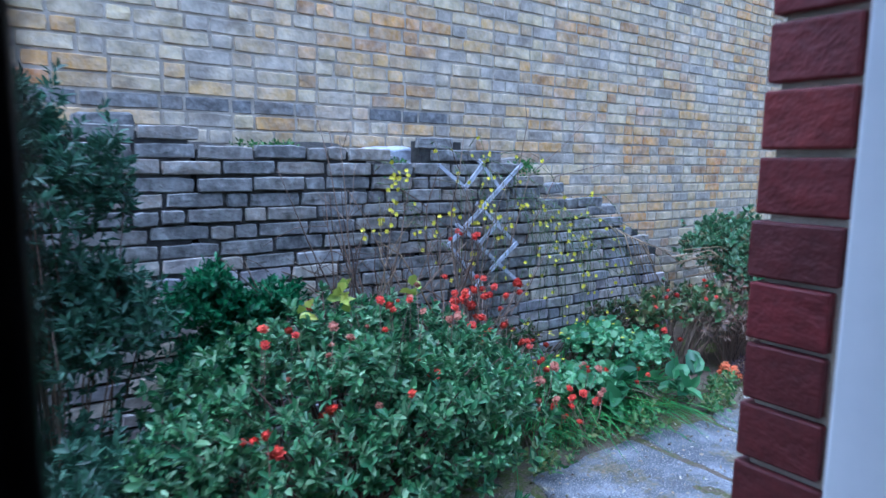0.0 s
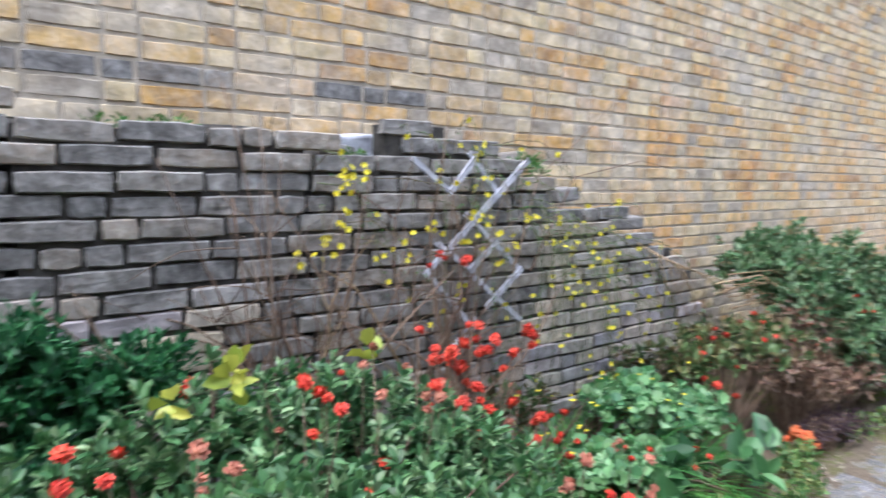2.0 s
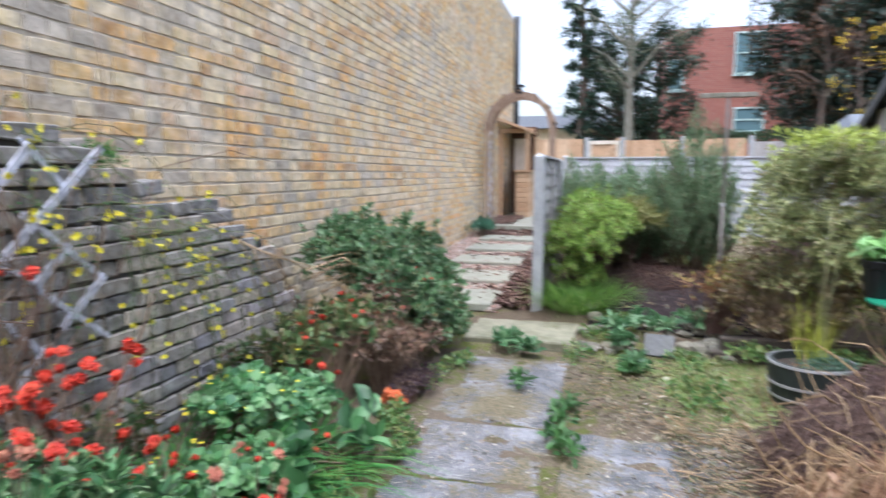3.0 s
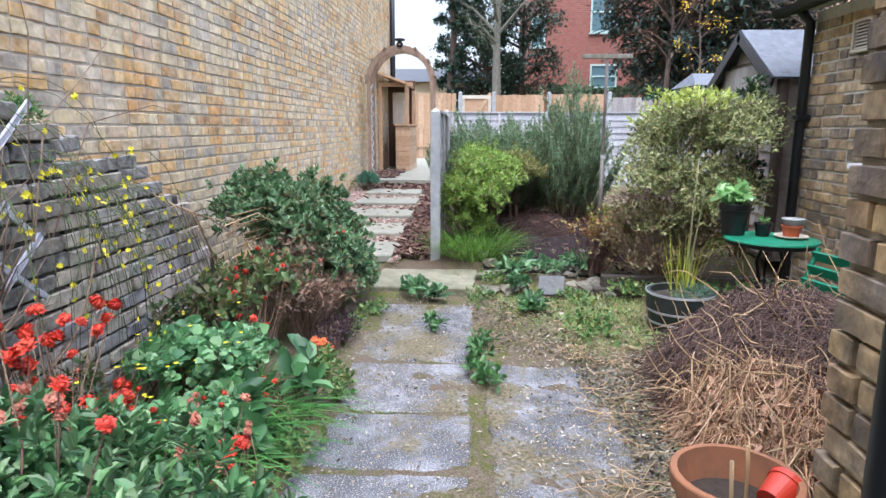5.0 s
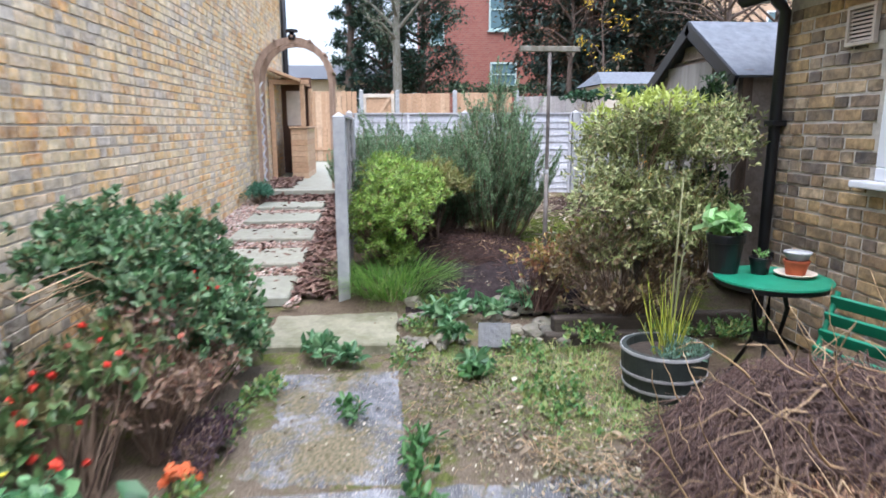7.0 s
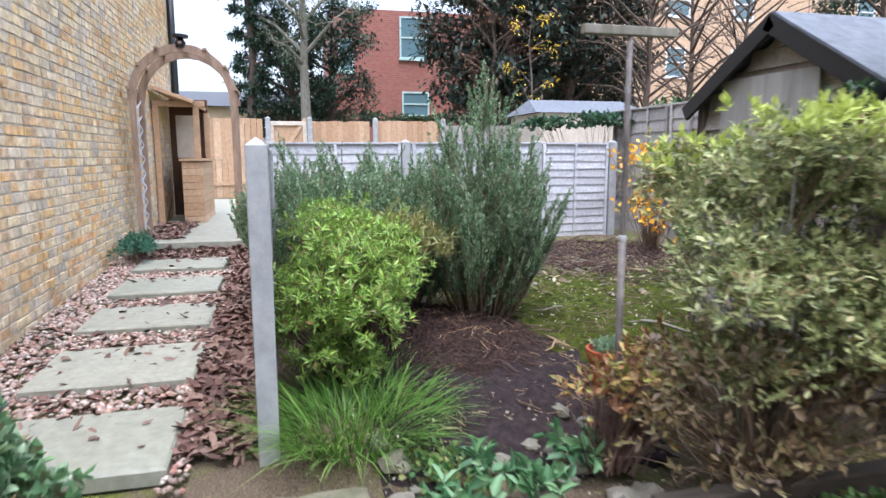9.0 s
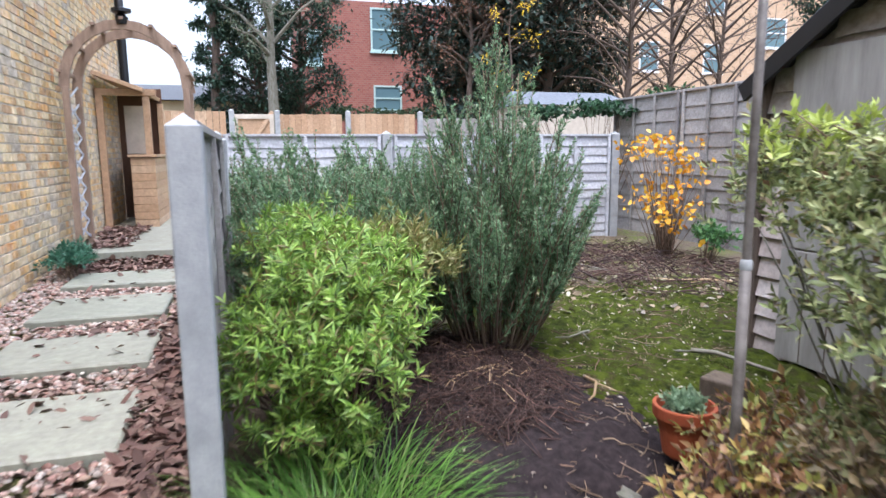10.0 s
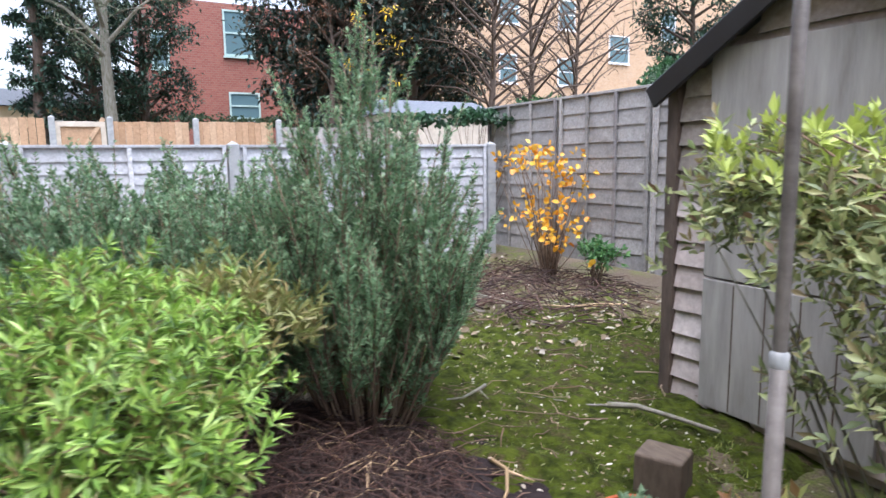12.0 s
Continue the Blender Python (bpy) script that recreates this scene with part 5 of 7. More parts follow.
def rosemary(name, label, at, r, n, height, seed, per=70, side=8, flare=1.0, wide=0.008):
    rng = np.random.default_rng(seed)
    e = thing(name, label, "shrub", at)
    lv, tb = Leaves(seed), Tubes(4)
    ts = np.linspace(0, 1, 7)

    def clothe(path, count, lo):
        u = lo + (1 - lo) * rng.random(count)
        seg = np.stack([np.interp(u, np.linspace(0, 1, len(path)), path[:, k]) for k in range(3)], 1)
        way = unit(path[-1] - path[0])
        across = unit(np.cross(way, rng.normal(size=(count, 3))))
        lv.add(seg, across * 0.8 + way * 0.7, 0.036 * (0.7 + 0.5 * rng.random(count)) * (1.15 - 0.5 * u), wide, way, 0.1, 0.0)

    for i in range(n):
        a, q = rng.random() * 2 * math.pi, math.sqrt(rng.random())
        far = np.array((math.cos(a) * r[0], math.sin(a) * r[1], 0.0)) * q
        h = height * (1.02 - 0.5 * q ** 1.3) * (0.72 + 0.3 * rng.random())
        wob = rng.normal(0, 0.022, (7, 3)) * ts[:, None]
        path = far * 0.25 + far[None] * 0.75 * flare * ts[:, None] ** 0.75 + np.array((0, 0, 1.0)) * h * ts[:, None] ** 1.2 + wob
        tb.add([tuple(c) for c in path], 0.007, 0.002)
        clothe(path[3:], per, 0.1)
        for k in range(side):
            f = 0.22 + 0.72 * (k + rng.random()) / side
            p0 = np.array([np.interp(f, ts, path[:, c]) for c in range(3)])
            b = rng.random() * 2 * math.pi
            d = unit(np.array((math.cos(b) * 0.55, math.sin(b) * 0.55, 0.85)) + far * 0.5)
            ln = (0.16 + 0.2 * rng.random()) * (1.15 - 0.5 * f)
            t4 = np.linspace(0, 1, 4)[:, None]
            shoot = p0 + d * ln * t4 + np.array((0, 0, 0.3)) * ln * t4 ** 2
            tb.add([tuple(c) for c in shoot], 0.003, 0.0012)
            clothe(shoot, per, 0.05)
    lv.make("needles", M_ROSE, e)
    tb.make("stemwork", M_TWIG, e)
    return e


rosemary("rosemary_bush", "tall grey-green rosemary with upright spires", (7.65, 0.2, 0.2), (0.62, 0.56), 95, 1.78, 31, 85, 9)
for k, (x, y, h) in enumerate(((8.2, 1.2, 1.3), (8.8, 0.75, 1.3), (8.7, 1.35, 1.32), (9.2, 0.2, 1.2), (8.0, 0.75, 1.2))):
    rosemary("rosemary_hedge", "row of feathery grey-green rosemary by the fence", (x, y, 0.22), (0.6, 0.54), 105, h, 40 + k, 80, 7, wide=0.0095)["group"] = "rosemary row"

M_GRASS = leaf_mat("grass_blade", ["46732a", "5f8c36", "7aa548", "3a5f22", "94ae62"], 0.5, 0.3)
M_LILY = leaf_mat("strap_leaf", ["2f6b30", "437f3c", "5b9648", "285a2a", "74a655"], 0.45, 0.25)
tuft("grass_clump", "bright green clump of long grass by the post", (6.3, 1.25, 0.1), (0.28, 0.3), 900, 0.42, 0.009, M_GRASS, 51)
tuft("grass_clump", "bright green clump of long grass by the post", (6.65, 1.05, 0.14), (0.25, 0.2), 350, 0.3, 0.008, M_GRASS, 52)
tuft("strap_leaved_plant", "arching clump of green strap-shaped leaves", (2.62, 2.5, 0), (0.34, 0.24), 520, 0.55, 0.017, M_LILY, 53, 0.8, 0.9, category="plant")
tuft("strap_leaved_plant", "arching clump of green strap-shaped leaves", (2.2, 2.45, 0), (0.25, 0.2), 260, 0.45, 0.014, M_LILY, 54, 0.8, 0.9, category="plant")
tuft("strap_leaved_plant", "arching clump of green strap-shaped leaves", (3.0, 2.3, 0), (0.24, 0.18), 260, 0.4, 0.013, M_LILY, 55, 0.8, 0.9, category="plant")

C_GERAN = ["54885a", "70a56e", "94c088", "447550", "a4c896"]
leafy("geranium_plant", "clump of pale green scalloped leaves", (2.95, 2.5, 0), [(2.95, 2.5, 0.26, 0.34, 0.24, 0.18), (3.25, 2.38, 0.2, 0.28, 0.22, 0.15), (2.6, 2.3, 0.18, 0.25, 0.18, 0.13)], C_GERAN, shoots=420, whorl=4, leaf=0.045, width=0.045, seed=60, rounder=True, stems=50, category="plant", spread=1.4, rise=1.2)
leafy("dock_plant", "low plant with large dark green leaves", (3.2, 2.1, 0), [(3.2, 2.12, 0.1, 0.35, 0.2, 0.12), (2.75, 2.15, 0.1, 0.3, 0.18, 0.12)], ["3c6a3e", "4f7f4e", "669660", "30573a"], shoots=26, whorl=4, leaf=0.12, width=0.07, seed=61, rounder=True, stems=30, category="plant", spread=1.6, rise=0.9, curl=0.35)
leafy("flowering_plant", "leafy green perennial with red flower heads", (3.75, 2.5, 0), [(3.6, 2.55, 0.3, 0.3, 0.22, 0.24), (4.05, 2.45, 0.32, 0.28, 0.25, 0.26)], ["4c6b3e", "637f4e", "7d9462", "85754f", "3c5834"], shoots=170, whorl=6, leaf=0.06, width=0.03, seed=62, stems=60, rounder=True, category="plant")
leafy("withered_plant", "tangle of withered brown stems and leaves", (4.1, 2.3, 0), [(4.05, 2.25, 0.25, 0.4, 0.22, 0.2), (4.35, 2.4, 0.4, 0.25, 0.2, 0.28), (4.4, 2.15, 0.2, 0.35, 0.15, 0.2)], ["6b5648", "8d7560", "4f3e36", "a38c72", "7a4a3c"], shoots=200, whorl=4, leaf=0.05, width=0.02, seed=63, stems=260, stem_mat=M_TWIG, stem_r=0.003, category="plant")
leafy("sedum_plant", "low mat of dry purple-brown stems on the paving", (3.95, 2.1, 0), [(4.1, 2.1, 0.06, 0.35, 0.14, 0.08)], ["3f3038", "57434a", "33262c"], shoots=260, whorl=6, leaf=0.025, width=0.01, seed=64, stems=120, category="plant", stem_r=0.003)

# red flower heads on stems
M_BLOOM = pieces_mat("red_bloom", ["c8321f", "dc4a30", "b62a1e", "e2603f"], rough=0.6, stain=("9a2418", 0.55), grain=80, bump=0.6)
M_FADED = pieces_mat("faded_bloom", ["b9705a", "a3604c", "c98a70", "8d5546"], rough=0.8, stain=("6d4a3a", 0.5), grain=80)
M_ORANGE = pieces_mat("orange_bloom", ["d9542a", "e0784a", "c94a26"], rough=0.7, stain=("a8743c", 0.5), grain=80)


def bloom_mesh(name, seed, mat):
    rr = random.Random(seed)
    bm = bmesh.new()
    for ring, (n, tilt, ln) in enumerate(((6, 60, 0.95), (8, 25, 1.0), (7, -5, 0.9))):
        for k in range(n):
            m = pose(0, 0, 0, 0, 0, 360 * k / n + rr.uniform(-12, 12) + ring * 20) @ pose(0, 0, 0, 0, -(tilt + rr.uniform(-10, 10)), 0)
            v = [bm.verts.new(m @ Vector(c)) for c in ((0, 0, 0), (0.6 * ln, -0.3, 0.1), (1.0 * ln, -0.12, 0.05), (1.0 * ln, 0.12, 0.05), (0.6 * ln, 0.3, 0.1))]
            bm.faces.new(v)
    core = bmesh.ops.create_icosphere(bm, subdivisions=2, radius=0.6)
    for v in core["verts"]:
        v.co *= 1 + 0.28 * noise.noise(v.co * 3.5 + Vector((seed, 0, 0)))
        v.co.z = v.co.z * 0.85 + 0.2
    me = bpy.data.meshes.new(name)
    bm.to_mesh(me)
    bm.free()
    me.materials.append(mat)
    return me


BLOOMS = [bloom_mesh("bloom", s, M_BLOOM) for s in (1, 2, 3)]
FADED = [bloom_mesh("bloom", s, M_FADED) for s in (4, 5)]
ORANGE = [bloom_mesh("bloom", s, M_ORANGE) for s in (6, 7)]


def flower_stand(label, base, spots, seed):
    """A plant of thin stems with a head on each: spots are (x, y, z, spread, count, radius, meshes)."""
    rr = random.Random(seed)
    e = thing("red_flowers", label, "flowers", base)
    tb = Tubes(4)
    for x, y, z, sp, n, r, kinds in spots:
        for k in range(n):
            c = Vector((x + rr.gauss(0, sp), y + rr.gauss(0, sp * 0.7), max(0.04, z + rr.gauss(0, sp * 0.6)))) - Vector(base)
            foot = Vector((x + rr.gauss(0, 0.06), y + rr.gauss(0, 0.05), 0.0)) - Vector(base)
            tb.add([foot, foot * 0.5 + c * 0.5 + Vector((rr.gauss(0, 0.02), rr.gauss(0, 0.02), 0.02)), c], 0.0025, 0.0015)
            ob = new("bloom", rr.choice(kinds))
            ob.parent = e
            s = r * rr.uniform(0.6, 1.05)
            ob.matrix_local = Matrix.LocRotScale(c, Euler((rr.uniform(-0.9, 0.9), rr.uniform(-0.9, 0.9), rr.uniform(0, 6))), (s, s, s * 0.9))
    tb.make("stem", M_TWIG, e)


flower_stand("cluster of bright red flower heads on thin stems", (1.9, 2.38, 0), [(1.92, 2.4, 0.72, 0.1, 30, 0.03, BLOOMS), (1.75, 2.3, 0.62, 0.1, 14, 0.026, BLOOMS + FADED), (2.15, 2.4, 0.5, 0.12, 14, 0.024, BLOOMS + FADED), (2.15, 2.68, 0.98, 0.02, 2, 0.03, BLOOMS), (2.02, 2.66, 1.0, 0.03, 3, 0.024, BLOOMS)], 1)
flower_stand("scattered red flower heads in a green shrub", (1.0, 2.1, 0), [(0.76, 2.1, 0.77, 0.03, 3, 0.028, BLOOMS), (1.03, 2.35, 0.8, 0.02, 3, 0.026, BLOOMS), (1.22, 2.06, 0.83, 0.03, 3, 0.03, BLOOMS), (1.0, 1.85, 0.55, 0.12, 6, 0.028, BLOOMS + FADED), (0.55, 1.75, 0.55, 0.06, 4, 0.03, BLOOMS), (1.45, 2.2, 0.7, 0.14, 14, 0.022, FADED + BLOOMS), (1.0, 1.95, 0.72, 0.2, 10, 0.022, FADED + BLOOMS)], 2)
flower_stand("low red and faded flower heads over the paving edge", (2.3, 2.2, 0), [(2.4, 2.48, 0.3, 0.07, 9, 0.026, BLOOMS), (2.3, 2.05, 0.2, 0.12, 18, 0.026, BLOOMS + FADED), (2.66, 2.28, 0.24, 0.06, 8, 0.024, BLOOMS + FADED), (2.9, 2.12, 0.2, 0.05, 3, 0.022, BLOOMS), (2.05, 2.1, 0.3, 0.08, 7, 0.03, FADED)], 3)
flower_stand("orange-red flower heads fading to tan", (3.9, 2.3, 0), [(3.78, 2.13, 0.08, 0.05, 10, 0.035, ORANGE), (3.65, 2.52, 0.48, 0.06, 6, 0.026, BLOOMS), (4.0, 2.45, 0.5, 0.1, 8, 0.024, FADED + BLOOMS), (4.75, 2.25, 0.56, 0.07, 9, 0.024, BLOOMS), (4.3, 2.35, 0.45, 0.12, 10, 0.024, FADED), (3.5, 2.4, 0.35, 0.08, 6, 0.024, BLOOMS)], 4)

# winter jasmine over the old wall
jas = thing("winter_jasmine", "arching green twigs of winter jasmine with yellow flowers", "climber", (2.4, 2.7, 0))
M_JAS = leaf_mat("green_twig", ["4d5c3c", "66744a", "7a6f55", "5a5138"], 0.8, 0.0)
M_YELLOW = leaf_mat("yellow_petal", ["e8dc2c", "f2e84a", "d9c81f"], 0.6, 0.3)
rng = np.random.default_rng(71)
tb, fl, lv = Tubes(3), Leaves(72), Leaves(73)
for i in range(96):
    x0 = rng.uniform(1.55, 3.3) if i % 3 else rng.uniform(2.5, 3.2)
    z0 = old_top(x0) - rng.uniform(0.0, 0.35)
    out, drop, run = rng.uniform(0.05, 0.3), rng.uniform(0.2, 0.9), rng.normal(0.12, 0.25)
    ts = np.linspace(0, 1, 6)
    rise = rng.uniform(0, 0.12)
    path = np.stack([x0 + run * ts - 2.4, np.full(6, 0.13) - out * np.sin(ts * 1.7), z0 + rise * np.sin(ts * 3.1) - drop * ts ** 1.8], 1)
    path[:, 2] = np.maximum(path[:, 2], 0.12)
    tb = Tubes(3)
    tb.add([tuple(c) for c in path], 0.0021, 0.001)
    tb.make("twig", M_JAS, jas)
    for q in range(2 if i % 3 else 1):
        c = path[rng.integers(1, 6)] + rng.normal(0, 0.01, 3)
        a = rng.random() * 6.28 + np.arange(6) * 1.047
        n0 = unit(rng.normal(0, 0.5, 3) + np.array((-0.2, -1, 0.3)))
        e1 = unit(np.cross(n0, (0, 0, 1.0)))
        e2 = np.cross(n0, e1)
        d = np.cos(a)[:, None] * e1 + np.sin(a)[:, None] * e2 + 0.25 * n0
        fl.add(np.repeat(c[None], 6, 0), d, 0.014, 0.01, n0)
    u = rng.random(9)
    seg = np.stack([np.interp(u, ts, path[:, k]) for k in range(3)], 1)
    lv.add(seg, rng.normal(size=(9, 3)), 0.016, 0.006)
for cx, cz in ((1.66, 1.25), (1.7, 1.15), (1.62, 1.05), (2.2, 1.05), (2.25, 1.15), (2.05, 1.1), (2.2, 0.85), (2.85, 0.98), (2.3, 1.4), (1.55, 1.02), (3.1, 0.9), (1.75, 1.3)):
    for q in range(5):
        c = np.array((cx - 2.4, 0.08, cz)) + rng.normal(0, 0.02, 3)
        n0 = unit(rng.normal(0, 0.5, 3) + np.array((-0.2, -1, 0.3)))
        e1 = unit(np.cross(n0, (0, 0, 1.0)))
        e2 = np.cross(n0, e1)
        a = np.arange(6) * 1.047
        fl.add(np.repeat(c[None], 6, 0), np.cos(a)[:, None] * e1 + np.sin(a)[:, None] * e2 + 0.25 * n0, 0.015, 0.011, n0)
for i in range(40):
    c = (rng.uniform(1.9, 3.1), rng.uniform(2.2, 2.6), rng.uniform(0.2, 0.55))
    a = np.arange(6) * 1.047
    fl.add(np.repeat(np.array(c)[None] - np.array((2.4, 2.7, 0)), 6, 0), np.stack([np.cos(a), np.sin(a), np.full(6, 0.4)], 1), 0.012, 0.009)
fl.make("blossom", M_YELLOW, jas, "yellow flowers")
lv.make("foliage", M_LILY, jas)

# bare shrub stems before the wall, and long wands over it
bare = thing("bare_shrub", "bare brown winter stems of a leafless shrub", "shrub", (1.5, 2.72, 0))
tb = Tubes(5)
rr = random.Random(77)


def wander(p, d, length, n=6, jit=0.2):
    pts, p, d = [Vector(p)], Vector(p), Vector(d).normalized()
    for _ in range(n):
        d = (d + Vector((rr.gauss(0, jit), rr.gauss(0, jit * 0.4), rr.gauss(0, jit)))).normalized()
        p = p + d * length / n
        pts.append(p.copy())
    return pts


for k in range(40):
    x0 = rr.choice((-0.15, -0.05, 0.05, 0.3, 0.5, 0.62)) + rr.gauss(0, 0.05)
    main = wander((x0, rr.uniform(-0.12, 0.05), 0.3), (rr.gauss(0, 0.25), rr.gauss(0, 0.05), 1), rr.uniform(0.6, 1.35))
    tb = Tubes(5)
    tb.add(main, 0.006 if k > 5 else 0.01, 0.0018)
    for _ in range(4):
        j = rr.randrange(2, 6)
        tb.add(wander(main[j], (rr.gauss(0, 0.9), rr.gauss(0, 0.3), 0.7), rr.uniform(0.1, 0.35), 4), 0.0025, 0.001)
    tb.make("branch", M_TWIG_PALE if k in (2, 4) else M_TWIG, bare)
wand = thing("briar_wand", "long bare dark wands arching past the wall", "branch", (2.45, 2.75, 1.3))
tb = Tubes(5)
tb.add([(0, 0, -0.4), (0.15, 0.02, 0.0), (0.45, 0.05, 0.18), (0.75, 0.05, 0.42)], 0.004, 0.0015)
tb.add([(0, 0, -0.4), (0.04, 0, 0.0), (0.12, 0.02, 0.3), (0.1, 0.04, 0.55)], 0.004, 0.0015)
tb.add([(0.1, 0, -0.4), (0.3, -0.05, 0.0), (0.7, -0.1, 0.08), (1.1, -0.1, 0.03)], 0.003, 0.001)
tb.make("wand_stem", M_TWIG, wand)
dry = thing("dry_stalks", "bleached dry stalks hanging over the wall", "dead plant", (3.3, 2.8, 0.9))
tb = Tubes(4)
for k in range(16):
    x0 = rr.uniform(0.0, 0.9)
    tb = Tubes(4)
    tb.add([(x0 * 0.5, 0, 0.1 - x0 * 0.2), (x0 * 0.7, -0.05, 0.05 - x0 * 0.2), (x0 + rr.gauss(0, 0.05), -0.1, -0.2 - rr.random() * 0.25)], 0.004, 0.002)
    tb.make("stalk", M_TWIG_PALE, dry)
for k in range(12):
    x0, z0 = rr.uniform(0.6, 1.0), rr.uniform(-0.35, -0.1)
    tb = Tubes(4)
    tb.add([(x0, -0.1, z0), (x0 + 0.3, -0.2, z0 + rr.uniform(0, 0.1)), (x0 + rr.uniform(0.5, 0.8), -0.4 + rr.gauss(0, 0.1), z0 + rr.uniform(-0.25, 0.05))], 0.0035, 0.0015)
    tb.make("stalk", M_TWIG_PALE, dry)

# heap of cut twigs
def heap(name, label, at, rx, ry, h, n, mat, ln, r, seed, sag=1.0):
    rr = random.Random(seed)
    e = thing(name, label, "brushwood", at)
    tb = Tubes(4)
    for k in range(n):
        a, q = rr.uniform(0, 6.283), math.sqrt(rr.random())
        x, y = math.cos(a) * q * rx, math.sin(a) * q * ry
        top = h * max(0.0, 1 - q * q) ** 0.7
        z = top * rr.random() ** 0.35 + 0.01
        b, l = rr.uniform(0, 6.283), ln * rr.uniform(0.4, 1.2)
        dx, dy = math.cos(b) * l / 2, math.sin(b) * l / 2
        bend = rr.uniform(0.02, 0.12) * sag
        jig = lambda: rr.gauss(0, 0.035)
        ends = []
        for s in (-1, -0.4, 0.3, 1):
            px, py = x + dx * s + jig(), y + dy * s + jig()
            qq = min(1.3, math.hypot(px / rx, py / ry))
            lim = h * max(0.0, 1 - qq * qq) ** 0.7
            ends.append((px, py, max(0.008, min(z + bend * (1 - s * s) - bend * 0.5, lim + 0.1 * rr.random() ** 2))))
        tb.add(ends, r * rr.uniform(0.6, 1.4), r * 0.4)
    tb.make("twigwork", mat, e)
    return e


brush = heap("brush_heap", "heap of cut brown twigs on the ground", (3.35, -0.32, 0), 0.88, 0.62, 0.48, 4200, leaf_mat("twig_mauve_brown", ["41312d", "56423d", "69544b", "30242a", "806b5e", "4c3934"], 0.85, 0.0), 0.46, 0.0027, 81, 2.8)
for k in range(150):
    tb = Tubes(4)
    a, q = rr.uniform(0, 6.283), math.sqrt(rr.random()) * 1.05
    x, y = math.cos(a) * q * 0.85, math.sin(a) * q * 0.62
    z = 0.46 * max(0.0, 1 - q * q) ** 0.7 + 0.02
    p = wander((x, y, z), (rr.gauss(0, 1), rr.gauss(0, 1), rr.gauss(0.2, 0.3)), rr.uniform(0.15, 0.6), 6, 0.3)
    tb.add([(c.x, c.y, max(0.01, c.z)) for c in p], rr.uniform(0.003, 0.006), 0.0014)
    tb.make("twig", M_TWIG_PALE, brush)
heap("dry_heap", "dry tan stalks and bracken at the heap's foot", (2.92, -0.06, 0), 0.52, 0.44, 0.3, 1900, leaf_mat("bracken", ["9a755a", "b8906c", "80604a", "c9a884", "664c3e", "d6ba98", "a8765c"], 0.85, 0.0), 0.24, 0.0024, 82, 3.5)
heap("bed_heap", "red-brown dead twigs under the rosemary", (7.35, 0.56, 0.22), 0.72, 0.58, 0.09, 1700, leaf_mat("twig_rust", ["2c1f1b", "3c2a24", "4e372f", "221816", "63493e"], 0.9, 0.0), 0.36, 0.003, 83, 1.6)
heap("pale_stalks", "bleached curling stalks over the dry heap", (2.98, -0.05, 0.1), 0.55, 0.46, 0.24, 130, M_TWIG_PALE, 0.34, 0.0036, 87, 4.0)
rng = np.random.default_rng(88)
lv = Leaves(88)
a, q = rng.random(900) * 6.283, np.sqrt(rng.random(900))
lv.add(np.stack([2.92 + np.cos(a) * q * 0.5, -0.04 + np.sin(a) * q * 0.42, 0.02 + 0.3 * np.maximum(0, 1 - q * q) ** 0.7 * (0.6 + 0.45 * rng.random(900))], 1), rng.normal(size=(900, 3)), 0.05 * (0.5 + rng.random(900)), 0.022, (0, 0, 1), 0.3, rng.normal(0.2, 0.4, (900, 1)), True)
tagged(lv.make("bracken_leaves", leaf_mat("dead_bracken", ["8a6550", "a8826a", "6f5040", "c2a088", "5a4236", "b58a78"], 0.85, 0.05)), "curled pinkish-brown dead leaves on the dry heap", "leaves", kind="stuff")
heap("bleached_sticks", "few bleached sticks lying on the dead twigs", (7.3, 0.5, 0.27), 0.45, 0.4, 0.04, 30, M_TWIG_PALE, 0.32, 0.003, 86, 1.0)
heap("prunings", "cut branches and dead leaves by the back fence", (9.5, -1.8, 0.3), 1.3, 1.0, 0.06, 420, M_TWIG_DARK, 0.45, 0.005, 84, 2.0)
for k, (x, y, a, ln) in enumerate(((7.6, -0.3, 120, 0.3), (8.6, -1.9, 70, 0.6), (9.2, -1.4, 10, 0.8), (6.9, 0.0, 160, 0.35))):
    stick = thing("fallen_stick", "pale dry stick lying on the ground", "stick", (x, y, ground_at(x, y) + 0.03), "fallen sticks", a)
    tb = Tubes(6)
    tb.add([(-ln / 2, 0, 0.01), (-ln * 0.1, 0.03, 0.035), (ln * 0.25, 0.0, 0.02), (ln / 2, -0.04, 0.03)], 0.009, 0.004)
    tb.add([(-ln * 0.1, 0.03, 0.03), (ln * 0.1, 0.11, 0.02)], 0.005, 0.002)
    tb.make("limb", M_TWIG_PALE if k % 2 else M_BARK, stick)
branch = thing("fallen_branch", "grey forked branch lying on the moss", "branch", (7.1, -0.9, 0.23))
tb = Tubes(6)
tb.add([(0.1, 0.12, 0.05), (0.02, 0.02, 0.05), (-0.12, -0.06, 0.03), (-0.32, -0.1, 0.03)], 0.014, 0.008)
tb.add([(0.02, 0.02, 0.05), (0.2, 0.15, 0.02), (0.42, 0.3, 0.02)], 0.007, 0.003)
tb.make("limb", M_BARK, branch)

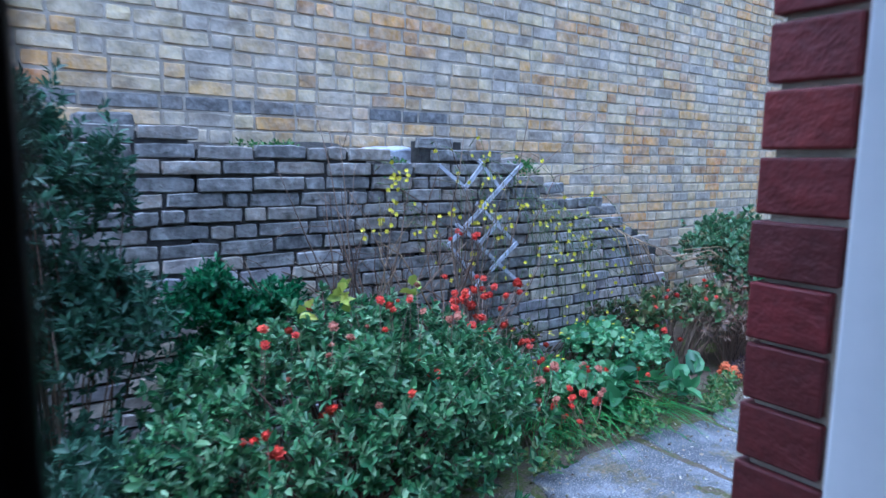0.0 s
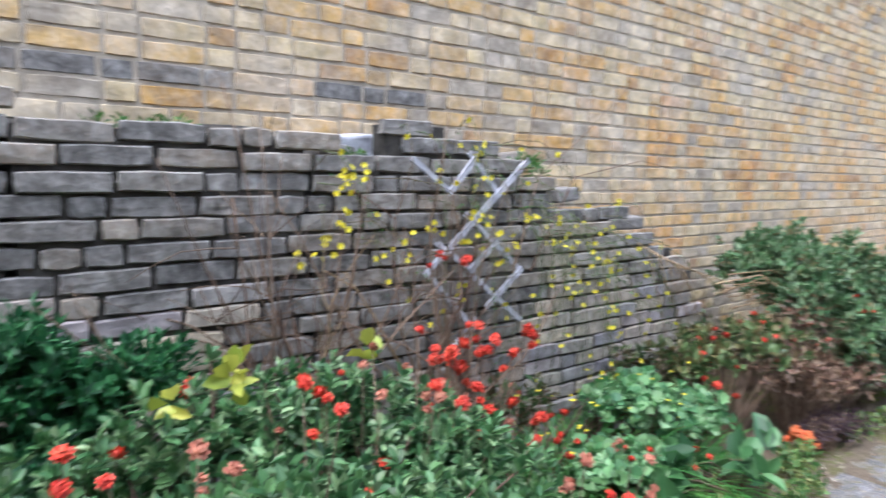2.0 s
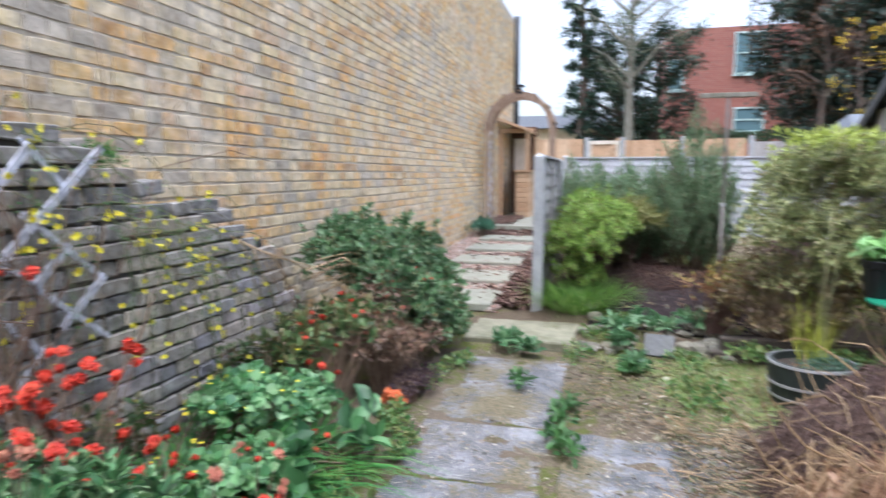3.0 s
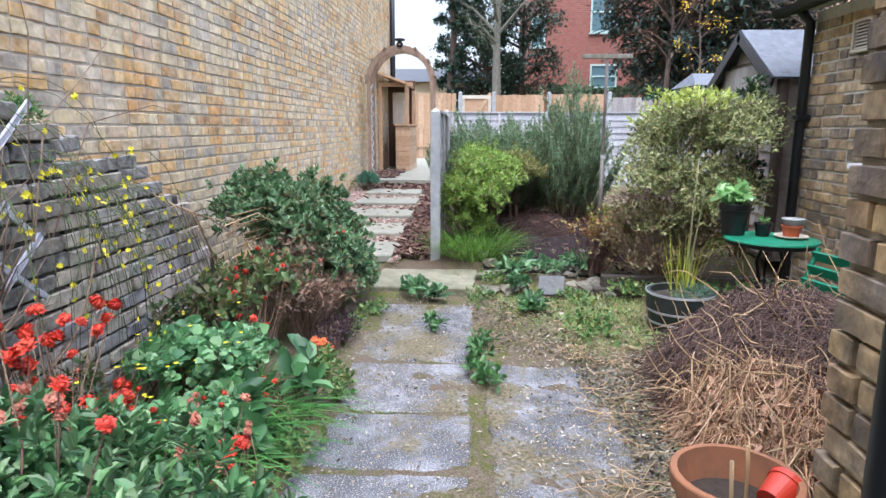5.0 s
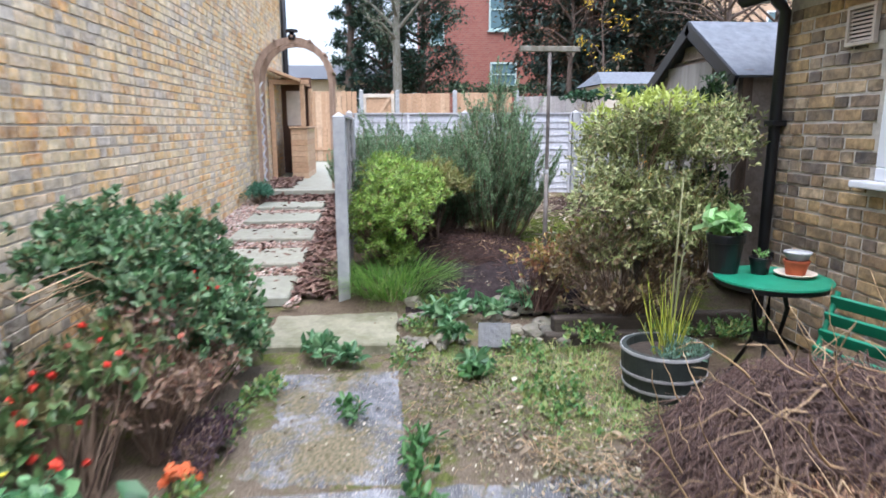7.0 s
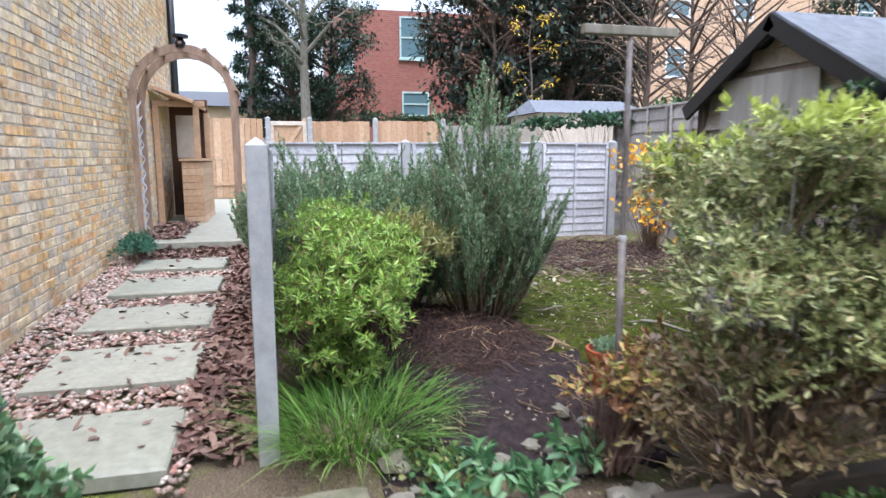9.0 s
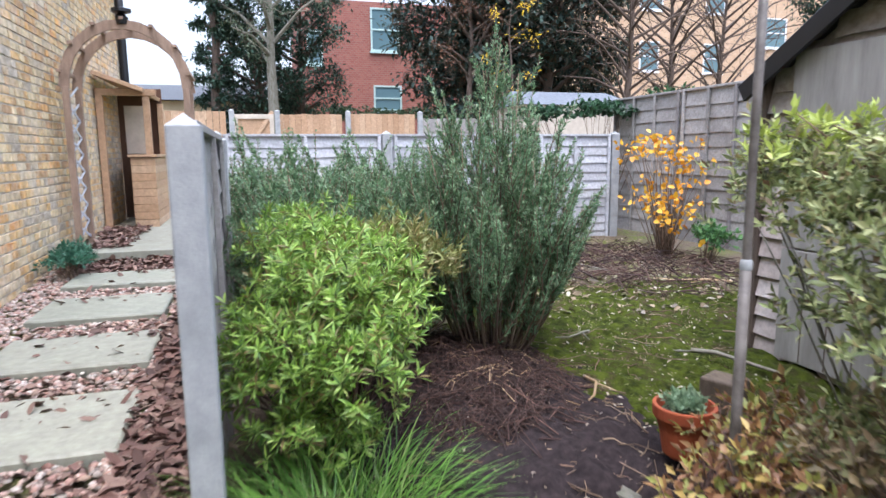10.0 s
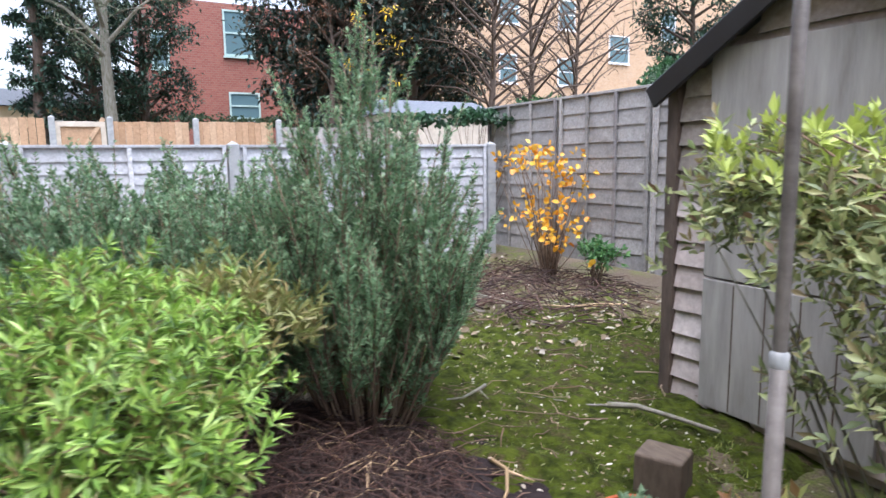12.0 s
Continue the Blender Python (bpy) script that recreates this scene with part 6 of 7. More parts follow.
# barrel plant, pot plants
M_BROOM = leaf_mat("broom_twig", ["a9b03c", "8d9a34", "c2c555", "7a8430"], 0.6, 0.1)
tuft("broom_plant", "upright yellow-green twiggy plant in the barrel", (4.48, -0.1, 0.2), (0.06, 0.07), 50, 0.45, 0.008, M_BROOM, 91, 0.05, 0.16, category="plant")
leafy("barrel_herb", "trailing grey-green herb in the barrel", (4.45, -0.1, 0.21), [(4.42, -0.12, 0.25, 0.15, 0.15, 0.05)], ["5a7a68", "6f8f7c", "48654f"], shoots=120, whorl=5, leaf=0.03, width=0.012, seed=92, stems=12, category="plant", stem_r=0.002)
tall = thing("sapling_stems", "slim bare greenish stems rising from the barrel", "sapling", (4.5, -0.1, 0.2))
tb = Tubes(6)
for dx, dy, h in ((0.02, -0.03, 0.9), (0.05, -0.06, 0.7)):
    tb.add([(dx, dy, 0), (dx * 1.4, dy * 1.4, h * 0.5), (dx * 1.2 + 0.03, dy * 2.2, h)], 0.008, 0.004)
tb.make("stem", M_JAS, tall)
leafy("potted_cabbage", "pale green leafy plant in the black pot", (4.56, -0.42, 0.77), [(4.56, -0.42, 0.84, 0.1, 0.1, 0.06)], ["7fb06a", "9cc985", "b3d8a0", "5f9452"], shoots=16, whorl=4, leaf=0.1, width=0.06, seed=93, rounder=True, stems=8, category="plant", stem_r=0.003, spread=1.3)
leafy("potted_seedling", "small seedling in a black pot", (4.5, -0.58, 0.68), [(4.5, -0.58, 0.71, 0.04, 0.04, 0.02)], ["6a9a55", "85b36b"], shoots=8, whorl=4, leaf=0.03, width=0.012, seed=94, stems=4, category="plant", stem_r=0.002)
leafy("succulents", "grey-green succulents filling the orange pot", (6.32, -0.06, 0.38), [(6.32, -0.06, 0.41, 0.09, 0.09, 0.04)], ["6f8a6a", "86a080", "9ab08f"], shoots=70, whorl=7, leaf=0.035, width=0.018, seed=95, stems=4, category="plant", stem_r=0.002)
hell = ((5.05, 1.55, 0.0), (5.15, 1.7, 0.02), (4.83, 0.85, 0.0), (5.55, 0.95, 0.08), (5.6, 0.6, 0.08), (5.3, 0.9, 0.04), (5.75, 0.75, 0.1), (5.85, 0.35, 0.1))
for k, (x, y, z) in enumerate(hell):
    leafy("lungwort_plant", "low rosette of broad pointed green leaves", (x, y, z), [(x, y, z + 0.06, 0.14, 0.12, 0.05)], ["3a6340", "4f7a50", "668f62", "7f9f74"], shoots=16, whorl=4, leaf=0.075, width=0.034, seed=100 + k, stems=4, category="plant", spread=1.5, group="low green rosettes", stem_r=0.002, curl=0.35, rounder=True)
for k, (x, y) in enumerate(((3.83, 1.22), (3.45, 1.17), (3.6, 1.24), (4.33, 1.5), (4.0, 1.2), (4.7, 0.85))):
    leafy("paving_weed", "green weed growing in a paving joint", (x, y, 0), [(x, y, 0.05, 0.1, 0.07, 0.04)], ["42703f", "568249", "345a34"], shoots=14, whorl=4, leaf=0.055, width=0.022, seed=120 + k, stems=3, category="weed", spread=1.4, group="weeds in the paving", stem_r=0.002, rounder=True)
for k, (x, y) in enumerate(((10.6, 3.0), (10.9, 3.05))):
    leafy("path_plant", "low green plant at the foot of the wall", (x, y, 0.3), [(x, y, 0.42, 0.3, 0.18, 0.14)], ["3a6b50", "52836a", "2c523d"], shoots=110, whorl=6, leaf=0.06, width=0.02, seed=130 + k, stems=12, category="plant")

# yellow-leaved sapling and ivy by the back fence
M_AUTUMN = ["e0a020", "eab530", "d98e1a", "f0c94a", "c97a1c"]
leafy("yellow_sapling", "sapling with sparse bright yellow autumn leaves", (9.85, -2.55, 0.32), [(10.0, -2.6, 1.15, 0.55, 0.4, 0.5), (9.7, -2.5, 0.8, 0.6, 0.4, 0.5), (9.4, -2.35, 0.6, 0.5, 0.4, 0.35), (10.1, -2.5, 1.3, 0.4, 0.35, 0.3)], M_AUTUMN, shoots=150, whorl=2, leaf=0.06, width=0.05, seed=140, stems=60, category="tree", rounder=True, spread=1.5, inner=0.0)
leafy("ivy", "dark ivy tumbling over the fence corner", (11.35, -2.6, 0.35), [(11.5, -2.0, 1.75, 0.2, 0.5, 0.14), (11.5, -2.7, 1.8, 0.22, 0.5, 0.16), (11.2, -3.1, 1.75, 0.3, 0.2, 0.18)], ["24402c", "35553a", "466a4a", "1b3322"], shoots=420, whorl=4, leaf=0.06, width=0.05, seed=141, rounder=True, stems=40, category="climber", spread=1.4)
leafy("low_shrub", "low leafy green shrub by the fence", (9.3, -2.6, 0.3), [(9.25, -2.6, 0.5, 0.25, 0.2, 0.2)], ["3f6a40", "56834f", "6f9a5c"], shoots=110, whorl=5, leaf=0.06, width=0.025, seed=142, stems=14)

# ---- loose stuff on the ground ----
def scatter_leaves(name, label, cat, zones, n, size, mat, seed, up=0.25):
    rng = np.random.default_rng(seed)
    lv = Leaves(seed)
    w = np.array([(z[1] - z[0]) * (z[3] - z[2]) * z[4] for z in zones])
    for z, k in zip(zones, (n * w / w.sum()).astype(int)):
        x, y = rng.uniform(z[0], z[1], k), rng.uniform(z[2], z[3], k)
        h = np.array([ground_at(a, b) for a, b in zip(x, y)]) + z[5] + 0.02 * rng.random(k)
        a = rng.random(k) * 6.283
        lv.add(np.stack([x, y, h], 1), np.stack([np.cos(a), np.sin(a), rng.normal(0, up, k)], 1), size * (0.5 + rng.random(k)), size * 0.55 * (0.6 + 0.7 * rng.random(k)), (0, 0, 1), 0.25, rng.normal(0.1, 0.25, (k, 1)), True)
    ob = lv.make(name, mat)
    return tagged(ob, label, cat, kind="stuff")


M_LITTER = leaf_mat("dead_leaf", ["543c34", "6d5046", "80645a", "422f2a", "937a6c", "5f4940"], 0.8, 0.05)
M_LITTER_TAN = leaf_mat("tan_litter", ["8a7a62", "6f624f", "a3937a", "55493c", "6d7048", "bdb6a6", "4a4038"], 0.85, 0.05)
scatter_leaves("leaf_litter", "brown fallen leaves beside the stepping stones", "leaves", [(6.25, 11.1, 1.7, 2.03, 4.0, 0.0), (10.7, 11.2, 1.9, 3.1, 3.0, 0.0), (11.5, 13.4, 2.7, 3.2, 1.5, 0.03), (6.3, 11, 2.05, 2.9, 0.25, 0.0)], 5200, 0.07, M_LITTER, 150)
scatter_leaves("garden_litter", "dry bits of leaf and twig over the paving and soil", "litter", [(0.9, 5.2, -0.1, 2.0, 1.0, 0.0), (5.2, 7.3, -1.1, 1.5, 0.7, 0.0), (7.2, 11, -2.8, 0.8, 0.8, 0.0), (2.2, 4.2, -0.2, 1.0, 2.2, 0.0)], 10000, 0.018, M_LITTER_TAN, 151)
scatter_leaves("dead_leaves", "large tan fallen leaves on the grass", "leaves", [(3.6, 4.9, -0.1, 0.8, 1.0, 0.0), (8.0, 10.8, -2.8, -0.5, 3.0, 0.0)], 700, 0.06, M_LITTER_TAN, 152)
scatter_leaves("patio_debris", "grey-green and brown plant debris beside the brushwood", "litter", [(2.35, 3.3, 0.12, 0.62, 2.4, 0.0), (3.2, 3.9, 0.3, 0.7, 1.6, 0.0), (1.6, 2.4, 0.5, 0.8, 1.0, 0.0), (3.9, 5.1, 0.6, 1.25, 0.5, 0.0)], 6500, 0.022, leaf_mat("grey_litter", ["5f5a4a", "4a4538", "7d7664", "59613f", "3a3329", "938a76", "5a4436", "6d7153"], 0.85, 0.05), 153, 0.4)
scatter_leaves("bed_litter", "pale chips and dead leaves on the dark soil", "litter", [(6.1, 7.3, -0.1, 0.9, 1.0, 0.03), (6.7, 9.0, -1.5, 0.1, 1.0, 0.03)], 220, 0.02, leaf_mat("pale_chip", ["7d7365", "a09484", "5f5142", "8a7a64", "c9c2b5", "5a4432"], 0.85, 0.05), 154, 0.3)


def twig_litter(label, zones, n, ln, r, mat, seed):
    rr = random.Random(seed)
    tb = Tubes(3)
    for k in range(n):
        x0, x1, y0, y1 = zones[k % len(zones)]
        x, y, a = rr.uniform(x0, x1), rr.uniform(y0, y1), rr.uniform(0, 6.283)
        l = ln * rr.uniform(0.3, 1.3)
        pts = []
        for f in (-0.5, -0.1, 0.25, 0.5):
            px, py = x + math.cos(a) * l * f + rr.gauss(0, l * 0.06), y + math.sin(a) * l * f + rr.gauss(0, l * 0.06)
            pts.append((px, py, ground_at(px, py) + 0.012 + 0.02 * rr.random()))
        tb.add(pts, r * rr.uniform(0.6, 1.4), r * 0.5)
    return tagged(tb.make("twig_litter", mat), label, "twigs", kind="stuff")


twig_litter("thin dry stalks strewn beside the brushwood", ((2.3, 3.3, 0.1, 0.7), (3.0, 4.0, 0.2, 0.75), (1.8, 2.6, 0.5, 0.9)), 420, 0.16, 0.0022, M_TWIG_PALE, 155)
twig_litter("thin dry stalks and straw on bare earth", ((3.8, 5.1, 0.6, 1.3), (3.7, 5.0, 0.0, 0.7)), 260, 0.1, 0.0018, M_TWIG_PALE, 156)
twig_litter("pale thin stalks strewn on dark soil", ((6.1, 7.2, -0.1, 0.9), (6.5, 7.7, 0.1, 0.8)), 170, 0.13, 0.0022, M_TWIG_PALE, 158)
twig_litter("dead sticks lying on moss and soil", ((6.2, 7.4, -0.1, 0.9), (7.0, 9.0, -1.6, 0.1), (8.6, 10.8, -2.7, -0.6)), 240, 0.22, 0.0035, M_TWIG, 157)


def carpet(name, label, cat, spots, n, ln, width, mat, seed):
    rng = np.random.default_rng(seed)
    b = Blades(seed)
    w = np.array([s[2] * s[3] for s in spots])
    for (cx, cy, rx, ry), k in zip(spots, (n * w / w.sum()).astype(int)):
        a, q = rng.random(k) * 6.283, np.sqrt(rng.random(k)) * (0.85 + 0.3 * rng.random(k))
        x, y = cx + np.cos(a) * q * rx, cy + np.sin(a) * q * ry
        h = np.array([ground_at(i, j) for i, j in zip(x, y)]) - 0.02
        b.blade(np.stack([x, y, h], 1), np.stack([rng.normal(0, 0.5, k), rng.normal(0, 0.5, k), np.ones(k)], 1), ln * (0.4 + rng.random(k)), width, 0.5)
    return tagged(b.make(name, mat), label, cat, kind="stuff")


M_MOSS = leaf_mat("moss_blade", ["4a5520", "5f6c28", "3a4519", "75803a", "5c4f30"], 0.9, 0.15)


def moss_material():
    m, nt, p = base_mat("deep_moss", 0.95)
    p.inputs["Specular IOR Level"].default_value = 0.1
    big, mid, fine = noise_of(nt, 2.6, 5, "World"), noise_of(nt, 17, 5, "World"), noise_of(nt, 110, 4, "World")
    green = mix_col(nt, steps(nt, mid.outputs[0], 0.35, 0.65), srgb("2b3312"), srgb("57621f"))
    brown = mix_col(nt, steps(nt, fine.outputs[0], 0.35, 0.65), srgb("3a3024"), srgb("6d5c46"))
    c = mix_col(nt, steps(nt, big.outputs[0], 0.5, 0.62), green, mix_col(nt, steps(nt, mid.outputs[0], 0.42, 0.55), brown, green))
    nt.links.new(mix_col(nt, 0.35, c, mix_col(nt, steps(nt, fine.outputs[0], 0.3, 0.7), srgb("1f2410"), c)), p.inputs["Base Color"])
    bump_to(nt, p, fine.outputs[0], 1.0, 0.02)
    return m


bm = bmesh.new()
bmesh.ops.create_grid(bm, x_segments=90, y_segments=90, size=0.5)
for v in bm.verts:
    x, y = 7.75 + v.co.x * 2.7, -0.95 + v.co.y * 2.7
    q = max(abs(v.co.x), abs(v.co.y)) * 2
    lump = 0.045 * noise.noise(Vector((x * 6, y * 6, 0))) + 0.035 * abs(noise.noise(Vector((x * 19, y * 19, 2)))) + 0.01 * noise.noise(Vector((x * 45, y * 45, 5)))
    v.co = Vector((x, y, ground_at(x, y) - 0.06 + 0.055 * (1 - q ** 6) + lump))
tagged(part("moss_ground", bm, moss_material(), smooth=True), "uneven mossy ground before the shed", "ground", kind="structure")
carpet("moss_lawn", "mossy rough lawn before the shed", "moss", [(7.6, -0.6, 0.95, 0.65), (8.6, -1.1, 0.8, 0.9), (7.0, -0.75, 0.6, 0.35), (8.6, 0.0, 0.5, 0.4), (8.2, -1.9, 0.7, 0.6)], 15000, 0.03, 0.006, M_MOSS, 160)
carpet("patio_moss", "short moss creeping over the slabs' edges", "moss", [(3.3, 2.0, 0.5, 0.1), (2.6, 2.02, 0.5, 0.12), (2.62, 1.4, 0.1, 0.3), (2.9, 1.93, 0.3, 0.1), (3.15, 1.75, 0.2, 0.14), (3.8, 1.3, 0.2, 0.05), (2.35, 0.9, 0.07, 0.3), (4.3, 1.95, 0.5, 0.07), (3.0, 0.62, 0.2, 0.08)], 9000, 0.016, 0.006, M_MOSS, 164)
carpet("rough_grass", "patch of rough grass and weeds by the barrel", "grass", [(4.55, 0.45, 0.55, 0.38), (4.2, 0.1, 0.3, 0.25), (5.0, 0.3, 0.3, 0.3), (5.0, 0.85, 0.25, 0.25)], 4600, 0.07, 0.007, leaf_mat("rough_grass_blade", ["557838", "6f924a", "8f9458", "44662f", "a39a6c", "648a40"], 0.6, 0.2), 161)
carpet("joint_moss", "moss and seedlings along the paving joints", "moss", [(3.4, 1.235, 1.6, 0.03), (3.12, 1.6, 0.03, 0.3), (3.76, 1.6, 0.03, 0.3), (2.6, 1.6, 0.04, 0.35), (3.4, 2.02, 1.2, 0.07), (4.6, 1.1, 0.6, 0.15), (8.5, 3.2, 2.6, 0.06)], 8000, 0.022, 0.006, M_MOSS, 162)
carpet("far_lawn", "bright green lawn beyond the arch", "grass", [(13.5, 1.2, 1.9, 0.62)], 5000, 0.06, 0.02, leaf_mat("lawn_blade", ["4fae1e", "63c42c", "3f9418"], 0.6, 0.2), 163)

# earth and moss washed over the slabs and packed into their joints
def washed_material():
    m, nt, p = base_mat("washed_earth", 0.95)
    p.inputs["Specular IOR Level"].default_value = 0.15
    big, mid, fine = noise_of(nt, 3.0, 5, "World"), noise_of(nt, 22, 5, "World"), noise_of(nt, 120, 4, "World")
    earth = mix_col(nt, steps(nt, fine.outputs[0], 0.3, 0.7), srgb("4b4236"), srgb("7d7263"))
    moss = mix_col(nt, steps(nt, fine.outputs[0], 0.3, 0.7), srgb("3c4420"), srgb("666b3a"))
    c = mix_col(nt, steps(nt, big.outputs[0], 0.44, 0.56), earth, mix_col(nt, steps(nt, mid.outputs[0], 0.42, 0.56), earth, moss))
    nt.links.new(c, p.inputs["Base Color"])
    bump_to(nt, p, fine.outputs[0], 0.8, 0.012)
    return m


bm = bmesh.new()
bmesh.ops.create_grid(bm, x_segments=170, y_segments=80, size=0.5)
for v in bm.verts:
    x, y = 2.95 + v.co.x * 4.3, 1.22 + v.co.y * 1.95
    edge = max(0.0, 1 - abs(y - 1.225) / 0.06) * 0.008 + max(0.0, 1 - abs(y - 1.97) / 0.16) * 0.016 + max(0.0, 1 - abs(y - 0.42) / 0.3) * 0.012
    for joint in (1.8, 2.6, 3.12, 3.76):
        if y > 1.22:
            edge += max(0.0, 1 - abs(x - joint) / 0.07) * 0.007
    rub = 0.02 * noise.noise(Vector((x * 2.2, y * 2.2, 7))) + 0.012 * noise.noise(Vector((x * 8, y * 8, 1))) + 0.006 * noise.noise(Vector((x * 30, y * 30, 2)))
    v.co = Vector((x, y, max(-0.04, -0.012 + edge + rub)))
tagged(part("washed_earth", bm, washed_material(), smooth=True), "thin damp earth and moss washed over the paving", "soil", kind="structure")

# pebbles between the slabs
rng = np.random.default_rng(170)
oct_v = np.array([(1, 0, 0), (0.3, 0.9, 0.1), (-0.8, 0.5, 0), (-0.7, -0.6, 0.1), (0.4, -0.9, 0), (0.1, 0.05, 0.8), (0, 0, -0.7)])
oct_f = np.array([(0, 1, 5), (1, 2, 5), (2, 3, 5), (3, 4, 5), (4, 0, 5), (1, 0, 6), (2, 1, 6), (3, 2, 6), (4, 3, 6), (0, 4, 6)])
pv, pf, n = [], [], 0
for x0, x1, y0, y1, k in ((6.0, 11.1, 2.9, 3.25, 2400), (6.82, 7.12, 2.0, 2.95, 380), (7.86, 8.16, 2.0, 2.95, 380), (8.86, 9.12, 2.0, 2.95, 380), (9.84, 10.1, 2.0, 2.95, 380), (10.72, 11.15, 2.0, 3.1, 380), (6.0, 11, 1.95, 2.06, 600)):
    x, y = rng.uniform(x0, x1, k), rng.uniform(y0, y1, k)
    s = rng.uniform(0.012, 0.028, k)
    z = np.array([ground_at(a, b) for a, b in zip(x, y)]) + 0.005
    for i in range(k):
        a = rng.random() * 6.283
        c, sn = math.cos(a), math.sin(a)
        v = oct_v * s[i] * rng.uniform(0.7, 1.2, 3)
        v = np.stack([v[:, 0] * c - v[:, 1] * sn, v[:, 0] * sn + v[:, 1] * c, v[:, 2] * 0.7], 1) + (x[i], y[i], z[i])
        pv.append(v)
        pf.append(oct_f + n)
        n += 7
peb = raw("pebbles", [tuple(v) for v in np.concatenate(pv)], [tuple(f) for f in np.concatenate(pf)], pieces_mat("pebble", ["b58f80", "c9b2a3", "8f7d72", "d8cfc4", "a67566", "7d736b", "c4a58f"], rough=0.7, grain=40, bump=0.2, amount=0.2), smooth=True)
tagged(peb, "mixed pink and grey pebbles round the slabs", "gravel", kind="stuff")

# dug soil
bm = bmesh.new()
bmesh.ops.create_grid(bm, x_segments=46, y_segments=40, size=0.5)
for v in bm.verts:
    x, y = 6.75 + v.co.x * 1.9, 0.5 + v.co.y * 1.35
    q = min(1.0, math.hypot(v.co.x * 2, v.co.y * 2))
    v.co = Vector((x, y, ground_at(x, y) - 0.03 + 0.065 * (1 - q ** 4) + 0.045 * noise.noise(Vector((x * 11, y * 11, 0))) + 0.02 * noise.noise(Vector((x * 45, y * 45, 3)))))
M_DUG = plain_mat("dug_soil", "1e191a", "3a3232", 30, 0.95, 1.0)
M_DUG.node_tree.nodes["Principled BSDF"].inputs["Specular IOR Level"].default_value = 0.1
soil = part("soil_bed", bm, M_DUG, smooth=True)
tagged(soil, "dark freshly dug bare soil", "soil", kind="structure")

# ---- trees beyond the garden ----
def tree(name, label, at, height, trunk_r, spread, mat, bark, seed, leaf=0.16, leaves=5000, fork=0.35, limbs=12, droop=0.0, crown=None, lean=(0, 0), gaps=0.0):
    """A tapered trunk with limbs and twigs, and a crown of leaf sprays round the twig ends."""
    rr, rng = random.Random(seed), np.random.default_rng(seed)
    e = thing(name, label, "tree", at)
    tb, ends = Tubes(7), []
    top = Vector((lean[0], lean[1], height * 0.95))
    trunk = [top * f + Vector((rr.gauss(0, 0.08), rr.gauss(0, 0.08), 0)) * (f > 0) for f in (0, 0.2, 0.4, 0.6, 0.8, 1.0)]
    tb.add(trunk, trunk_r, trunk_r * 0.15)
    tw = Tubes(4)
    for k in range(limbs):
        f = fork + (0.97 - fork) * (k + rr.random()) / limbs
        seg = min(4, int(f * 5))
        p = trunk[seg].lerp(trunk[seg + 1], f * 5 - seg)
        a = k * 2.4 + rr.gauss(0, 0.3)
        ln = spread * (crown(f) if crown else (1.15 - 0.8 * abs(f - 0.6)))
        d = Vector((math.cos(a), math.sin(a), rr.uniform(0.2, 0.9) - droop))
        mid = p + d * ln * 0.5 + Vector((0, 0, 0.1 * ln))
        end = p + d * ln
        bough = Tubes(5)
        bough.add([p, mid, end], trunk_r * 0.35, trunk_r * 0.06)
        bough.make("limb", bark, e)
        for q in range(5):
            s = p.lerp(end, rr.uniform(0.35, 1.0))
            t = s + Vector((rr.gauss(0, 1), rr.gauss(0, 1), rr.gauss(0.2, 0.7) - droop * 0.5)).normalized() * ln * rr.uniform(0.2, 0.45)
            tw.add([s, s.lerp(t, 0.5) + Vector((0, 0, 0.05)), t], trunk_r * 0.1, trunk_r * 0.03)
            ends.append((s, t))
    tb.make("trunk", bark, e)
    tw.make("twigwork", bark, e)
    if leaves:
        lv = Leaves(seed)
        i = rng.integers(0, len(ends), leaves)
        s, t = np.array([tuple(q[0]) for q in ends])[i], np.array([tuple(q[1]) for q in ends])[i]
        u = rng.random((leaves, 1))
        p = s + (t - s) * u * 1.1 + rng.normal(0, 0.09 * spread, (leaves, 3))
        lv.add(p, rng.normal(size=(leaves, 3)) + np.array((0, 0, -droop)), leaf * (0.6 + 0.8 * rng.random(leaves)), leaf * 0.45, (0, 0, 1), 0.2, 0.1)
        lv.make("crown", mat, e)
    return e


M_CONIFER = leaf_mat("conifer_spray", ["22352b", "2f4839", "3f5c49", "1a2a22", "4b6a57"], 0.7, 0.1)
M_CEDAR = leaf_mat("cedar_spray", ["24362f", "34493f", "465c51", "1b2925", "55503f", "604f40"], 0.7, 0.1)
M_OLIVE = leaf_mat("olive_tree_leaf", ["4a5a44", "5f6f55", "76836a", "3a4838"], 0.7, 0.15)
M_RUST = leaf_mat("rusty_leaf", ["6b4a3a", "83604a", "5a3f34", "75563f"], 0.8, 0.1)
tree("column_conifer", "tall narrow dark conifer", (30, 2.45, 1.2), 11, 0.22, 0.75, M_CONIFER, M_BARK_DARK, 201, 0.2, 7000, 0.05, 46, 0.3)
tree("round_evergreen", "dark round evergreen tree", (31.5, 0.9, 1.2), 5.6, 0.25, 1.9, M_CONIFER, M_BARK_DARK, 202, 0.2, 6500, 0.2, 26)
tree("round_evergreen", "dark round evergreen tree", (33, -0.8, 1.2), 6.6, 0.25, 2.0, M_CONIFER, M_BARK_DARK, 203, 0.2, 6500, 0.2, 26)
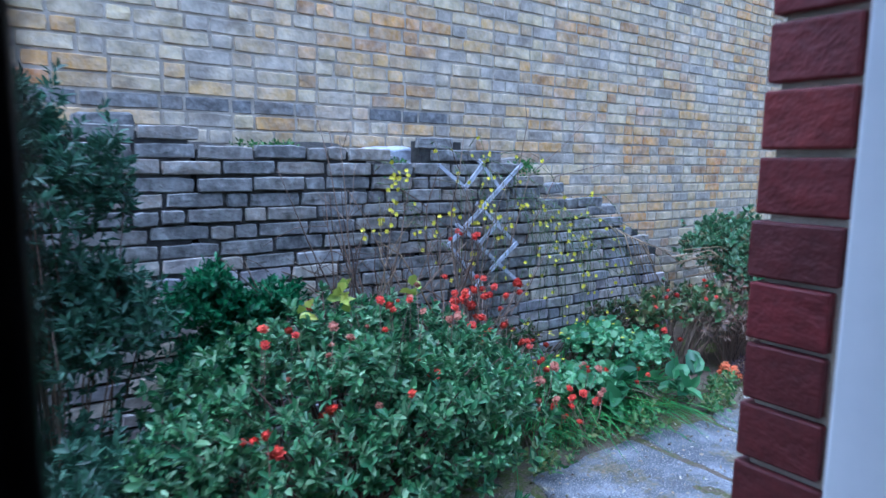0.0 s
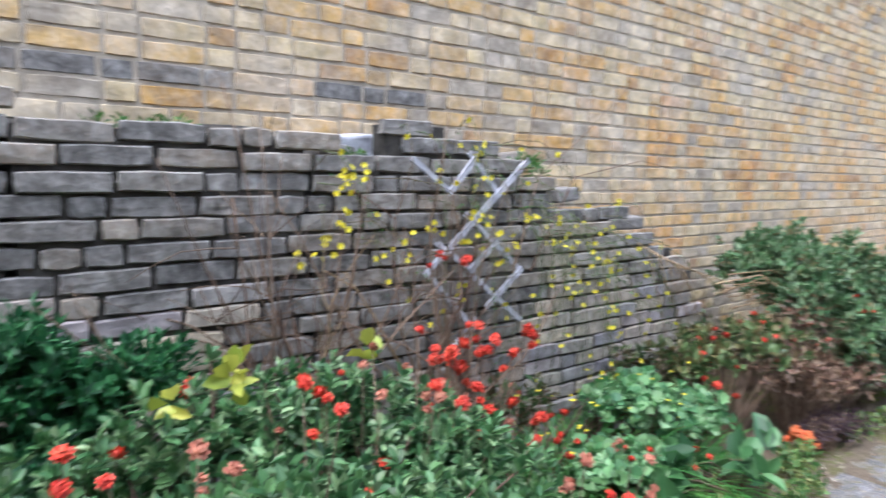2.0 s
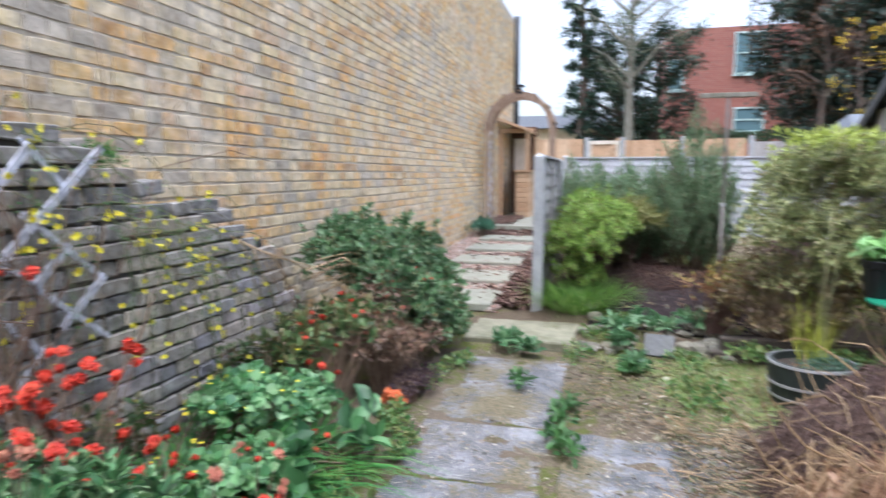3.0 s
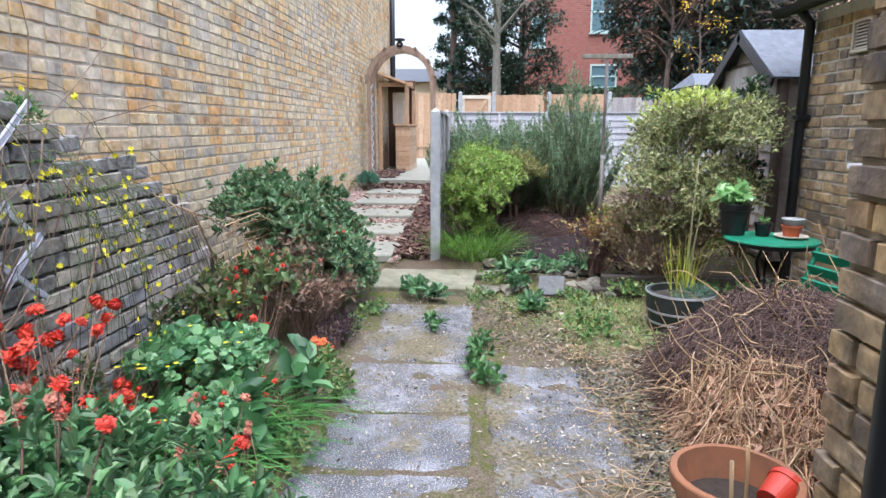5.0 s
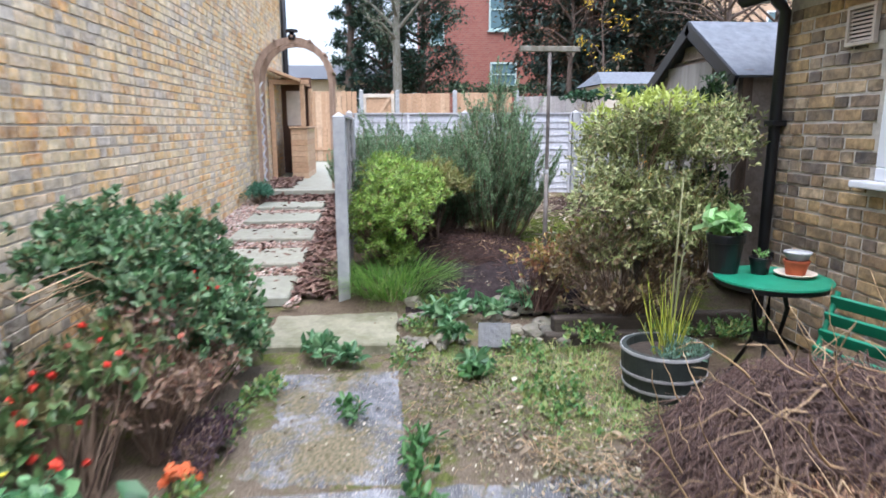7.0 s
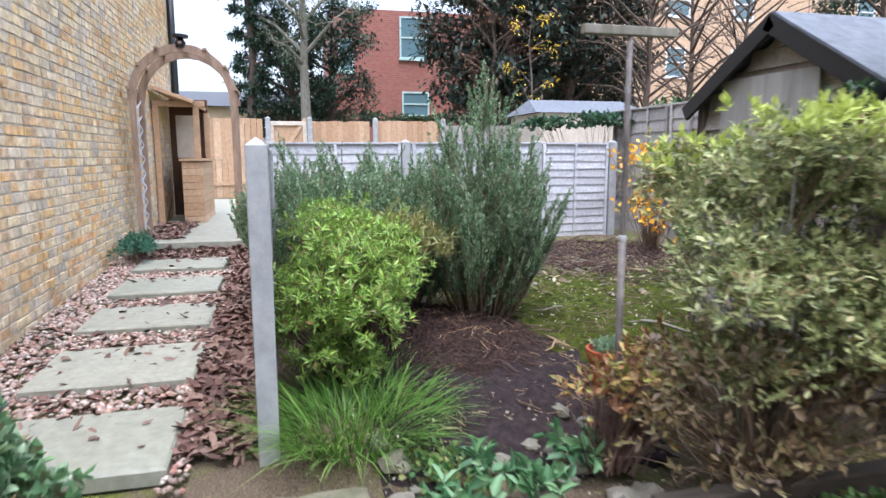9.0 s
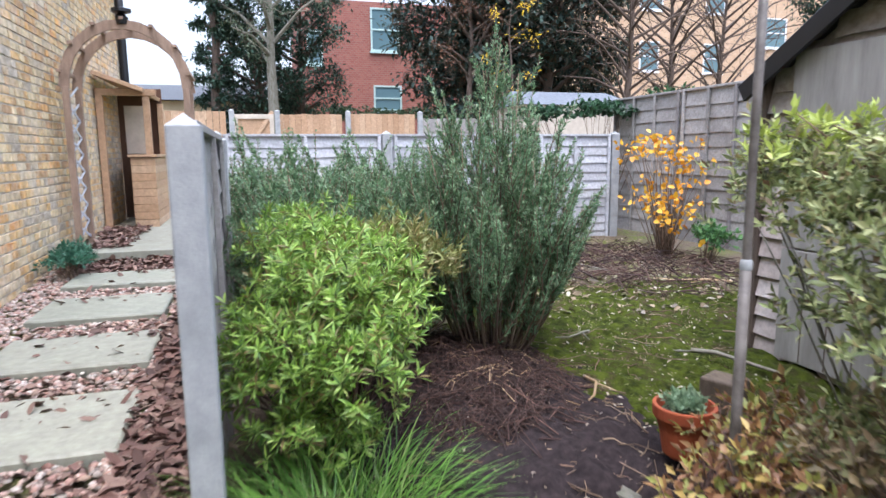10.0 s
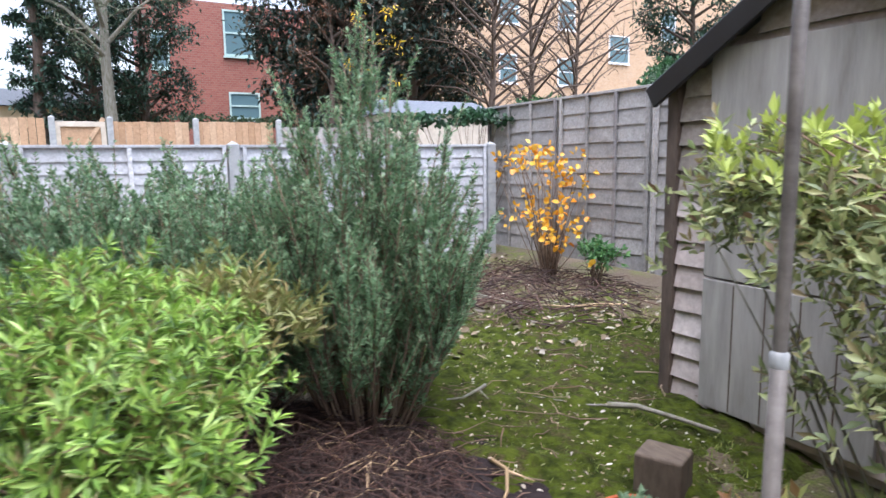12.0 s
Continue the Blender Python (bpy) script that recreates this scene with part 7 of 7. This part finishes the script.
tree("pale_trunk_tree", "tree with a pale forked trunk and thin grey-green crown", (29, 0.45, 1.0), 9.5, 0.24, 2.1, M_OLIVE, M_BARK, 204, 0.11, 5200, 0.36, 18)
for k, (x, y, h, sp) in enumerate(((29, -7.2, 10.5, 2.9), (27.5, -9.8, 11, 3.0), (31, -12.2, 10, 2.8), (25.5, -6.6, 8.0, 1.8))):
    tree("cedar_tree", "large dark spreading cedar", (x, y, 1.0), h, 0.32, sp, M_CEDAR, M_BARK_DARK, 210 + k, 0.27, 15000, 0.12, 34, 0.25)
tree("rusty_tree", "small tree with rust-brown dead leaves", (24.5, -5.6, 0.9), 6.3, 0.14, 1.3, M_RUST, M_BARK_DARK, 220, 0.12, 900, 0.4, 14)
for k, (x, y, h, sp) in enumerate(((25, -13.5, 8.0, 3.2), (27, -17.5, 8.5, 3.4), (23, -10.6, 7.0, 2.4))):
    tree("bare_tree", "bare winter tree with many fine brown twigs", (x, y, 1.0), h, 0.16, sp, M_TWIG_PALE, M_BARK_DARK, 230 + k, 0.1, 500, 0.25, 34)
tree("yellow_tree", "thin tree with a few yellow leaves", (20.5, -5.3, 0.5), 5.2, 0.05, 0.7, leaf_mat("yellow_tree_leaf", ["d8b428", "e5c840", "b99a24"], 0.6, 0.3), M_BARK_DARK, 240, 0.12, 160, 0.35, 9)
leafy("garden_laurel", "dark green laurel above the fence", (14.5, -6.0, 0.4), [(14.5, -6.2, 1.9, 0.7, 1.0, 0.6), (14.2, -5.6, 1.7, 0.6, 0.6, 0.6)], ["29482c", "3a5f3a", "4d754a", "203a24"], shoots=700, whorl=6, leaf=0.12, width=0.05, seed=250, stems=40)
leafy("garden_laurel", "dark green laurel above the fence", (13.5, -8.6, 0.4), [(13.5, -8.6, 2.3, 0.9, 1.2, 0.9)], ["29482c", "3a5f3a", "4d754a", "203a24"], shoots=700, whorl=6, leaf=0.12, width=0.05, seed=251, stems=40)
leafy("far_hedge", "clipped dark hedge before the red building", (36, -5, 1.6), [(36, y, 2.9, 0.8, 1.3, 0.75) for y in (-13, -11, -9, -7, -5, -3, -1, 1)], ["2c3f2a", "3c5236", "4a6040"], shoots=2200, whorl=5, leaf=0.16, width=0.07, seed=252, stems=30)
tree("dark_pine", "dark pine beside the apartment block", (26, -23.5, 1.0), 10, 0.25, 2.2, M_CONIFER, M_BARK_DARK, 260, 0.25, 8000, 0.1, 30, 0.2)
